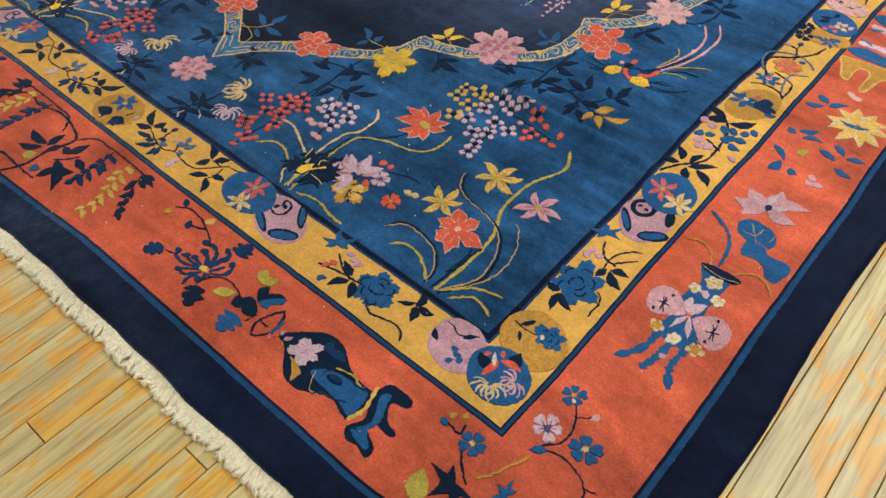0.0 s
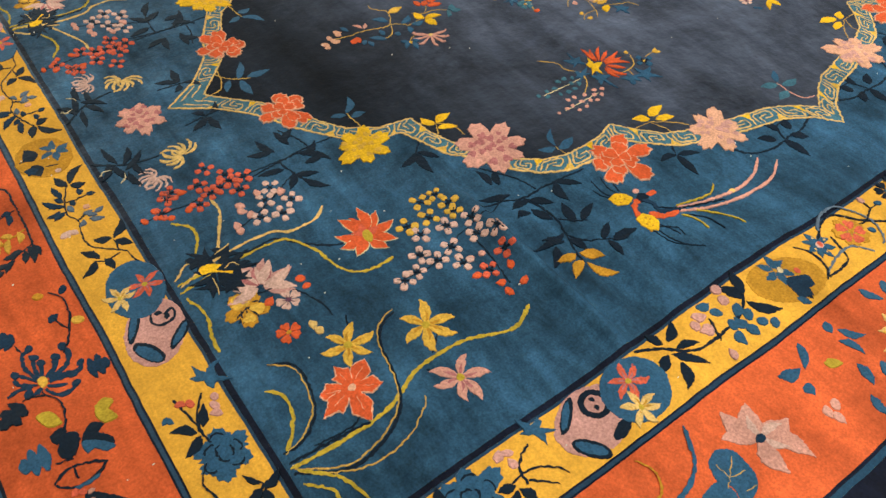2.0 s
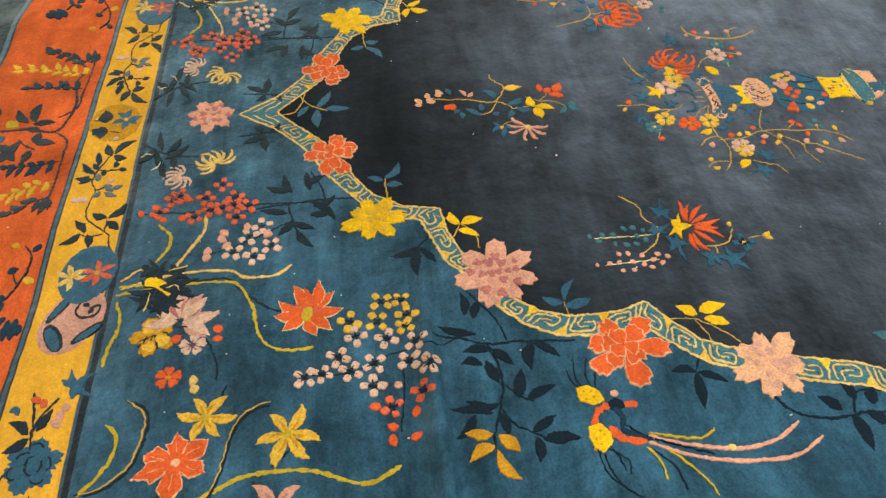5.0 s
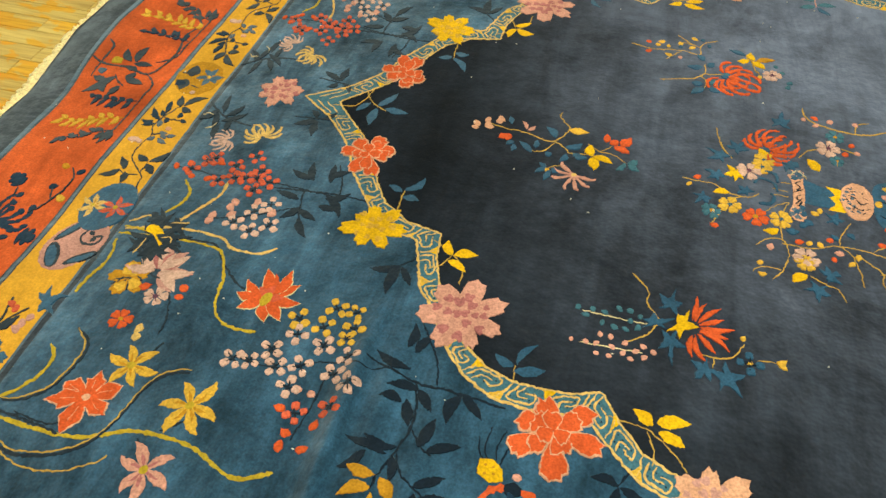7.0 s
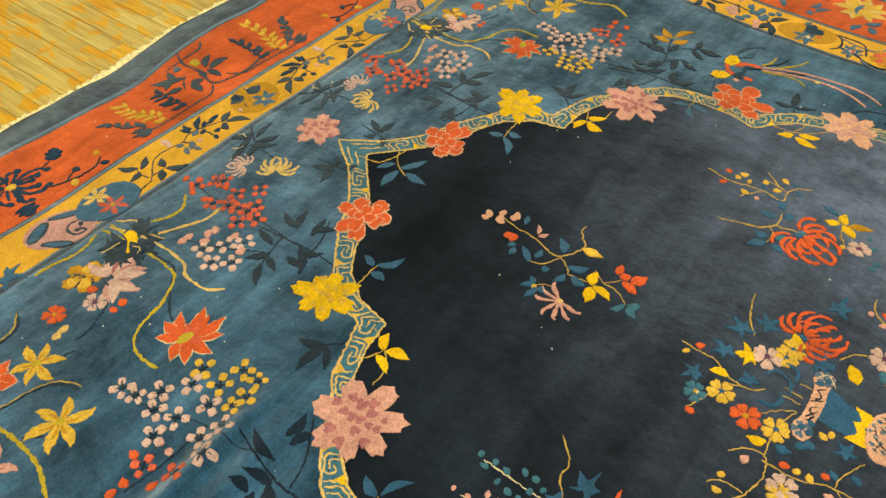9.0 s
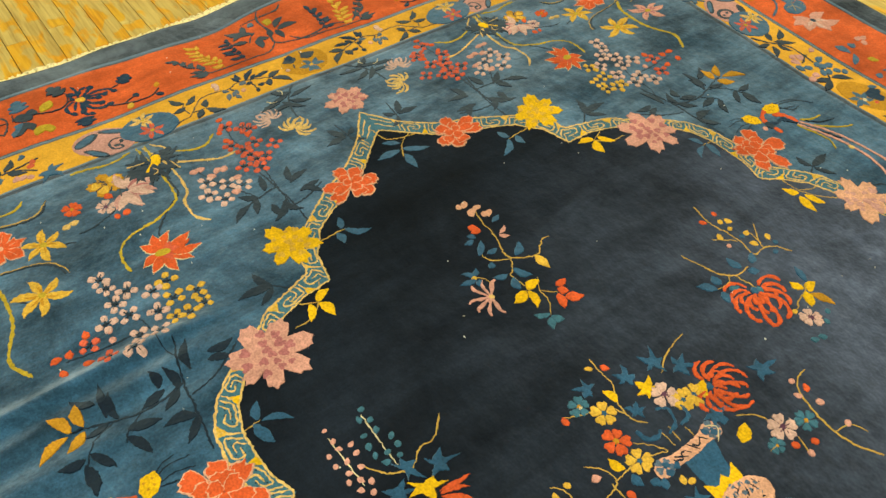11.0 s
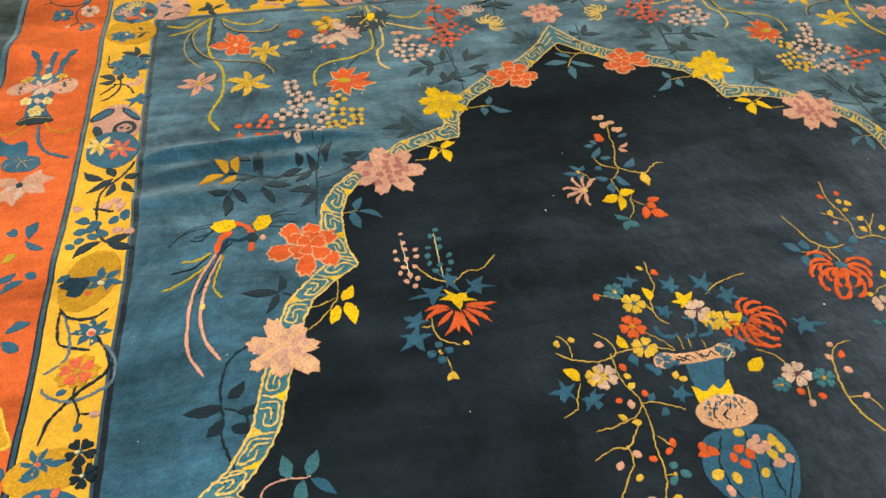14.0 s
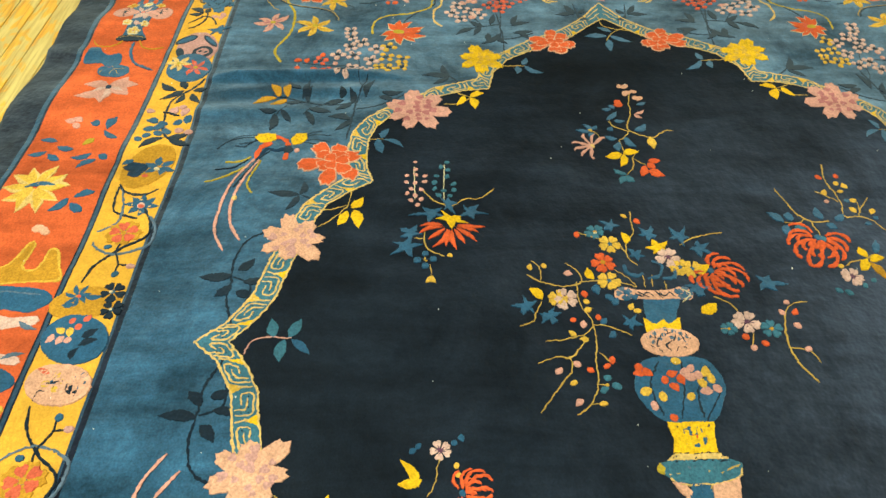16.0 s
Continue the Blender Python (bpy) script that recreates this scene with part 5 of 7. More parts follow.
m.stem(TAN, 0.0023, [(1.26, 1.072), (1.289, 1.064)])
m.stem(TAN, 0.0024, [(1.252, 1.021), (1.252, 1.045)])
m.dots(GOLD, 0.0078, [(0.982, 0.897), (1.115, 0.707), (1.111, 0.731), (1.264, 0.767), (1.276, 0.785), (1.361, 0.76), (1.398, 0.802)])
m.dots(RED, 0.0078, [(0.995, 0.921), (1.032, 0.801), (1.235, 0.771), (1.229, 0.816), (1.328, 0.816), (1.316, 0.826), (1.336, 0.788)])
m.dots(PINK, 0.0083, [(1.129, 0.773), (1.244, 0.787), (1.325, 0.768), (1.339, 0.738), (1.398, 0.766)])
m.blossoms(TEAL, 0.0229, [(1.025, 0.835)], 5)
m.dots(CREAM, 0.0051, [(1.028, 0.835)])
m.blossoms(GOLD, 0.0273, [(1.057, 0.86)], 5)
m.blossoms(RED, 0.0289, [(1.102, 0.841)], 5)
m.blossoms(GOLD, 0.0256, [(1.146, 0.847)], 5)
m.leaf(YELLOW, (1.054, 0.892), (1.027, 0.886), 0.0174)
m.leaf(YELLOW, (1.142, 0.819), (1.116, 0.81), 0.0164)
m.jag(BLUE, (1.018, 0.876), (1.003, 0.859), 0.0255)
m.jag(BLUE, (1.043, 0.926), (1.021, 0.941), 0.0276)
m.jag(BLUE, (1.05, 0.984), (1.024, 1.001), 0.0299)
m.jag(BLUE, (1.057, 1.014), (1.073, 1.037), 0.0273)
m.jag(BLUE, (1.094, 0.897), (1.077, 0.91), 0.0242)
m.jag(YELLOW, (1.079, 0.952), (1.056, 0.945), 0.0293)
m.blossoms(PINK, 0.0291, [(1.09, 0.964)], 5)
m.blossoms(GOLD, 0.0262, [(1.114, 0.981)], 5)
m.blossoms(GOLD, 0.0262, [(1.118, 1.001)], 5)
m.leaf(YELLOW, (1.131, 1.014), (1.107, 1.035), 0.0212)
m.stem(BLUE, 0.0071, [(1.108, 0.879), (1.128, 0.883), (1.135, 0.9), (1.128, 0.912)])
m.stem(BLUE, 0.0071, [(1.1, 0.932), (1.11, 0.948), (1.135, 0.939), (1.141, 0.919)])
m.stem(BLUE, 0.0071, [(1.118, 0.97), (1.137, 0.966), (1.141, 0.945)])
m.mum(RED, (1.121, 1.034), 0.045, 48, True)
m.jag(BLUE, (1.147, 1.107), (1.149, 1.144), 0.0303)
m.jag(BLUE, (1.148, 0.995), (1.174, 1.004), 0.0349)
m.leaf(YELLOW, (1.218, 0.996), (1.197, 1.025), 0.0243)
m.blossoms(GOLD, 0.0248, [(1.188, 0.751)], 5)
m.blossoms(PINK, 0.0294, [(1.188, 0.763)], 5)
m.leaf(YELLOW, (1.188, 0.721), (1.165, 0.701), 0.0226)
m.jag(BLUE, (1.207, 0.71), (1.204, 0.68), 0.0267)
m.jag(BLUE, (1.213, 0.724), (1.235, 0.737), 0.031)
m.leaf(BLUE, (1.155, 0.821), (1.177, 0.823), 0.0185)
m.dots(GOLD, 0.0079, [(1.194, 0.8), (1.213, 0.8), (1.206, 0.878), (1.215, 0.887)])
m.dots(RED, 0.008, [(1.177, 0.798)])
m.dots(BLUE, 0.0087, [(1.237, 0.824), (1.264, 0.834)])
m.jag(BLUE, (1.225, 0.87), (1.249, 0.871), 0.022)
m.dots(TEAL, 0.009, [(1.35, 0.814), (1.373, 0.807), (1.365, 0.827)])
m.dots(GOLD, 0.0039, [(1.363, 0.812)])
m.dots(BLUE, 0.0102, [(1.185, 0.842), (1.194, 0.852)])
m.blossoms(PINK, 0.0283, [(1.236, 1.066)], 5)
m.blossoms(TEAL, 0.0237, [(1.25, 1.105)], 5)
m.dots(RED, 0.0085, [(1.267, 1.058), (1.28, 1.087)])
m.dots(PINK, 0.0084, [(1.289, 1.066)])
m.blossoms(TEAL, 0.0172, [(1.252, 1.033)], 5)
m.dots(PINK, 0.0079, [(1.192, 1.148), (1.215, 1.133), (1.243, 1.152), (1.291, 1.156)])
m.dots(RED, 0.0078, [(1.214, 1.156)])
m.done()
m = Motif("chrysanthemum_spray", "one")
m.stem(TAN, 0.0022, [(1.483, 0.545), (1.529, 0.539), (1.555, 0.527)])
m.blossoms(PINK, 0.0214, [(1.481, 0.545)], 5)
m.dots(BLUE, 0.0073, [(1.46, 0.579), (1.469, 0.567), (1.474, 0.513), (1.482, 0.505)])
m.dots(GOLD, 0.007, [(1.506, 0.57), (1.52, 0.572)])
m.leaf(YELLOW, (1.538, 0.514), (1.497, 0.486), 0.017)
m.leaf(YELLOW, (1.529, 0.518), (1.536, 0.484), 0.0188)
m.mum(RED, (1.548, 0.578), 0.0336, 90, True)
m.done()
m = Motif("corner_disc", "all")
m.disc(MAUVEPINK, (-0.049, 0.025), 0.0543, 0.0474, 58)
m.leaf(INK, (-0.065, 0.055), (-0.047, 0.074), 0.0143)
m.stem(INK, 0.0041, [(-0.023, 0.067), (-0.025, 0.053), (-0.031, 0.035), (-0.012, 0.008)])
m.leaf(INK, (-0.033, 0.027), (-0.014, 0.01), 0.0123)
m.dots(BLUE, 0.009, [(-0.064, 0.013), (-0.081, 0.016), (-0.07, 0.004), (-0.059, 0.023)])
m.disc(OCHRE, (0.043, -0.06), 0.0612, 0.0549, 52)
m.leaf(INK, (0.053, -0.026), (0.078, -0.042), 0.0126)
m.stem(INK, 0.0042, [(0.053, -0.013), (0.051, -0.033), (0.057, -0.07)])
m.leaf(INK, (0.042, -0.031), (0.024, -0.044), 0.0093)
m.rose(BLUE, (0.062, -0.077), 0.027)
m.dots(CREAM, 0.0062, [(0.055, -0.068)])
m.disc(BLUE, (-0.048, -0.059), 0.055, 0.05, 62)
m.leaf(INK, (-0.056, -0.035), (-0.035, -0.011), 0.0274)
m.leaf(INK, (-0.023, -0.073), (0.008, -0.06), 0.0274)
m.leaf(RED, (-0.029, -0.042), (-0.068, -0.039), 0.0159)
m.leaf(RED, (-0.026, -0.046), (-0.021, -0.083), 0.0159)
m.dots(CORAL, 0.008, [(-0.029, -0.022), (-0.013, -0.041)])
m.leaf(CREAM, (-0.041, -0.044), (-0.019, -0.029), 0.0079)
m.mum(CREAMGOLD, (-0.08, -0.064), 0.0267, -158)
m.mum(PINK, (-0.048, -0.084), 0.0231, 154)
m.done()
m = Motif("cloud_disc", "all")
m.disc(MAUVEPINK, (-0.054, 0.456), 0.0649, 0.0473, 67)
m.disc(INK, (-0.077, 0.424), 0.0306, 0.0135, 118)
m.disc(BLUE, (-0.078, 0.422), 0.0252, 0.0095, 119)
m.disc(INK, (-0.077, 0.485), 0.0357, 0.0085, 59)
m.disc(BLUE, (-0.078, 0.486), 0.0282, 0.0053, 59)
m.disc(INK, (-0.024, 0.429), 0.0286, 0.0088, -139)
m.disc(BLUE, (-0.023, 0.429), 0.0228, 0.0056, -140)
m.stem(INK, 0.0076, [(-0.045, 0.494), (-0.051, 0.473), (-0.039, 0.46), (-0.017, 0.464), (-0.013, 0.481), (-0.03, 0.478)])
m.dots(INK, 0.0076, [(-0.036, 0.485), (-0.026, 0.473)])
m.disc(BLUE, (-0.046, 0.553), 0.0635, 0.0464, 83)
m.lily(CORAL, (-0.03, 0.553), 0.0313, 36)
m.lily(CREAMGOLD, (-0.074, 0.547), 0.028, 43)
m.done()
m = Motif("blue_rose", "all")
m.rose(BLUE, (-0.055, 0.204), 0.0485)
m.jag(BLUE, (-0.035, 0.325), (-0.013, 0.341), 0.0471)
m.stem(INK, 0.0057, [(-0.041, 0.311), (-0.06, 0.284), (-0.068, 0.254), (-0.063, 0.23)])
m.stem(INK, 0.0057, [(-0.081, 0.327), (-0.073, 0.292), (-0.067, 0.262)])
m.leaf(INK, (-0.061, 0.26), (-0.046, 0.294), 0.018)
m.leaf(INK, (-0.074, 0.255), (-0.106, 0.278), 0.0179)
m.leaf(INK, (-0.072, 0.249), (-0.103, 0.229), 0.0201)
m.dots(CORAL, 0.0092, [(-0.076, 0.311), (-0.062, 0.306)])
m.dots(MAUVEPINK, 0.0104, [(-0.033, 0.282), (-0.037, 0.268), (-0.027, 0.296)])
m.dots(BLUE, 0.0068, [(-0.097, 0.296), (-0.104, 0.3)])
m.stem(INK, 0.0042, [(-0.081, 0.205), (-0.099, 0.18), (-0.088, 0.137), (-0.093, 0.112), (-0.107, 0.102)])
m.stem(INK, 0.0043, [(-0.05, 0.16), (-0.028, 0.127)])
m.leaf(INK, (-0.036, 0.127), (-0.004, 0.139), 0.0161)
m.leaf(INK, (-0.033, 0.123), (-0.03, 0.093), 0.0172)
m.leaf(INK, (-0.036, 0.127), (-0.066, 0.116), 0.0182)
m.leaf(INK, (-0.036, 0.136), (-0.049, 0.154), 0.0086)
m.done()
m = Motif("flower_branch", "all")
m.stem(INK, 0.0039, [(-0.01, 0.59), (-0.022, 0.615), (-0.029, 0.642), (-0.049, 0.661), (-0.072, 0.683), (-0.077, 0.717), (-0.072, 0.755), (-0.082, 0.785), (-0.066, 0.836), (-0.058, 0.851)])
m.stem(INK, 0.0037, [(-0.038, 0.644), (-0.062, 0.639), (-0.08, 0.648)])
m.stem(INK, 0.0038, [(-0.037, 0.65), (-0.037, 0.68)])
m.stem(INK, 0.004, [(-0.074, 0.811), (-0.056, 0.809), (-0.033, 0.81)])
m.stem(INK, 0.0039, [(-0.072, 0.755), (-0.056, 0.761), (-0.041, 0.758)])
m.leaf(INK, (-0.036, 0.683), (-0.009, 0.717), 0.0179)
m.leaf(INK, (-0.04, 0.683), (-0.065, 0.696), 0.0179)
m.leaf(INK, (-0.036, 0.675), (-0.013, 0.653), 0.0179)
m.leaf(INK, (-0.071, 0.651), (-0.092, 0.68), 0.0174)
m.leaf(INK, (-0.077, 0.647), (-0.109, 0.624), 0.0173)
m.leaf(INK, (-0.064, 0.645), (-0.058, 0.615), 0.0174)
m.leaf(INK, (-0.052, 0.857), (-0.016, 0.894), 0.0193)
m.leaf(INK, (-0.058, 0.851), (-0.071, 0.886), 0.0192)
m.leaf(INK, (-0.052, 0.851), (-0.028, 0.842), 0.0192)
m.leaf(NAVY, (-0.046, 0.817), (-0.046, 0.835), 0.0122)
m.leaf(NAVY, (-0.036, 0.812), (-0.023, 0.807), 0.0122)
m.leaf(NAVY, (-0.062, 0.81), (-0.064, 0.795), 0.0121)
m.leaf(NAVY, (-0.078, 0.814), (-0.089, 0.829), 0.012)
m.leaf(NAVY, (-0.079, 0.8), (-0.104, 0.811), 0.0119)
m.leaf(NAVY, (-0.078, 0.825), (-0.086, 0.85), 0.0121)
m.leaf(NAVY, (-0.078, 0.837), (-0.083, 0.862), 0.0121)
m.leaf(NAVY, (-0.083, 0.787), (-0.105, 0.775), 0.0118)
m.leaf(NAVY, (-0.09, 0.793), (-0.113, 0.789), 0.0118)
m.leaf(NAVY, (-0.087, 0.808), (-0.11, 0.834), 0.0119)
m.leaf(GREYBLUE, (-0.059, 0.764), (-0.043, 0.766), 0.0105)
m.leaf(GREYBLUE, (-0.053, 0.759), (-0.04, 0.75), 0.0105)
m.leaf(GREYBLUE, (-0.053, 0.748), (-0.032, 0.738), 0.0105)
m.leaf(GREYBLUE, (-0.062, 0.75), (-0.073, 0.739), 0.0104)
m.leaf(GREYBLUE, (-0.041, 0.758), (-0.024, 0.764), 0.0106)
m.leaf(GREYBLUE, (-0.074, 0.799), (-0.07, 0.779), 0.0106)
m.dots(PALE, 0.0115, [(-0.098, 0.733)])
m.dots(PALE, 0.0077, [(-0.085, 0.731)])
m.dots(SALMON, 0.0093, [(-0.048, 0.78)])
m.done()
m = Motif("yellow_disc", "ends")
m.disc(OCHRE, (-0.069, 0.954), 0.0588, 0.0506, 100)
m.petals(BLUE, (-0.047, 0.962), 0.031, 6, 20, width=0.55)
m.leaf(INK, (-0.089, 0.954), (-0.095, 0.993), 0.0367)
m.leaf(INK, (-0.092, 0.941), (-0.09, 0.904), 0.0336)
m.leaf(NAVY, (-0.088, 0.925), (-0.112, 0.933), 0.0279)
m.stem(INK, 0.0042, [(-0.113, 0.96), (-0.092, 0.965)])
m.stem(INK, 0.0042, [(-0.075, 0.925), (-0.053, 0.92)])
m.dots(PALE, 0.0098, [(-0.058, 0.902)])
m.dots(GOLD, 0.0072, [(-0.049, 0.962)])
m.done()
m = Motif("cloud_disc", "all")
m.disc(MAUVEPINK, (0.405, -0.059), 0.067, 0.0495, -173)
m.disc(INK, (0.371, -0.092), 0.0292, 0.0128, 128)
m.disc(BLUE, (0.371, -0.092), 0.0241, 0.0084, 128)
m.disc(INK, (0.376, -0.032), 0.0315, 0.0087, -141)
m.disc(BLUE, (0.375, -0.031), 0.0244, 0.0055, -140)
m.disc(INK, (0.429, -0.096), 0.021, 0.0094, -163)
m.disc(INK, (0.424, -0.042), 0.0259, 0.0241, 140)
m.disc(MAUVEPINK, (0.424, -0.042), 0.0162, 0.0151, 140)
m.dots(INK, 0.0063, [(0.425, -0.034), (0.422, -0.048)])
m.disc(BLUE, (0.491, -0.06), 0.0577, 0.0514, -170)
m.lily(CORAL, (0.491, -0.045), 0.0339, 18)
m.lily(CREAMGOLD, (0.475, -0.088), 0.033, 23)
m.done()
m = Motif("blue_rose", "all")
m.rose(BLUE, (0.19, -0.049), 0.0492)
m.jag(BLUE, (0.311, -0.032), (0.333, -0.015), 0.0431)
m.stem(INK, 0.0058, [(0.302, -0.033), (0.273, -0.05), (0.263, -0.079)])
m.stem(INK, 0.0046, [(0.236, -0.068), (0.277, -0.065), (0.312, -0.084), (0.32, -0.1)])
m.stem(INK, 0.0046, [(0.269, -0.076), (0.285, -0.09), (0.298, -0.105)])
m.leaf(INK, (0.251, -0.079), (0.257, -0.111), 0.0182)
m.leaf(INK, (0.246, -0.079), (0.226, -0.113), 0.0204)
m.leaf(INK, (0.248, -0.072), (0.224, -0.064), 0.016)
m.dots(MAUVEPINK, 0.0106, [(0.269, -0.027), (0.267, -0.044), (0.255, -0.024)])
m.stem(INK, 0.0043, [(0.198, -0.087), (0.183, -0.101), (0.143, -0.101)])
m.leaf(INK, (0.155, -0.033), (0.157, -0.008), 0.0166)
m.leaf(INK, (0.15, -0.037), (0.112, -0.045), 0.0165)
m.leaf(INK, (0.152, -0.039), (0.134, -0.073), 0.0165)
m.done()
m = Motif("flower_branch", "all")
m.stem(INK, 0.007, [(0.537, -0.014), (0.571, -0.032), (0.608, -0.062), (0.639, -0.071), (0.724, -0.064), (0.764, -0.042)])
m.leaf(INK, (0.593, -0.032), (0.628, -0.009), 0.0192)
m.leaf(INK, (0.582, -0.032), (0.573, -0.002), 0.0191)
m.leaf(INK, (0.597, -0.049), (0.634, -0.061), 0.0164)
m.leaf(INK, (0.582, -0.052), (0.617, -0.096), 0.0204)
m.leaf(INK, (0.575, -0.049), (0.544, -0.067), 0.0217)
m.leaf(INK, (0.583, -0.07), (0.554, -0.108), 0.0229)
m.leaf(INK, (0.764, -0.042), (0.782, 0.001), 0.0222)
m.leaf(INK, (0.758, -0.049), (0.741, -0.008), 0.0221)
m.leaf(INK, (0.757, -0.054), (0.793, -0.093), 0.022)
m.dots(BLUE, 0.0145, [(0.691, -0.02), (0.701, -0.039), (0.732, -0.053), (0.72, -0.073), (0.704, -0.068), (0.74, -0.069), (0.723, -0.09), (0.697, -0.091), (0.747, -0.09), (0.762, -0.102)])
m.dots(MAUVEPINK, 0.0148, [(0.736, -0.011), (0.73, -0.031), (0.669, -0.029), (0.662, -0.052)])
m.dots(MAUVEPINK, 0.011, [(0.658, -0.105), (0.65, -0.039)])
m.stem(INK, 0.0056, [(0.68, -0.042), (0.665, -0.076)])
m.done()
m = Motif("yellow_disc", "all")
m.disc(OCHRE, (0.85, -0.062), 0.0699, 0.0425, 163)
m.petals(BLUE, (0.85, -0.04), 0.031, 6, 10, width=0.55)
m.leaf(INK, (0.844, -0.068), (0.855, -0.108), 0.0212)
m.leaf(INK, (0.851, -0.07), (0.886, -0.076), 0.0183)
m.fan(NAVY, (0.85, -0.062), (0.868, -0.098), 0.05)
m.leaf(BLUE, (0.833, -0.092), (0.845, -0.113), 0.015)
m.dots(CREAM, 0.0077, [(0.858, -0.044)])
m.dots(CORAL, 0.0077, [(0.88, -0.06)])
m.done()
m = Motif("scroll_flower", "all")
m.stem(INK, 0.0066, [(0.907, -0.099), (0.928, -0.083), (0.934, -0.048), (0.918, -0.025)])
m.stem(INK, 0.0064, [(0.914, -0.098), (0.951, -0.097), (0.98, -0.088), (0.997, -0.042)])
m.stem(GREYBLUE, 0.0053, [(0.921, -0.091), (0.959, -0.079), (1.007, -0.076), (1.032, -0.107)])
m.petals(BLUE, (0.963, -0.045), 0.03, 8, 0, width=0.46)
m.disc(PALE, (0.963, -0.045), 0.008, 0.007, 0)
m.dots(CREAMGOLD, 0.0032, [(0.961, -0.062), (0.965, -0.029), (0.948, -0.048), (0.98, -0.042)])
m.dots(CORAL, 0.0075, [(0.965, -0.045)])
m.stem(INK, 0.006, [(0.97, -0.037), (1.008, -0.015), (1.043, -0.011), (1.077, -0.049), (1.12, -0.083), (1.161, -0.093)])
m.stem(GREYBLUE, 0.005, [(0.99, -0.022), (1.021, -0.001), (1.061, 0.001), (1.084, -0.03), (1.091, -0.064), (1.073, -0.098), (1.059, -0.105)])
m.blossoms(OCHRE, 0.0405, [(1.036, -0.055)], 5)
m.blossoms(CORAL, 0.0364, [(1.036, -0.055)], 5)
m.stem(INK, 0.0038, [(1.065, -0.053), (1.087, -0.054), (1.114, -0.042), (1.135, -0.042)])
m.stem(INK, 0.0038, [(1.116, -0.041), (1.119, -0.023)])
m.dots(BLUE, 0.0088, [(1.072, -0.074), (1.14, -0.041)])
m.dots(MAUVEPINK, 0.0095, [(1.12, -0.019)])
m.done()
m = Motif("flower_disc", "sides")
m.disc(OCHRE, (1.205, -0.073), 0.059, 0.0347, 98)
m.petals(BLUE, (1.192, -0.09), 0.026, 7, 0, width=0.4)
m.dots(CORAL, 0.0068, [(1.192, -0.087)])
m.leaf(BLUE, (1.192, -0.077), (1.192, -0.045), 0.0135)
m.leaf(BLUE, (1.211, -0.091), (1.212, -0.11), 0.0133)
m.blossoms(INK, 0.0272, [(1.182, -0.032)], 5)
m.blossoms(INK, 0.0243, [(1.22, -0.023)], 5)
m.dots(CREAM, 0.0045, [(1.182, -0.035), (1.22, -0.024)])
m.disc(BLUE, (1.282, -0.065), 0.0588, 0.0468, 62)
m.dots(CORAL, 0.0097, [(1.245, -0.08), (1.24, -0.057), (1.258, -0.066)])
m.dots(GOLD, 0.0106, [(1.266, -0.094), (1.268, -0.077)])
m.dots(PINK, 0.0105, [(1.28, -0.107), (1.284, -0.088), (1.284, -0.075)])
m.leaf(INK, (1.278, -0.055), (1.26, -0.032), 0.019)
m.leaf(INK, (1.295, -0.054), (1.283, -0.025), 0.0187)
m.leaf(INK, (1.323, -0.059), (1.299, -0.053), 0.0143)
m.disc(SALMON, (1.37, -0.062), 0.0538, 0.0382, 79)
m.leaf(CORAL, (1.351, -0.082), (1.34, -0.104), 0.0119)
m.blossoms(GOLD, 0.0236, [(1.367, -0.069)])
m.dots(BLUE, 0.0079, [(1.361, -0.038), (1.354, -0.026), (1.375, -0.029), (1.367, -0.018), (1.367, -0.072)])
m.leaf(INK, (1.369, -0.049), (1.393, -0.025), 0.0177)
m.stem(INK, 0.0039, [(1.4, -0.092), (1.386, -0.09), (1.383, -0.079)])
m.done()
m = Motif("footed_pot", "all")
m.blob(INK, [(-0.232, 0.26), (-0.209, 0.243), (-0.176, 0.203), (-0.172, 0.167), (-0.197, 0.114), (-0.2, 0.072), (-0.186, 0.056), (-0.208, 0.058), (-0.265, 0.063), (-0.267, 0.08), (-0.258, 0.115), (-0.287, 0.162), (-0.28, 0.201), (-0.244, 0.232)])
m.blob(BLUE, [(-0.249, 0.165), (-0.223, 0.152), (-0.21, 0.114), (-0.207, 0.072), (-0.26, 0.068), (-0.253, 0.101)])
m.blob(INK, [(-0.208, 0.065), (-0.177, 0.058), (-0.171, 0.039), (-0.175, 0.01), (-0.19, 0.008), (-0.198, 0.032), (-0.224, 0.018), (-0.234, -0.006), (-0.245, -0.002), (-0.242, 0.031), (-0.259, 0.032), (-0.279, 0.002), (-0.298, 0.004), (-0.291, 0.027), (-0.296, 0.043), (-0.28, 0.06), (-0.244, 0.047)])
m.blob(BLUE, [(-0.279, 0.051), (-0.244, 0.035), (-0.197, 0.054), (-0.187, 0.042), (-0.207, 0.035), (-0.236, 0.024), (-0.261, 0.03), (-0.281, 0.012), (-0.289, 0.014)])
m.stem(GOLD, 0.0074, [(-0.268, 0.067), (-0.234, 0.058), (-0.189, 0.067)])
m.stem(OLIVE, 0.0039, [(-0.209, 0.141), (-0.2, 0.111), (-0.209, 0.082)])
m.lobed(PALE, (-0.225, 0.201), 0.029, 5, 0.4)
m.stem(MAUVE, 0.002, [(-0.235, 0.206), (-0.225, 0.199), (-0.215, 0.204)])
m.stem(MAUVE, 0.002, [(-0.228, 0.19), (-0.221, 0.198)])
m.stem(INK, 0.0057, [(-0.268, 0.291), (-0.245, 0.304), (-0.216, 0.301), (-0.189, 0.287)])
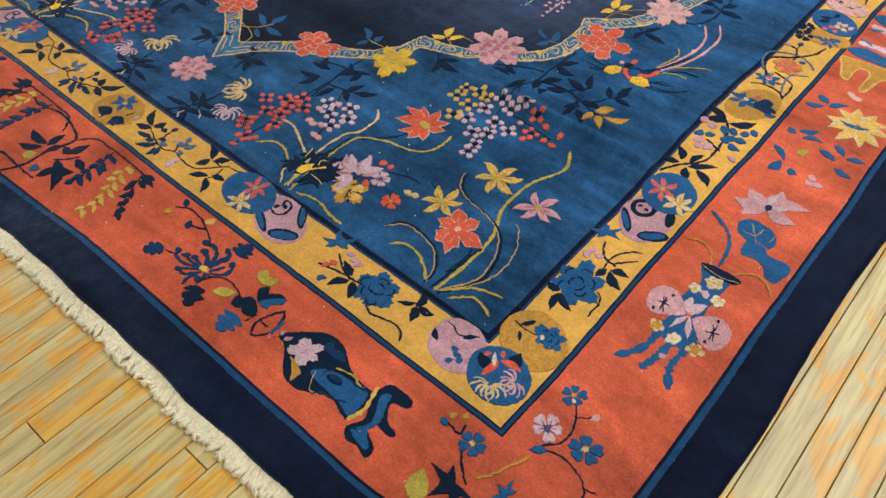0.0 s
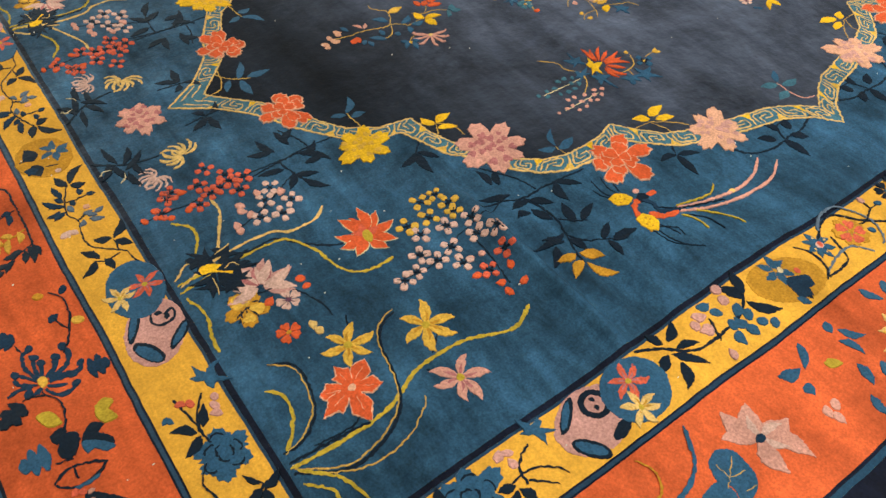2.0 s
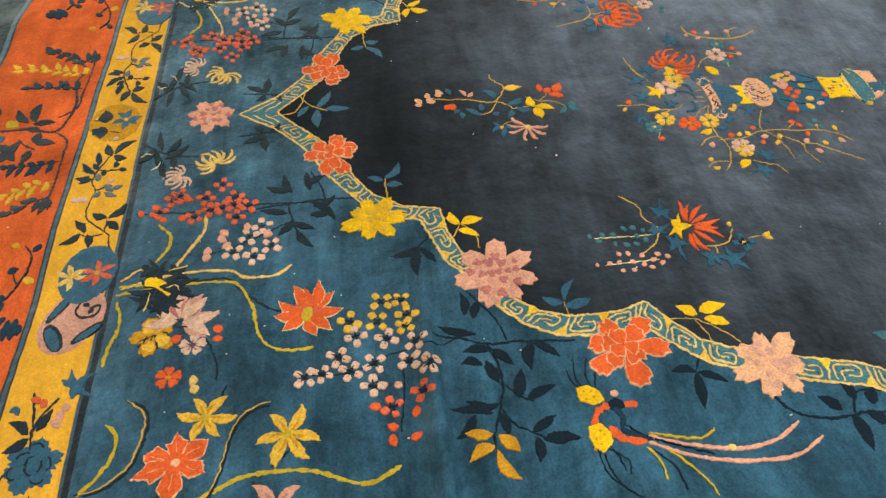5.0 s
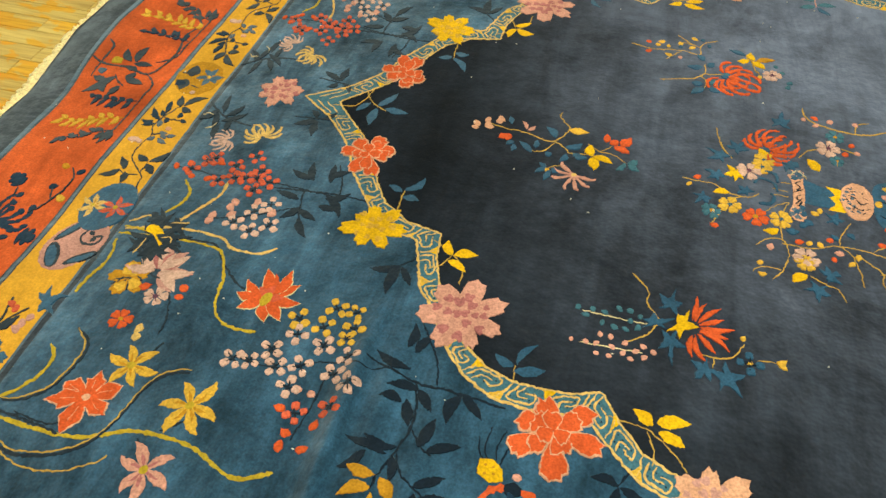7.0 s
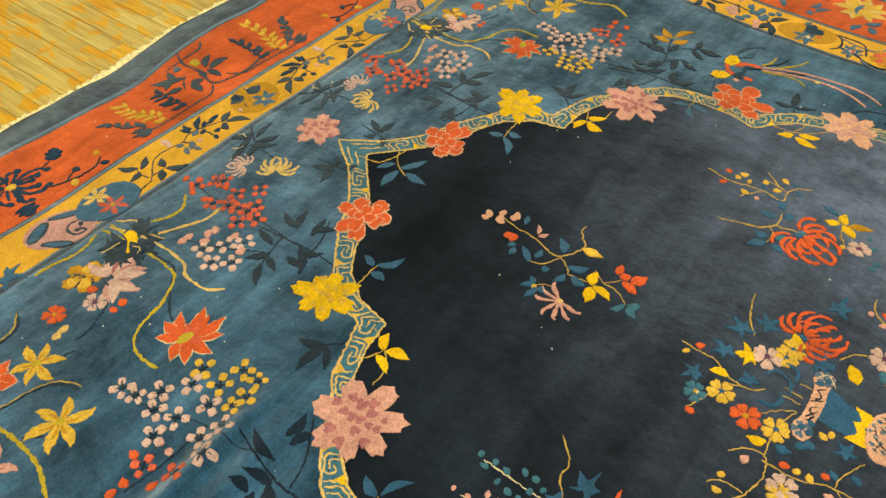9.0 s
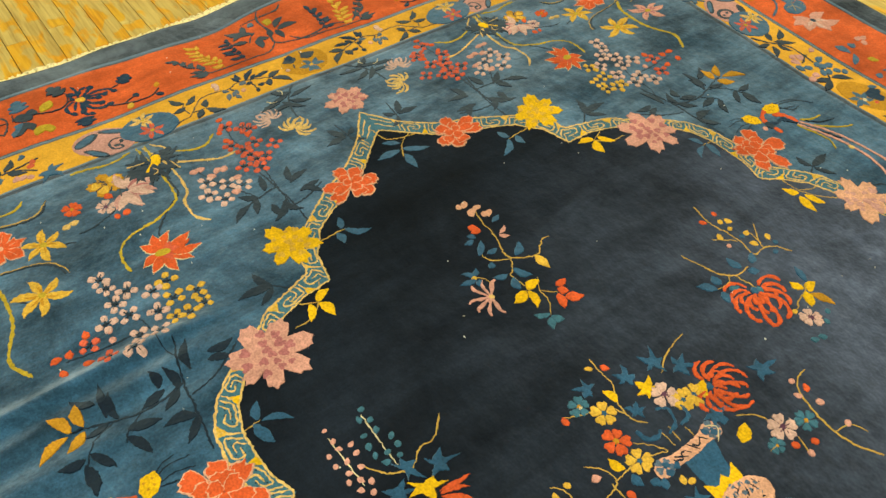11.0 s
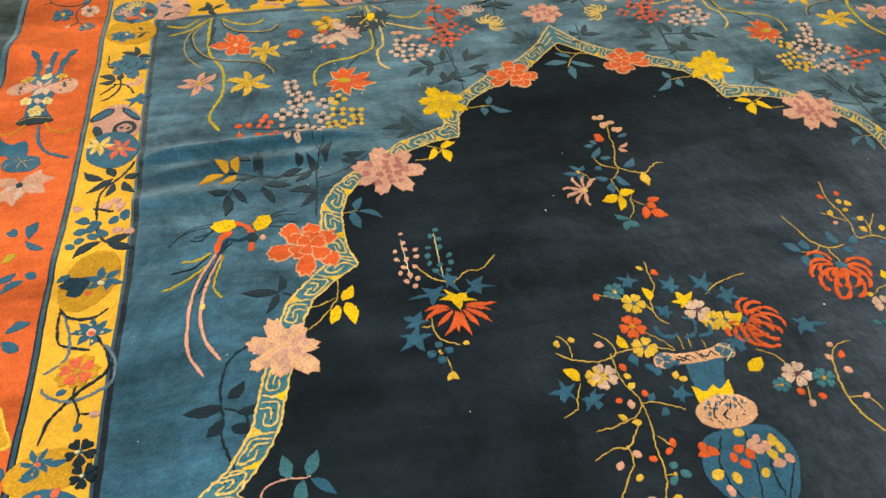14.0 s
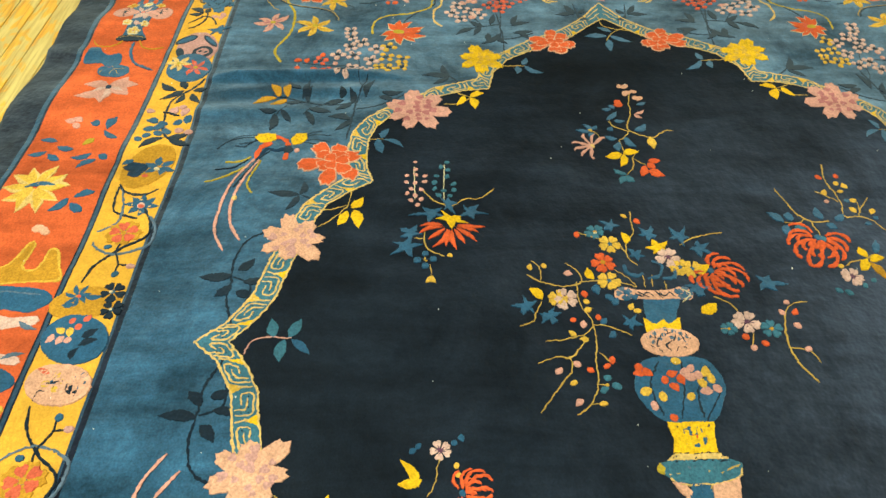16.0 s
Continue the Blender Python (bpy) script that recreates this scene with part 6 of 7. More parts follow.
m.stem(INK, 0.0057, [(-0.268, 0.291), (-0.243, 0.275), (-0.213, 0.274), (-0.189, 0.287)])
m.stem(BLUE, 0.0057, [(-0.243, 0.274), (-0.22, 0.271), (-0.203, 0.275)])
m.stem(INK, 0.0048, [(-0.233, 0.307), (-0.234, 0.285)])
m.blob(INK, [(-0.243, 0.338), (-0.224, 0.357), (-0.208, 0.346), (-0.223, 0.32), (-0.237, 0.321)])
m.blob(INK, [(-0.246, 0.363), (-0.222, 0.369), (-0.227, 0.352), (-0.241, 0.348)])
m.blob(INK, [(-0.208, 0.334), (-0.189, 0.354), (-0.174, 0.344), (-0.185, 0.335), (-0.173, 0.323), (-0.172, 0.308), (-0.19, 0.317)])
m.blob(BLUE, [(-0.208, 0.334), (-0.187, 0.322), (-0.172, 0.304), (-0.186, 0.302), (-0.196, 0.316), (-0.207, 0.312)])
m.oak_leaf(BLUE, (-0.256, 0.336), (-0.292, 0.338), 0.05)
m.stem(INK, 0.0029, [(-0.254, 0.32), (-0.237, 0.318), (-0.227, 0.316)])
m.dots(CORAL, 0.0075, [(-0.247, 0.268), (-0.236, 0.261)])
m.leaf(PINK, (-0.229, 0.255), (-0.218, 0.258), 0.0084)
m.leaf(PINK, (-0.233, 0.245), (-0.219, 0.237), 0.0102)
m.stem(TAN, 0.0018, [(-0.236, 0.245), (-0.244, 0.239), (-0.253, 0.237)])
m.blob(NAVY, [(-0.192, 0.186), (-0.176, 0.18), (-0.187, 0.171), (-0.184, 0.152), (-0.192, 0.137), (-0.199, 0.153), (-0.2, 0.174)])
m.disc(INK, (-0.227, 0.128), 0.0139, 0.0076, 108)
m.disc(NAVY, (-0.225, 0.128), 0.01, 0.0042, 110)
m.stem(INK, 0.0026, [(-0.239, 0.147), (-0.224, 0.147), (-0.209, 0.124), (-0.21, 0.094), (-0.206, 0.072)])
m.stem(NAVY, 0.0034, [(-0.277, 0.139), (-0.261, 0.128), (-0.256, 0.107), (-0.243, 0.089)])
m.stem(TAN, 0.0021, [(-0.239, 0.162), (-0.259, 0.153), (-0.271, 0.146), (-0.271, 0.128)])
m.blob(OCHRE, [(-0.249, 0.213), (-0.252, 0.196), (-0.26, 0.179), (-0.273, 0.178), (-0.283, 0.181), (-0.271, 0.189), (-0.258, 0.202)])
m.done()
m = Motif("chrysanthemum", "all")
m.stem(NAVY, 0.0085, [(-0.23, 0.47), (-0.239, 0.486), (-0.245, 0.508), (-0.24, 0.528), (-0.229, 0.534)])
m.stem(NAVY, 0.0075, [(-0.227, 0.472), (-0.231, 0.487), (-0.23, 0.503), (-0.225, 0.515)])
m.stem(NAVY, 0.0075, [(-0.223, 0.471), (-0.222, 0.487), (-0.219, 0.5)])
m.stem(NAVY, 0.0086, [(-0.22, 0.469), (-0.205, 0.479), (-0.199, 0.495), (-0.195, 0.498)])
m.stem(NAVY, 0.0087, [(-0.216, 0.465), (-0.19, 0.473), (-0.179, 0.496), (-0.183, 0.513)])
m.stem(NAVY, 0.0074, [(-0.219, 0.46), (-0.195, 0.461), (-0.185, 0.455)])
m.stem(NAVY, 0.0086, [(-0.217, 0.458), (-0.192, 0.456), (-0.173, 0.457), (-0.168, 0.469)])
m.stem(NAVY, 0.0073, [(-0.222, 0.451), (-0.207, 0.443), (-0.197, 0.439)])
m.stem(NAVY, 0.0084, [(-0.226, 0.446), (-0.212, 0.427), (-0.194, 0.425), (-0.183, 0.434)])
m.stem(NAVY, 0.0083, [(-0.231, 0.45), (-0.244, 0.444), (-0.252, 0.449)])
m.stem(NAVY, 0.0083, [(-0.236, 0.459), (-0.25, 0.465), (-0.262, 0.473), (-0.266, 0.484)])
m.stem(NAVY, 0.0073, [(-0.234, 0.466), (-0.247, 0.481), (-0.261, 0.494)])
m.stem(NAVY, 0.0082, [(-0.243, 0.459), (-0.263, 0.462), (-0.282, 0.457)])
m.dots(NAVY, 0.0098, [(-0.227, 0.537), (-0.225, 0.516), (-0.219, 0.499), (-0.197, 0.499), (-0.183, 0.513), (-0.185, 0.455), (-0.169, 0.468), (-0.185, 0.435), (-0.263, 0.493), (-0.252, 0.449)])
m.blob(GOLD, [(-0.233, 0.468), (-0.222, 0.471), (-0.221, 0.457), (-0.231, 0.452)])
m.oak_leaf(NAVY, (-0.164, 0.447), (-0.138, 0.446), 0.046)
m.oak_leaf(NAVY, (-0.244, 0.562), (-0.27, 0.58), 0.046)
m.oak_leaf(INK, (-0.264, 0.434), (-0.298, 0.416), 0.046)
m.stem(INK, 0.0038, [(-0.245, 0.554), (-0.239, 0.535)])
m.stem(INK, 0.004, [(-0.184, 0.501), (-0.169, 0.521), (-0.154, 0.56), (-0.149, 0.6), (-0.164, 0.623)])
m.stem(INK, 0.0036, [(-0.231, 0.444), (-0.23, 0.436), (-0.215, 0.417), (-0.213, 0.392), (-0.22, 0.368), (-0.227, 0.36)])
m.stem(INK, 0.0036, [(-0.231, 0.435), (-0.248, 0.44), (-0.264, 0.44)])
m.stem(INK, 0.0034, [(-0.175, 0.57), (-0.167, 0.548), (-0.162, 0.54)])
m.dots(NAVY, 0.0106, [(-0.143, 0.618), (-0.175, 0.57)])
m.dots(OCHRE, 0.0105, [(-0.18, 0.625)])
m.dots(GOLD, 0.0126, [(-0.145, 0.547)])
m.blob(OLIVE, [(-0.174, 0.378), (-0.158, 0.386), (-0.151, 0.372), (-0.16, 0.365), (-0.154, 0.346), (-0.172, 0.346), (-0.178, 0.363)])
m.blob(OLIVE, [(-0.253, 0.404), (-0.233, 0.403), (-0.222, 0.377), (-0.244, 0.38)])
m.done()
m = Motif("wisteria", "ends")
m.stem(INK, 0.0072, [(-0.21, 1.187), (-0.166, 1.146), (-0.173, 1.088), (-0.16, 1.031), (-0.166, 0.971), (-0.187, 0.933), (-0.233, 0.942), (-0.285, 0.938), (-0.324, 0.957)])
m.stem(INK, 0.0053, [(-0.297, 0.951), (-0.299, 0.893)])
m.stem(INK, 0.0069, [(-0.314, 1.02), (-0.295, 0.998), (-0.297, 0.951)])
m.stem(INK, 0.0055, [(-0.247, 0.908), (-0.228, 0.887), (-0.208, 0.877)])
m.leaf(INK, (-0.23, 0.964), (-0.226, 1.019), 0.0225)
m.leaf(INK, (-0.231, 0.957), (-0.189, 0.962), 0.0224)
m.leaf(INK, (-0.24, 0.962), (-0.263, 0.999), 0.0223)
m.leaf(INK, (-0.242, 0.944), (-0.21, 0.933), 0.0194)
m.leaf(INK, (-0.243, 0.903), (-0.297, 0.845), 0.0272)
m.leaf(INK, (-0.26, 0.886), (-0.293, 0.894), 0.0215)
m.leaf(INK, (-0.258, 0.883), (-0.242, 0.847), 0.0215)
m.leaf(INK, (-0.219, 0.901), (-0.177, 0.896), 0.0248)
m.leaf(INK, (-0.219, 0.901), (-0.212, 0.93), 0.022)
m.leaf(INK, (-0.217, 0.874), (-0.227, 0.837), 0.0218)
m.leaf(BLUE, (-0.288, 0.922), (-0.277, 0.905), 0.0201)
m.leaf(OLIVE, (-0.276, 0.965), (-0.256, 0.95), 0.0275)
m.done()
m = Motif("wisteria_spray", "all")
m.stem(INK, 0.0055, [(-0.187, 0.933), (-0.156, 0.903), (-0.152, 0.852), (-0.15, 0.787), (-0.152, 0.741)])
m.stem(INK, 0.0035, [(-0.152, 0.745), (-0.2, 0.722), (-0.25, 0.692)])
m.stem(INK, 0.0032, [(-0.156, 0.84), (-0.21, 0.83), (-0.262, 0.832)])
m.stem(OCHRE, 0.0035, [(-0.154, 0.785), (-0.22, 0.766), (-0.296, 0.76)])
m.leaf(INK, (-0.152, 0.743), (-0.147, 0.712), 0.0145)
m.leaf(INK, (-0.158, 0.742), (-0.16, 0.699), 0.0145)
m.leaf(INK, (-0.166, 0.736), (-0.173, 0.707), 0.0144)
m.leaf(INK, (-0.17, 0.74), (-0.187, 0.744), 0.0144)
m.leaf(INK, (-0.18, 0.733), (-0.202, 0.738), 0.0142)
m.leaf(INK, (-0.186, 0.724), (-0.206, 0.704), 0.0142)
m.leaf(INK, (-0.197, 0.72), (-0.217, 0.73), 0.0141)
m.leaf(INK, (-0.208, 0.711), (-0.227, 0.701), 0.0139)
m.leaf(INK, (-0.22, 0.709), (-0.236, 0.713), 0.0138)
m.leaf(INK, (-0.23, 0.7), (-0.245, 0.69), 0.0136)
m.leaf(INK, (-0.239, 0.703), (-0.259, 0.694), 0.0136)
m.leaf(INK, (-0.247, 0.692), (-0.26, 0.677), 0.0135)
m.leaf(NAVY, (-0.163, 0.835), (-0.179, 0.838), 0.0132)
m.leaf(NAVY, (-0.169, 0.835), (-0.174, 0.808), 0.0132)
m.leaf(NAVY, (-0.182, 0.832), (-0.197, 0.84), 0.013)
m.leaf(NAVY, (-0.186, 0.83), (-0.195, 0.804), 0.013)
m.leaf(NAVY, (-0.197, 0.83), (-0.214, 0.836), 0.0129)
m.leaf(NAVY, (-0.202, 0.83), (-0.212, 0.804), 0.0129)
m.leaf(NAVY, (-0.217, 0.829), (-0.232, 0.838), 0.0128)
m.leaf(NAVY, (-0.221, 0.828), (-0.233, 0.807), 0.0128)
m.leaf(NAVY, (-0.234, 0.828), (-0.253, 0.837), 0.0128)
m.leaf(NAVY, (-0.24, 0.829), (-0.252, 0.81), 0.0126)
m.leaf(NAVY, (-0.254, 0.833), (-0.271, 0.839), 0.0126)
m.leaf(GOLD, (-0.165, 0.784), (-0.169, 0.759), 0.0129)
m.leaf(GOLD, (-0.176, 0.78), (-0.192, 0.788), 0.0128)
m.leaf(GOLD, (-0.183, 0.776), (-0.19, 0.746), 0.0128)
m.leaf(GOLD, (-0.194, 0.776), (-0.21, 0.785), 0.0126)
m.leaf(GOLD, (-0.201, 0.769), (-0.211, 0.743), 0.0126)
m.leaf(GOLD, (-0.213, 0.768), (-0.231, 0.777), 0.0125)
m.leaf(GOLD, (-0.221, 0.762), (-0.23, 0.732), 0.0123)
m.leaf(GOLD, (-0.235, 0.761), (-0.252, 0.766), 0.0123)
m.leaf(GOLD, (-0.243, 0.758), (-0.254, 0.735), 0.0122)
m.leaf(GOLD, (-0.257, 0.757), (-0.276, 0.762), 0.0122)
m.leaf(GOLD, (-0.267, 0.757), (-0.28, 0.735), 0.012)
m.leaf(GOLD, (-0.282, 0.761), (-0.299, 0.769), 0.012)
m.leaf(GOLD, (-0.29, 0.76), (-0.303, 0.739), 0.012)
m.done()
m = Motif("corner_branch", "all")
m.stem(INK, 0.0045, [(-0.004, -0.179), (-0.027, -0.195), (-0.052, -0.205), (-0.078, -0.203), (-0.099, -0.187), (-0.115, -0.183)])
m.stem(INK, 0.0037, [(-0.028, -0.196), (-0.01, -0.213)])
m.stem(INK, 0.0042, [(-0.105, -0.191), (-0.097, -0.217), (-0.104, -0.248), (-0.117, -0.269), (-0.143, -0.28)])
m.stem(INK, 0.0033, [(-0.117, -0.269), (-0.113, -0.289)])
m.blossoms(BLUE, 0.0246, [(0.002, -0.17)], 5)
m.dots(CREAM, 0.0047, [(-0.006, -0.176)])
m.dots(SALMON, 0.0092, [(-0.009, -0.217)])
m.blossoms(SALMON, 0.0307, [(-0.071, -0.173)], 5)
m.dots(BLUE, 0.0054, [(-0.076, -0.177)])
m.blossoms(BLUE, 0.0316, [(-0.064, -0.237)], 5)
m.dots(CREAMGOLD, 0.007, [(-0.064, -0.237)])
m.leaf(BLUE, (-0.103, -0.195), (-0.119, -0.175), 0.0158)
m.stem(INK, 0.0043, [(-0.186, -0.096), (-0.212, -0.119), (-0.227, -0.136)])
m.stem(INK, 0.0036, [(-0.166, -0.052), (-0.17, -0.079), (-0.153, -0.076)])
m.blossoms(BLUE, 0.0265, [(-0.17, -0.104)], 5)
m.dots(CREAMGOLD, 0.0071, [(-0.17, -0.104)])
m.dots(BLUE, 0.0091, [(-0.17, -0.048)])
m.dots(OCHRE, 0.0073, [(-0.153, -0.053), (-0.141, -0.066)])
m.jag(INK, (-0.233, -0.128), (-0.256, -0.116), 0.0586)
m.stem(OCHRE, 0.0051, [(-0.21, -0.141), (-0.18, -0.16), (-0.129, -0.183)])
m.jag(BLUE, (-0.197, -0.194), (-0.195, -0.182), 0.0297)
m.leaf(OLIVE, (-0.306, -0.096), (-0.255, -0.076), 0.0406)
m.done()
m = Motif("bow_vase", "all")
m.blob(BLUE, [(0.368, -0.197), (0.379, -0.247), (0.316, -0.251), (0.275, -0.249), (0.235, -0.262), (0.2, -0.27), (0.19, -0.236), (0.202, -0.2), (0.237, -0.208), (0.281, -0.202), (0.331, -0.212)])
m.stem(BLUE, 0.015, [(0.206, -0.208), (0.16, -0.206), (0.125, -0.192), (0.106, -0.176)])
m.stem(BLUE, 0.016, [(0.2, -0.236), (0.15, -0.23), (0.112, -0.222)])
m.stem(BLUE, 0.015, [(0.205, -0.262), (0.155, -0.256), (0.125, -0.264), (0.102, -0.276)])
m.blob(PINK, [(0.252, -0.226), (0.272, -0.208), (0.284, -0.186), (0.276, -0.165), (0.255, -0.157), (0.232, -0.162), (0.222, -0.182), (0.236, -0.208)])
m.blob(PINK, [(0.25, -0.24), (0.268, -0.256), (0.278, -0.28), (0.268, -0.3), (0.246, -0.308), (0.224, -0.3), (0.217, -0.28), (0.232, -0.256)])
m.lobed(CREAMGOLD, (0.205, -0.199), 0.013, 5, 0.3)
m.lobed(OCHRE, (0.205, -0.199), 0.009, 5, 0.3)
m.lobed(CREAMGOLD, (0.204, -0.272), 0.014, 5, 0.3)
m.lobed(OCHRE, (0.204, -0.272), 0.01, 5, 0.3)
m.stem(INK, 0.0043, [(0.245, -0.173), (0.247, -0.197)])
m.stem(INK, 0.0043, [(0.262, -0.185), (0.232, -0.187)])
m.stem(INK, 0.0043, [(0.26, -0.179), (0.233, -0.192)])
m.stem(INK, 0.0041, [(0.242, -0.268), (0.25, -0.291)])
m.stem(INK, 0.0041, [(0.263, -0.278), (0.232, -0.28)])
m.stem(INK, 0.0041, [(0.261, -0.272), (0.235, -0.287)])
m.dots(INK, 0.0043, [(0.229, -0.177), (0.271, -0.191), (0.27, -0.276), (0.226, -0.277)])
m.stem(INK, 0.0032, [(0.258, -0.221), (0.259, -0.231), (0.245, -0.236), (0.243, -0.228)])
m.dots(MAUVEPINK, 0.0087, [(0.309, -0.23), (0.158, -0.237)])
m.stem(BLUE, 0.0072, [(0.387, -0.218), (0.441, -0.209), (0.478, -0.189), (0.505, -0.144)])
m.stem(OCHRE, 0.0035, [(0.375, -0.205), (0.408, -0.192), (0.418, -0.163), (0.408, -0.142)])
m.stem(OCHRE, 0.0033, [(0.372, -0.24), (0.405, -0.267), (0.402, -0.301), (0.382, -0.316)])
m.blob(INK, [(0.373, -0.192), (0.38, -0.209), (0.382, -0.241), (0.377, -0.265), (0.361, -0.255), (0.358, -0.23), (0.359, -0.207)])
m.stem(TAN, 0.0022, [(0.369, -0.194), (0.361, -0.228), (0.37, -0.265)])
m.rosette(CREAM, 0.0176, [(0.341, -0.231)])
m.rosette(GOLD, 0.0137, [(0.341, -0.231)])
m.rosette(CREAM, 0.0126, [(0.309, -0.212)])
m.rosette(GOLD, 0.0097, [(0.309, -0.212)])
m.rosette(CREAM, 0.0123, [(0.305, -0.255)])
m.rosette(GOLD, 0.0094, [(0.305, -0.255)])
m.rosette(CREAM, 0.0126, [(0.2, -0.233)])
m.rosette(GOLD, 0.0099, [(0.2, -0.233)])
m.dots(PALE, 0.0105, [(0.306, -0.233)])
m.leaf(PALE, (0.254, -0.232), (0.287, -0.218), 0.0214)
m.leaf(PALE, (0.254, -0.234), (0.286, -0.247), 0.0214)
m.leaf(PALE, (0.249, -0.233), (0.215, -0.218), 0.0111)
m.leaf(PALE, (0.249, -0.235), (0.212, -0.253), 0.0111)
m.dots(CORAL, 0.0084, [(0.252, -0.232)])
m.done()
m = Motif("lotus_leaf", "all")
m.blob(BLUE, [(0.482, -0.228), (0.459, -0.227), (0.439, -0.235), (0.444, -0.259), (0.434, -0.279), (0.414, -0.29), (0.412, -0.31), (0.433, -0.315), (0.453, -0.32), (0.474, -0.31), (0.472, -0.285), (0.473, -0.271), (0.485, -0.26), (0.49, -0.245)])
m.blob(BLUE, [(0.492, -0.202), (0.516, -0.195), (0.534, -0.209), (0.536, -0.227), (0.532, -0.248), (0.523, -0.263), (0.501, -0.271), (0.487, -0.264), (0.493, -0.244), (0.482, -0.228), (0.487, -0.214)])
m.stem(TAN, 0.0021, [(0.5, -0.234), (0.499, -0.209)])
m.stem(TAN, 0.0021, [(0.5, -0.234), (0.526, -0.214)])
m.stem(TAN, 0.0021, [(0.5, -0.234), (0.524, -0.24)])
m.stem(TAN, 0.0021, [(0.5, -0.234), (0.485, -0.243)])
m.stem(TAN, 0.0021, [(0.502, -0.26), (0.521, -0.262)])
m.leaf(PINK, (0.578, -0.22), (0.535, -0.188), 0.0333)
m.leaf(PINK, (0.581, -0.22), (0.564, -0.159), 0.0378)
m.leaf(PINK, (0.581, -0.22), (0.605, -0.172), 0.0378)
m.leaf(PINK, (0.582, -0.217), (0.637, -0.224), 0.0401)
m.leaf(PINK, (0.58, -0.218), (0.617, -0.285), 0.0378)
m.leaf(PINK, (0.58, -0.218), (0.57, -0.279), 0.0333)
m.leaf(PALE, (0.581, -0.22), (0.591, -0.186), 0.0144)
m.leaf(PALE, (0.583, -0.221), (0.621, -0.223), 0.0156)
m.leaf(PALE, (0.582, -0.224), (0.602, -0.253), 0.0133)
m.disc(NAVY, (0.579, -0.221), 0.0089, 0.0069, 171)
m.done()
m = Motif("scattered_leaf", "all")
m.leaf(BLUE, (0.758, -0.149), (0.729, -0.185), 0.0198)
m.leaf(BLUE, (0.683, -0.171), (0.725, -0.18), 0.0271)
m.leaf(BLUE, (0.711, -0.202), (0.705, -0.223), 0.0244)
m.leaf(BLUE, (0.829, -0.15), (0.819, -0.17), 0.0205)
m.leaf(BLUE, (0.831, -0.171), (0.86, -0.204), 0.0203)
m.leaf(BLUE, (0.813, -0.185), (0.827, -0.226), 0.0186)
m.leaf(BLUE, (0.801, -0.228), (0.79, -0.266), 0.0196)
m.leaf(BLUE, (0.837, -0.248), (0.818, -0.277), 0.0198)
m.leaf(BLUE, (0.81, -0.283), (0.819, -0.317), 0.0192)
m.leaf(BLUE, (0.771, -0.274), (0.766, -0.311), 0.019)
m.leaf(BLUE, (0.982, -0.153), (0.963, -0.181), 0.025)
m.leaf(BLUE, (0.93, -0.142), (0.947, -0.178), 0.0199)
m.leaf(BLUE, (0.95, -0.187), (0.983, -0.217), 0.0198)
m.leaf(OLIVE, (0.762, -0.197), (0.784, -0.213), 0.0195)
m.dots(PINK, 0.012, [(0.716, -0.25), (0.696, -0.251), (0.701, -0.266)])
m.done()
m = Motif("yellow_lotus", "all")
m.petals(GOLD, (0.921, -0.261), 0.062, 10, -160, width=0.36, pale=CREAMGOLD)
m.leaf(BLUE, (0.922, -0.281), (0.918, -0.222), 0.0163)
m.dots(SALMON, 0.0152, [(1.025, -0.221), (1.031, -0.208)])
m.done()
m = Motif("cloud_scroll", "all")
m.blob(GOLD, [(1.17, -0.252), (1.163, -0.19), (1.157, -0.134), (1.12, -0.146), (1.081, -0.162), (1.078, -0.181), (1.11, -0.182), (1.131, -0.188), (1.125, -0.211), (1.066, -0.21), (1.06, -0.226), (1.116, -0.24), (1.14, -0.266)])
m.blob(OCHRE, [(1.166, -0.25), (1.16, -0.19), (1.153, -0.138), (1.12, -0.15), (1.084, -0.166), (1.082, -0.178), (1.11, -0.178), (1.136, -0.187), (1.128, -0.215), (1.068, -0.213), (1.064, -0.223), (1.118, -0.236), (1.14, -0.262)])
m.blob(BLUE, [(1.178, -0.25), (1.174, -0.2), (1.18, -0.152), (1.202, -0.132), (1.226, -0.16), (1.222, -0.2), (1.216, -0.255)])
m.stem(GREYBLUE, 0.004, [(1.186, -0.248), (1.186, -0.2), (1.19, -0.155)])
m.blob(PALE, [(1.23, -0.232), (1.238, -0.19), (1.235, -0.144), (1.25, -0.142), (1.256, -0.17), (1.262, -0.21), (1.25, -0.24)])
m.leaf(GREYBLUE, (1.324, -0.171), (1.31, -0.138), 0.0122)
m.done()

# ---- the central vase ----
m = Motif("vase", "one")
m.add(BLUE, refine([(1.187, 0.901), (1.187, 0.966), (1.225, 0.951), (1.261, 0.943), (1.261, 0.896), (1.231, 0.899)], 0.01))
m.add(YELLOW, refine([(1.229, 0.894), (1.239, 0.907), (1.243, 0.914), (1.232, 0.928), (1.243, 0.935), (1.228, 0.956), (1.263, 0.952), (1.263, 0.894)], 0.01))
m.blob(BLUE, [(1.319, 0.874), (1.31, 0.904), (1.309, 0.96), (1.324, 0.989), (1.362, 1.001), (1.388, 0.992), (1.429, 0.965), (1.432, 0.903), (1.409, 0.872), (1.373, 0.855), (1.335, 0.863)])
m.stem(INK, 0.0051, [(1.319, 0.902), (1.362, 0.88), (1.419, 0.892)])
m.stem(INK, 0.0051, [(1.329, 0.983), (1.372, 0.955), (1.424, 0.953)])
m.stem(INK, 0.0040, [(1.318, 0.939), (1.373, 0.933), (1.424, 0.918)])
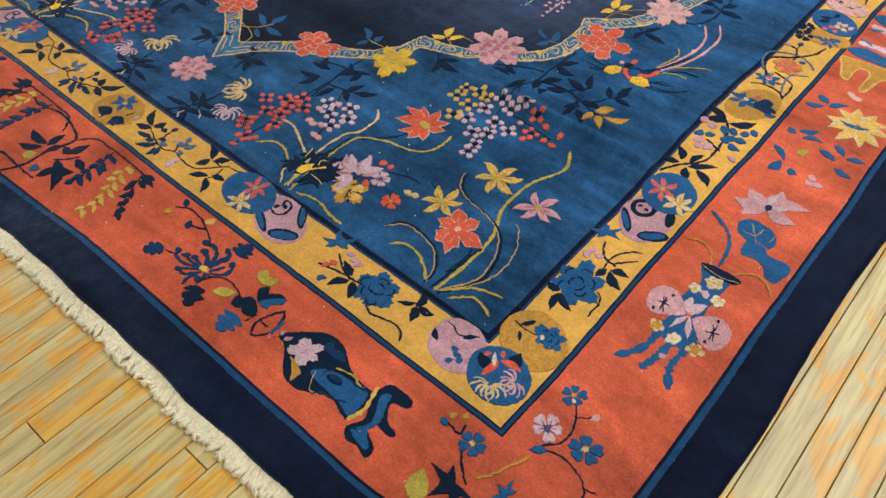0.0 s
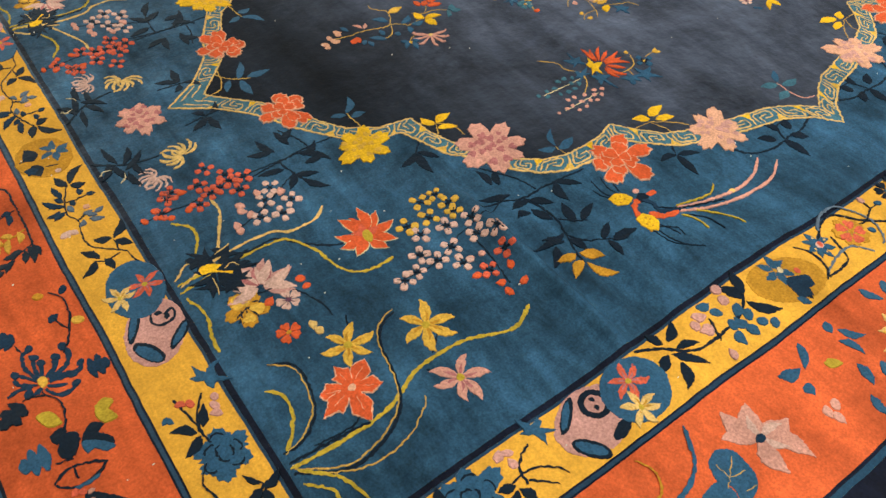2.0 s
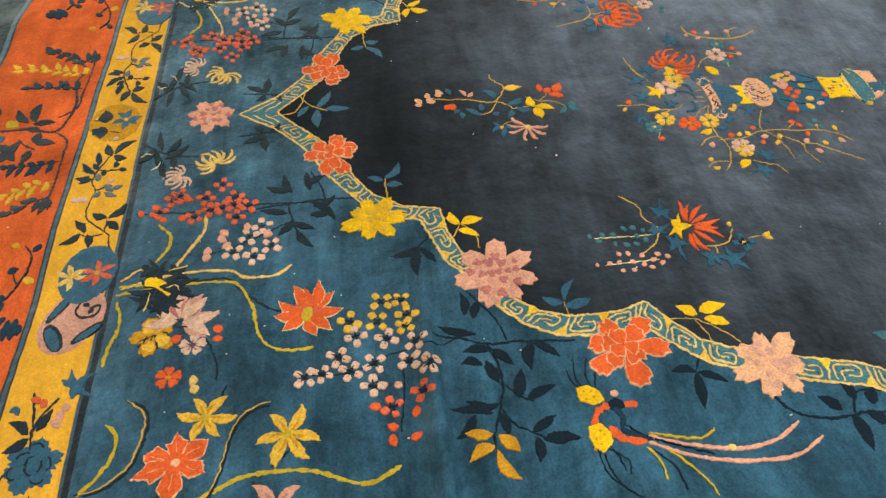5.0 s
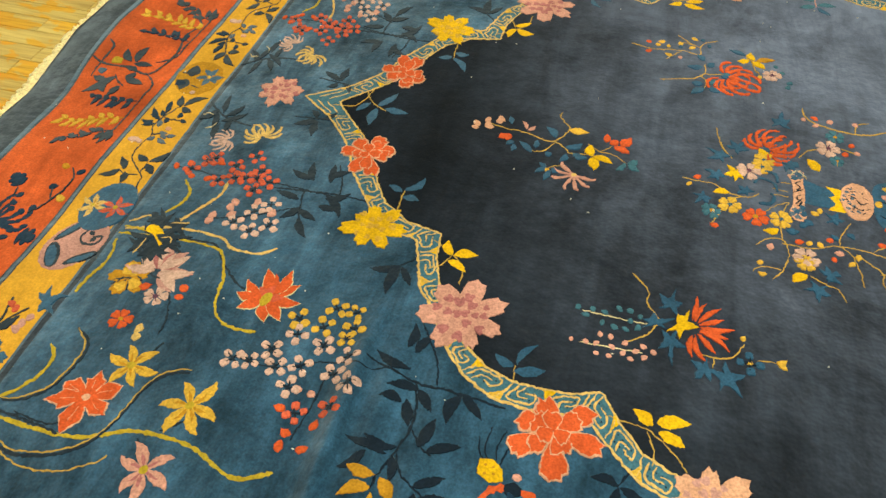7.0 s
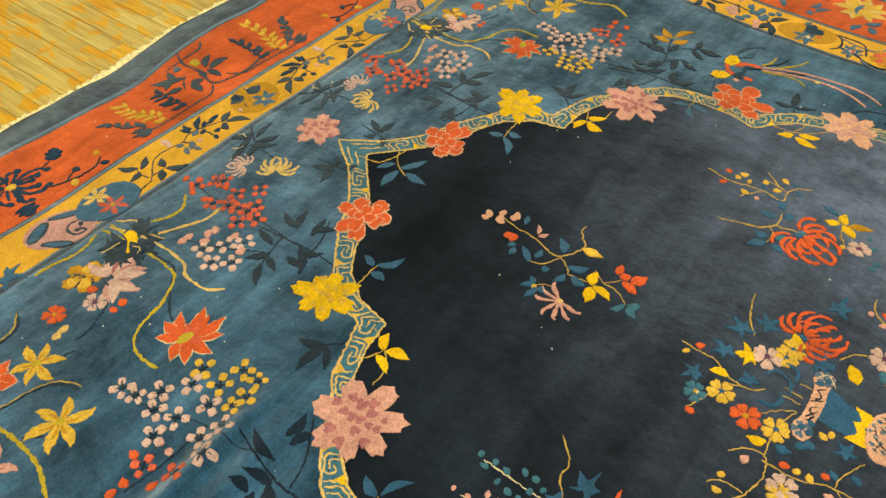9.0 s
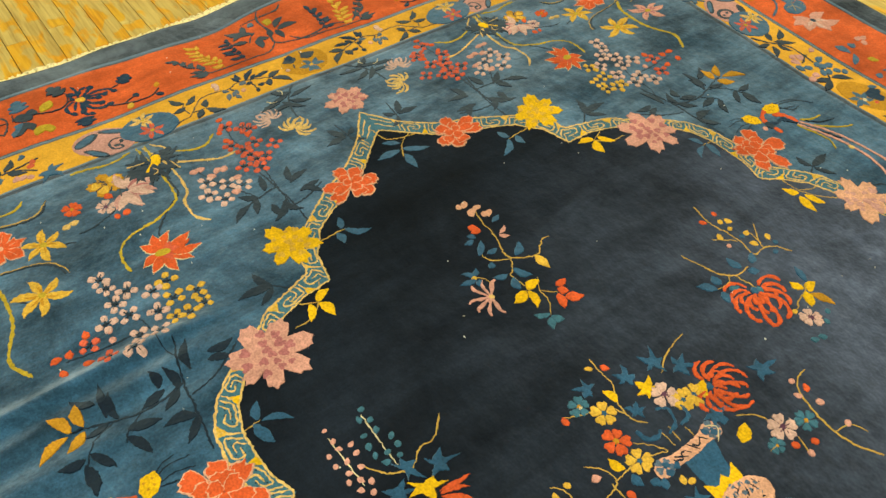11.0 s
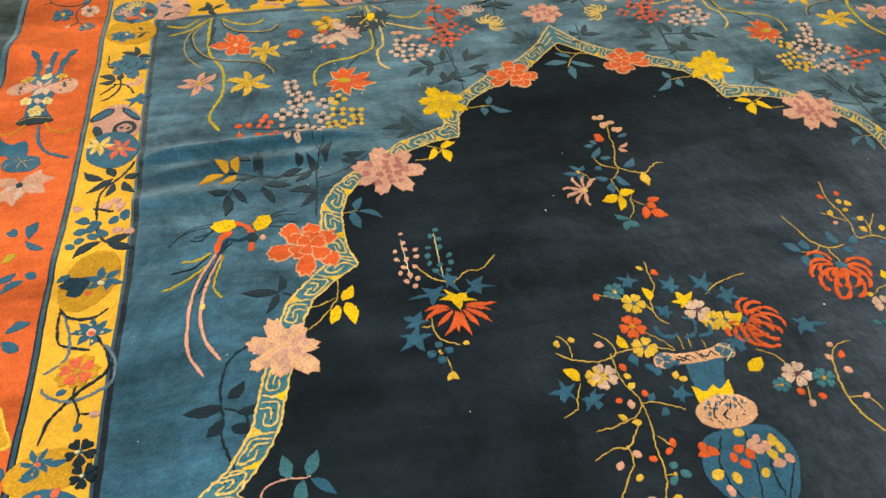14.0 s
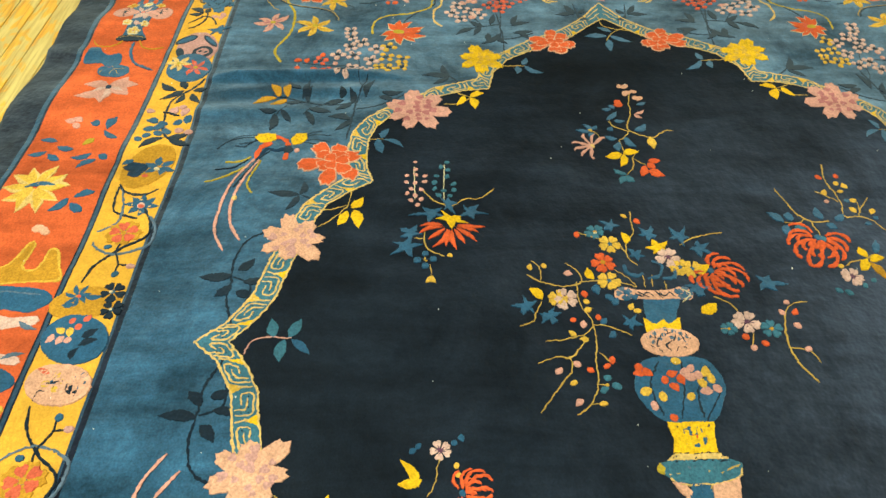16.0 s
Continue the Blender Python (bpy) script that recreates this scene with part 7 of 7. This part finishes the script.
m.stem(INK, 0.0040, [(1.372, 0.992), (1.403, 0.973), (1.429, 0.956)])
m.blob(SALMON, [(1.17, 0.855), (1.162, 0.872), (1.168, 0.9), (1.168, 0.946), (1.16, 0.972), (1.17, 0.99), (1.189, 0.984), (1.187, 0.96), (1.19, 0.92), (1.186, 0.885), (1.191, 0.866), (1.184, 0.853)])
m.blossoms(GREYBLUE, 0.019, [(1.176, 0.871), (1.175, 0.976)], 5)
m.stem(INK, 0.004, [(1.174, 0.89), (1.184, 0.9), (1.174, 0.91), (1.184, 0.922)])
m.stem(INK, 0.004, [(1.174, 0.932), (1.183, 0.94), (1.174, 0.95), (1.182, 0.958)])
m.stem(INK, 0.0040, [(1.172, 0.894), (1.185, 0.912)])
m.stem(INK, 0.0040, [(1.169, 0.925), (1.187, 0.936)])
m.dots(BLUE, 0.0079, [(1.174, 0.875), (1.182, 0.887), (1.171, 0.964), (1.182, 0.974), (1.187, 0.871)])
m.stem(CREAM, 0.0030, [(1.164, 0.971), (1.178, 0.985), (1.193, 0.968)])
m.disc(SALMON, (1.281, 0.929), 0.0484, 0.0284, 90)
m.blossoms(GREYBLUE, 0.0158, [(1.273, 0.904), (1.273, 0.952), (1.263, 0.93)])
m.stem(INK, 0.0051, [(1.268, 0.916), (1.287, 0.906), (1.303, 0.914)])
m.stem(INK, 0.0051, [(1.298, 0.935), (1.289, 0.946), (1.293, 0.955)])
m.stem(INK, 0.0051, [(1.287, 0.893), (1.294, 0.902)])
m.stem(INK, 0.0051, [(1.277, 0.93), (1.289, 0.922), (1.298, 0.929)])
m.stem(INK, 0.0051, [(1.261, 0.958), (1.273, 0.965)])
m.stem(INK, 0.0051, [(1.266, 0.941), (1.28, 0.935)])
m.dots(RED, 0.0105, [(1.343, 0.865), (1.339, 0.88), (1.33, 0.867), (1.341, 0.919), (1.354, 0.905), (1.353, 0.932), (1.367, 0.917), (1.422, 0.906)])
m.dots(PINK, 0.0118, [(1.34, 0.941), (1.349, 0.949), (1.346, 0.961), (1.332, 0.952), (1.376, 0.968), (1.37, 0.986), (1.401, 0.88)])
m.dots(GOLD, 0.0118, [(1.338, 0.972), (1.351, 0.981), (1.36, 0.963), (1.375, 0.871), (1.385, 0.896), (1.385, 0.941), (1.318, 0.93)])
m.add(YELLOW, refine([(1.431, 0.894), (1.431, 0.967), (1.458, 0.96), (1.483, 0.961), (1.484, 0.894), (1.458, 0.9)], 0.01))
m.blossoms(BLUE, 0.026, [(1.457, 0.931)], 5)
m.disc(RED, (1.457, 0.931), 0.006, 0.006)
m.dots(NAVY, 0.005, [(1.437, 0.908), (1.437, 0.955), (1.476, 0.905), (1.476, 0.954)])
m.add(CREAMGOLD, refine([(1.484, 0.894), (1.483, 0.962), (1.493, 0.975), (1.494, 0.882)], 0.01))
for k in range(6):
    m.stem(INK, 0.0055, [(1.489, 0.891 + 0.0145 * k), (1.489, 0.9 + 0.0145 * k)])
m.stem(INK, 0.0035, [(1.4835, 0.893), (1.483, 0.963)])
m.stem(INK, 0.0035, [(1.4955, 0.88), (1.4955, 0.977)])
m.add(TEAL, refine([(1.498, 0.873), (1.494, 0.882), (1.493, 0.975), (1.501, 0.992), (1.522, 0.983), (1.531, 0.949), (1.529, 0.892), (1.516, 0.876)], 0.01))
m.stem(TAN, 0.0040, [(1.5, 0.874), (1.515, 0.895), (1.509, 0.929), (1.516, 0.953), (1.501, 0.99)])
m.blob(GREYBLUE, [(1.503, 0.91), (1.505, 0.95), (1.512, 0.944), (1.511, 0.915)])
m.stem(CREAMGOLD, 0.003, [(1.5, 0.877), (1.529, 0.893), (1.531, 0.948), (1.521, 0.982), (1.502, 0.991)])
m.dots(OLIVE, 0.0092, [(1.507, 0.873)])
m.add(SALMON, refine([(1.527, 0.884), (1.529, 0.9), (1.549, 0.916), (1.56, 0.908), (1.544, 0.895)], 0.01))
m.add(SALMON, refine([(1.534, 0.942), (1.523, 0.983), (1.557, 0.977), (1.557, 0.939)], 0.01))
m.add(BLUE, refine([(1.531, 0.912), (1.532, 0.939), (1.574, 0.939), (1.574, 0.895)], 0.01))
m.stem(TAN, 0.0040, [(1.532, 0.924), (1.574, 0.919)])
m.stem(TAN, 0.0040, [(1.532, 0.939), (1.574, 0.933)])
m.done(0.0012, "blue flowered vase with a yellow neck")

# ---- fringe ----
def fringe(x, way):
    """Twisted cotton ends, bent and pressed to one side, along one end of the rug."""
    rnd = random.Random(7)
    verts, faces = [], []
    y = -BANDS[5] - 0.004
    lean = 0.0
    while y < WIDTH + BANDS[5]:
        lean = 0.8 * lean + rnd.uniform(-0.35, 0.4)
        long, wide = rnd.uniform(0.028, 0.038), rnd.uniform(0.0046, 0.0068)
        wx, wy = weave(x, y)
        z0 = max(FLOOR_Z + 0.004, lie(wx, wy) - 0.011)
        base, sides, steps = len(verts), 5, 5
        curl = rnd.uniform(-0.9, 0.9)
        for s in range(steps + 1):
            t = s / steps
            px = wx - way * (0.001 - long * t * math.cos(0.5 * lean * t)) * 1.0
            py = wy + long * t * (0.45 * lean + 0.5 * curl * t)
            pz = z0 + (FLOOR_Z + 0.0035 - z0) * min(1, t * 1.7) + 0.003 * math.sin(3.1 * t) * rnd.random()
            r = wide * (1.0 - 0.3 * t) * (1 + 0.18 * math.sin(s * 2.6 + curl * 5))
            for k in range(sides):
                a = 6.2832 * k / sides + s * 0.7
                verts.append((px, py + r * math.cos(a), pz + r * math.sin(a)))
        for s in range(steps):
            for k in range(sides):
                faces.append((base + s * sides + k, base + s * sides + (k + 1) % sides, base + (s + 1) * sides + (k + 1) % sides, base + (s + 1) * sides + k))
        faces.append(tuple(base + steps * sides + k for k in range(sides)))
        y += rnd.uniform(0.0026, 0.0044)
    ob = part("fringe", mesh_of("fringe", verts, faces, [COTTON], smooth=True), rug, "cream cotton fringe")
    tagged(ob, kind="stuff")


fringe(-BANDS[5], -1)
fringe(LENGTH + BANDS[5], 1)

# ---- floor boards ----
floor = tagged(new("floor", solid("floor", [(X0 - T, Y0 - T, FLOOR_Z - 0.15, X1 + T, Y1 + T, FLOOR_Z - 0.012)], GAP)),
               "worn strip oak floor with patchy orange varnish", "floor", kind="structure")
BOARD = 0.0543


def board_shape(length):
    """A board, its upper edges eased; origin at one end."""
    g, e, w = 0.0008, 0.001, BOARD
    v = [(g, g, -0.012), (length - g, g, -0.012), (length - g, w - g, -0.012), (g, w - g, -0.012),
         (g, g, -e), (length - g, g, -e), (length - g, w - g, -e), (g, w - g, -e),
         (g + e, g + e, 0), (length - g - e, g + e, 0), (length - g - e, w - g - e, 0), (g + e, w - g - e, 0)]
    f = [(3, 2, 1, 0)]
    for k in (0, 4):
        f += [(k + i, k + (i + 1) % 4, k + 4 + (i + 1) % 4, k + 4 + i) for i in range(4)]
    return v, f + [(8, 9, 10, 11)]


LENGTHS = (0.34, 0.47, 0.6, 0.78, 0.95, 1.2)
SHARED = [mesh_of("plank", *board_shape(l), [OAK]) for l in LENGTHS]
rnd = random.Random(11)
rest_v, rest_f, made = [], [], 0
y = 0.44 - 71 * BOARD
while y + BOARD < Y1 + T:
    x = X0 - T + 0.01
    while x < X1 + T - 0.02:
        k = rnd.randrange(6)
        if x < X0 or x + LENGTHS[k] > X1 + T - 0.02:
            k = 6
        l = LENGTHS[k] if k < 6 else min(rnd.uniform(0.2, 1.1), X1 + T - 0.01 - x)
        by_end = -1.35 < x + l and x < -0.36 and -0.7 < y < 1.9
        by_side = -1.2 < y < -0.36 and -0.9 < x + l and x < 1.6
        if (by_end or by_side) and made < 300 and k < 6:
            ob = part("plank", SHARED[k], floor)
            ob.location = (x, y, FLOOR_Z + rnd.uniform(-0.0004, 0.0003))
            made += 1
        else:
            v, f = board_shape(l)
            rest_f += [tuple(i + len(rest_v) for i in q) for q in f]
            rest_v += [(a + x, b + y, c + FLOOR_Z) for a, b, c in v]
        x += l
    y += BOARD
far = part("planks", mesh_of("planks", rest_v, rest_f, [OAK]), floor)
tagged(far, kind="stuff")

# ---- lint caught on the pile ----
rnd = random.Random(5)
lint_v, lint_f = [], []
for _ in range(120):
    cx, cy = rnd.uniform(-0.35, 2.0), rnd.uniform(-0.3, 1.7)
    size, spin = rnd.uniform(0.0008, 0.0024), rnd.uniform(0, 6)
    z = lie(cx, cy) + 0.0034
    base = len(lint_v)
    for k in range(6):
        a, q = 6.2832 * k / 6 + spin, size * rnd.uniform(0.5, 1.3)
        lint_v.append((cx + q * math.cos(a), cy + q * 0.6 * math.sin(a), z - 0.002))
    lint_v += [(cx, cy, z + 0.0006), (cx, cy, z - 0.003)]
    for k in range(6):
        lint_f += [(base + k, base + (k + 1) % 6, base + 6), (base + (k + 1) % 6, base + k, base + 7)]
tagged(new("lint", mesh_of("lint", lint_v, lint_f, [LINT])), "small white specks of lint caught on the rug", "lint", kind="stuff")
